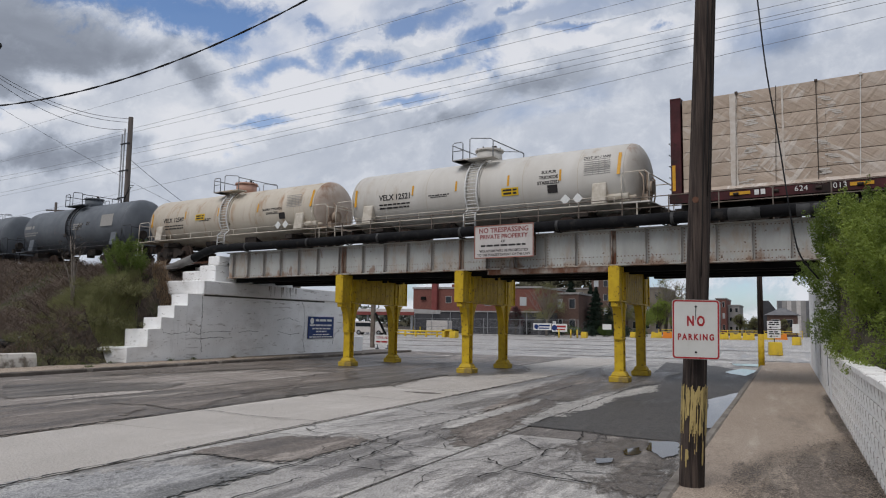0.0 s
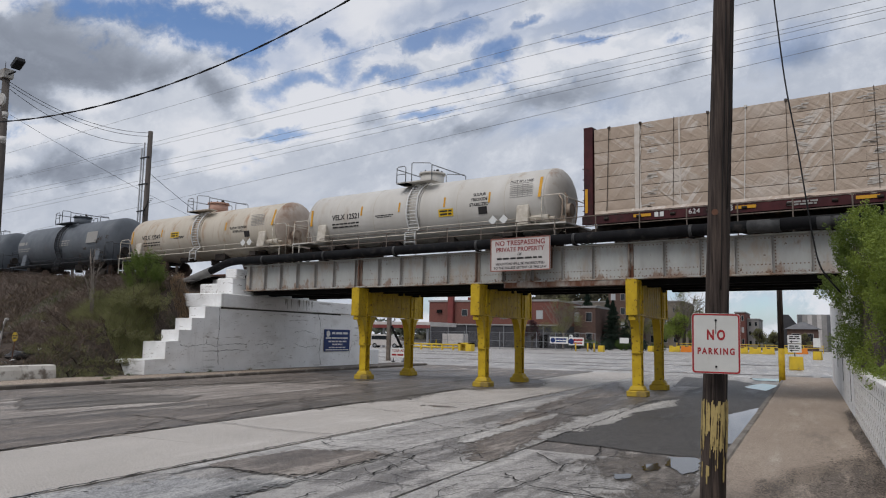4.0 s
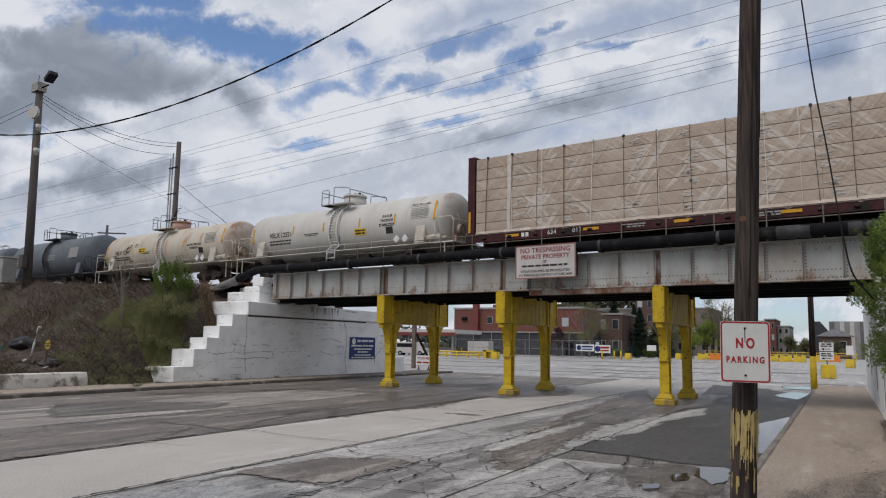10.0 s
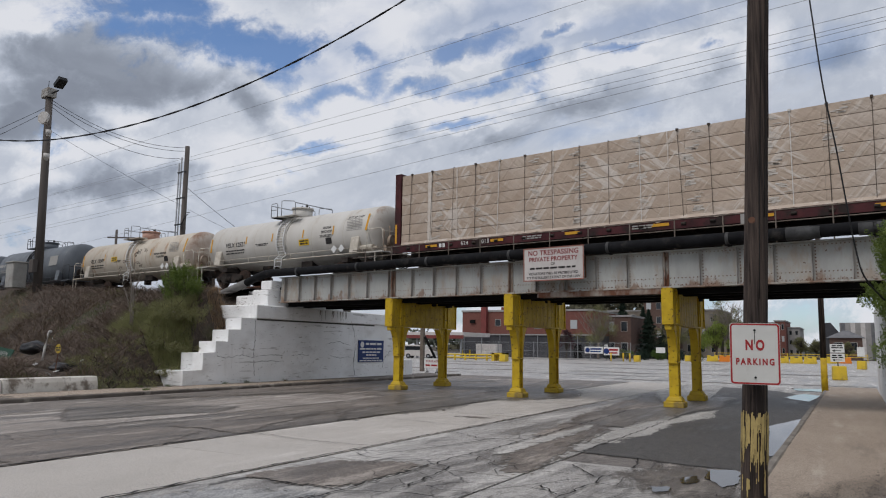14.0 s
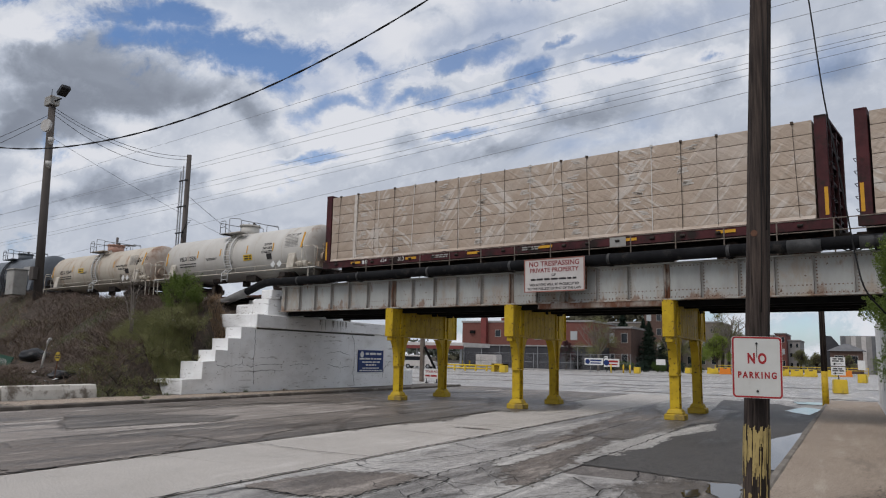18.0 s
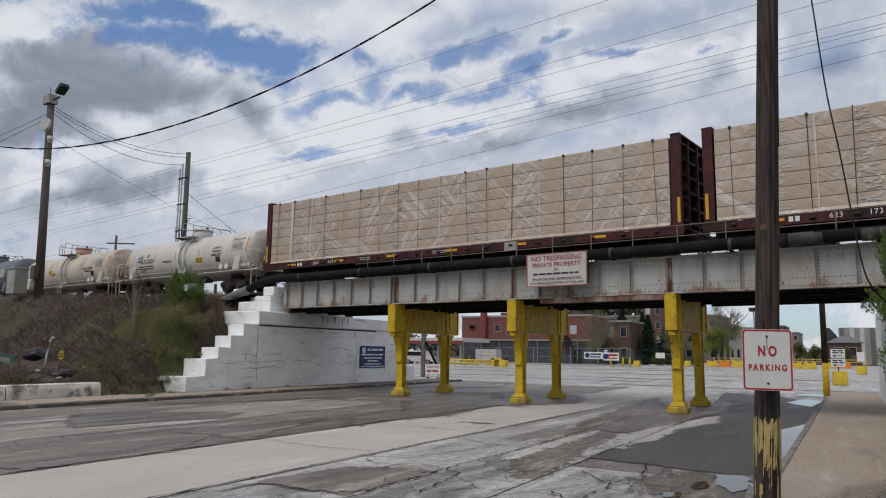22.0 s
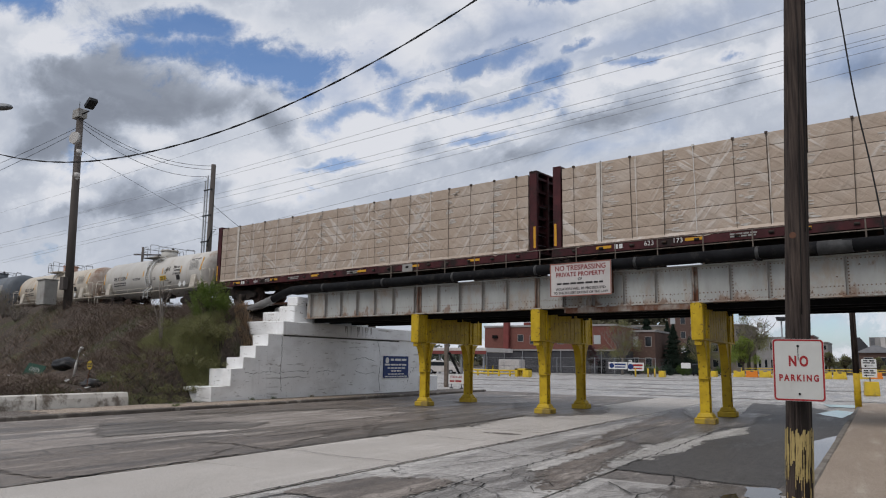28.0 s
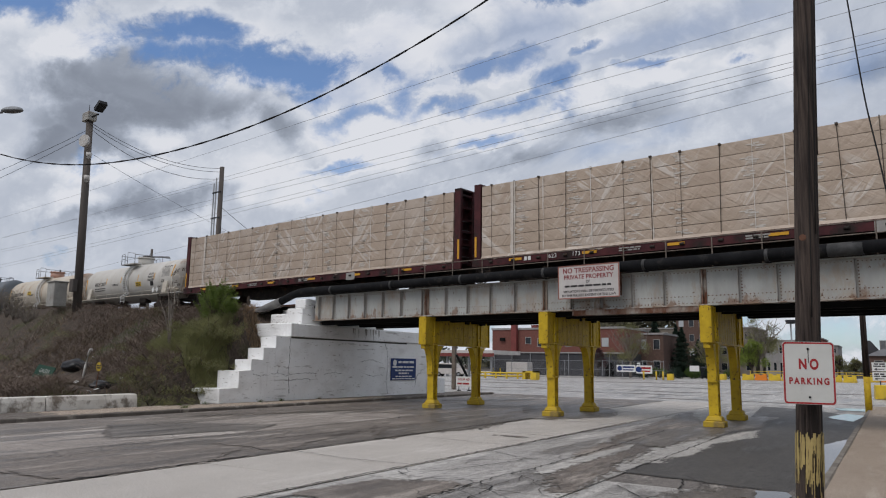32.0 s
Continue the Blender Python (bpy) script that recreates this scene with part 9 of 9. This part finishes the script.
def conifer(x, y, h, r, seed):
    t = thing("conifer", Matrix.Translation((x, y, 0)), "dark green conifer tree", "tree")
    bm = BM(); tube(bm, (0, 0, -0.2), (0, 0, h * 0.95), 0.2, 0.03, 8); part("trunk", bm, M["bark"], t)
    rg = np.random.default_rng(seed)
    n = 7500
    zz = rg.random(n) ** 1.3
    lay = 0.65 + 0.35 * ((zz * 11) % 1.0 < 0.6)
    rad = r * (1.02 - zz) * np.sqrt(rg.random(n)) * lay
    a = rg.random(n) * 6.283
    pos = np.stack([rad * np.cos(a), rad * np.sin(a), h * (0.06 + 0.94 * zz) - rad * 0.28], 1)
    out = np.stack([np.cos(a), np.sin(a), -0.35 + 0 * a], 1)
    side = np.stack([-np.sin(a), np.cos(a), rg.normal(size=n) * 0.5], 1)
    s = 0.22 * (0.6 + 0.7 * rg.random(n))[:, None]
    p = np.stack([pos - out * s, pos - side * s * 0.35, pos + out * s, pos + side * s * 0.35], 1).reshape(-1, 3)
    me = bpy.data.meshes.new("needles")
    me.from_pydata(p.tolist(), [], np.arange(n * 4).reshape(-1, 4).tolist())
    me.materials.append(M["needle"])
    part("needles", me, None, t)


conifer(-38.5, 139, 11.5, 3.6, 1)
conifer(-34.0, 141, 9.4, 3.6, 2)
conifer(-30.8, 140, 7.0, 3.0, 3)
conifer(-36.3, 146, 10.2, 3.2, 4)
tree("budding_tree", -37.2, 119, 8.8, 4.2, 7000, 0.075, M["leaf_olive"], 5, "budding tree with sparse pale leaves", 0.2, True)
tree("budding_tree", -21.6, 150, 11.8, 5.0, 8000, 0.10, M["leaf_olive"], 8, "large budding tree with bare twigs", 0.3, True)
tree("green_tree", -19.6, 126, 6.2, 3.2, 11000, 0.10, M["leaf_bright"], 9, "bright green leafy tree", 0.18)
tree("red_leaf_tree", -43.5, 121, 4.8, 1.6, 2600, 0.09, M["leaf_red"], 11, "small dark red-leaved tree", 0.12)
tree("budding_tree", -28.0, 134, 7.5, 3.4, 5500, 0.085, M["leaf_olive"], 12, "budding tree beside the conifers", 0.18, True)
tree("green_tree", -0.9, 150, 3.4, 1.4, 2600, 0.09, M["leaf_olive"], 14, "olive green tree behind the gatehouse", 0.15)
tree("green_tree", -12.0, 210, 5.2, 2.6, 3500, 0.12, M["leaf_olive"], 15, "distant green tree at the end of the road", 0.25)
tree("green_tree", -9.0, 225, 4.6, 3.0, 3500, 0.12, M["leaf_olive"], 16, "distant green tree at the end of the road", 0.25)
tree("budding_tree", -86, 40, 9.0, 3.6, 1800, 0.08, M["bark"], 17, "bare twiggy tree beyond the railway bank", 0.2, True)
for k, (x, y) in enumerate(((-36, 122), (-33.5, 123), (-31, 122.5), (-28.5, 124), (-25.5, 125), (-23, 127))):
    shrub("verge_shrub", (x, y, 0), clumps(10, 0, 0, 0.8, 1.2, 0.8, 0.5, 0.4, 0.7, 50 + k), 1300, 0.11, 60 + k, M["leaf_dark"] if k % 2 else M["needle"], "low dark shrub along the building", 5, 0.9, 1.3)
lm = thing("flood_mast", Matrix.Translation((-18.2, 170, 0)), "distant lamp mast with a ring of floodlights", "lamp mast")
bm = BM(); tube(bm, (0, 0, 0), (0, 0, 12.0), 0.16, seg=8); part("mast", bm, M["rail_grey"], lm)
bm = BM(); tube(bm, (0, 0, 11.3), (0, 0, 12.1), 0.9, 1.1, 8); part("lamp_ring", bm, M["rail_dark"], lm)


# far woods and roofs along the horizon
def far_woods():
    rg = np.random.default_rng(21)
    n = 9000
    x = rg.uniform(-420, 240, n)
    y = 330 + rg.normal(size=n) * 14
    top = 7 + 3.5 * np.sin(x * 0.05) + 2.0 * np.sin(x * 0.17 + 1)
    z = top * np.sqrt(rg.random(n))
    pos = np.stack([x, y, z], 1)
    u = rg.normal(size=(n, 3)); u /= np.linalg.norm(u, axis=1)[:, None]
    v = np.cross(u, rg.normal(size=(n, 3))); v /= np.linalg.norm(v, axis=1)[:, None]
    s = 1.0 + rg.random(n)[:, None]
    p = np.stack([pos - u * s, pos - v * s * 0.6, pos + u * s, pos + v * s * 0.6], 1).reshape(-1, 3)
    me = bpy.data.meshes.new("far_woods")
    me.from_pydata(p.tolist(), [], np.arange(n * 4).reshape(-1, 4).tolist())
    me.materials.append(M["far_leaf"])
    tagged(new("far_woods", me), "distant line of trees on the horizon, haze painted into the leaf colour", "woods", kind="stuff")


far_woods()


def wooded_hill():
    rg = np.random.default_rng(33)
    n = 9000
    x = rg.uniform(-150, -42, n)
    y = 265 + rg.random(n) * 60
    top = 30 * np.exp(-((x + 88) / 30) ** 2) + 6
    z = top * (0.15 + 0.85 * (y - 265) / 60) * (0.85 + 0.25 * rg.random(n))
    pos = np.stack([x, y, z], 1)
    u = rg.normal(size=(n, 3)); u /= np.linalg.norm(u, axis=1)[:, None]
    v = np.cross(u, rg.normal(size=(n, 3))); v /= np.linalg.norm(v, axis=1)[:, None]
    s = 0.9 + 0.9 * rg.random(n)[:, None]
    p = np.stack([pos - u * s, pos - v * s * 0.6, pos + u * s, pos + v * s * 0.6], 1).reshape(-1, 3)
    me = bpy.data.meshes.new("wooded_hill")
    me.from_pydata(p.tolist(), [], np.arange(n * 4).reshape(-1, 4).tolist())
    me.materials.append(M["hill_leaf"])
    tagged(new("wooded_hill", me), "olive brown scrubby hillside behind the buildings", "hill", kind="stuff")


wooded_hill()


# ---------------------------------------------------------------- motion
SHIFT = (-0.8712, -0.01296, 0.0002216)
WHEEL_R = 0.455


def train_shift(t):
    """How far the train has rolled along the track since the start."""
    return SHIFT[0] * t + SHIFT[1] * t * t + SHIFT[2] * t ** 3


def motions():
    for car, x0 in CARS:
        walk(car, [(t, BR @ pose(x0 + train_shift(t), TY, RAIL)) for t in range(0, 33, 2)])
    for w, x in WHEELS:
        walk(w, [(t / 2, pose(x, 0, 0.455, 0, math.degrees(train_shift(t / 2) / WHEEL_R), 0)) for t in range(0, 65)])


motions()
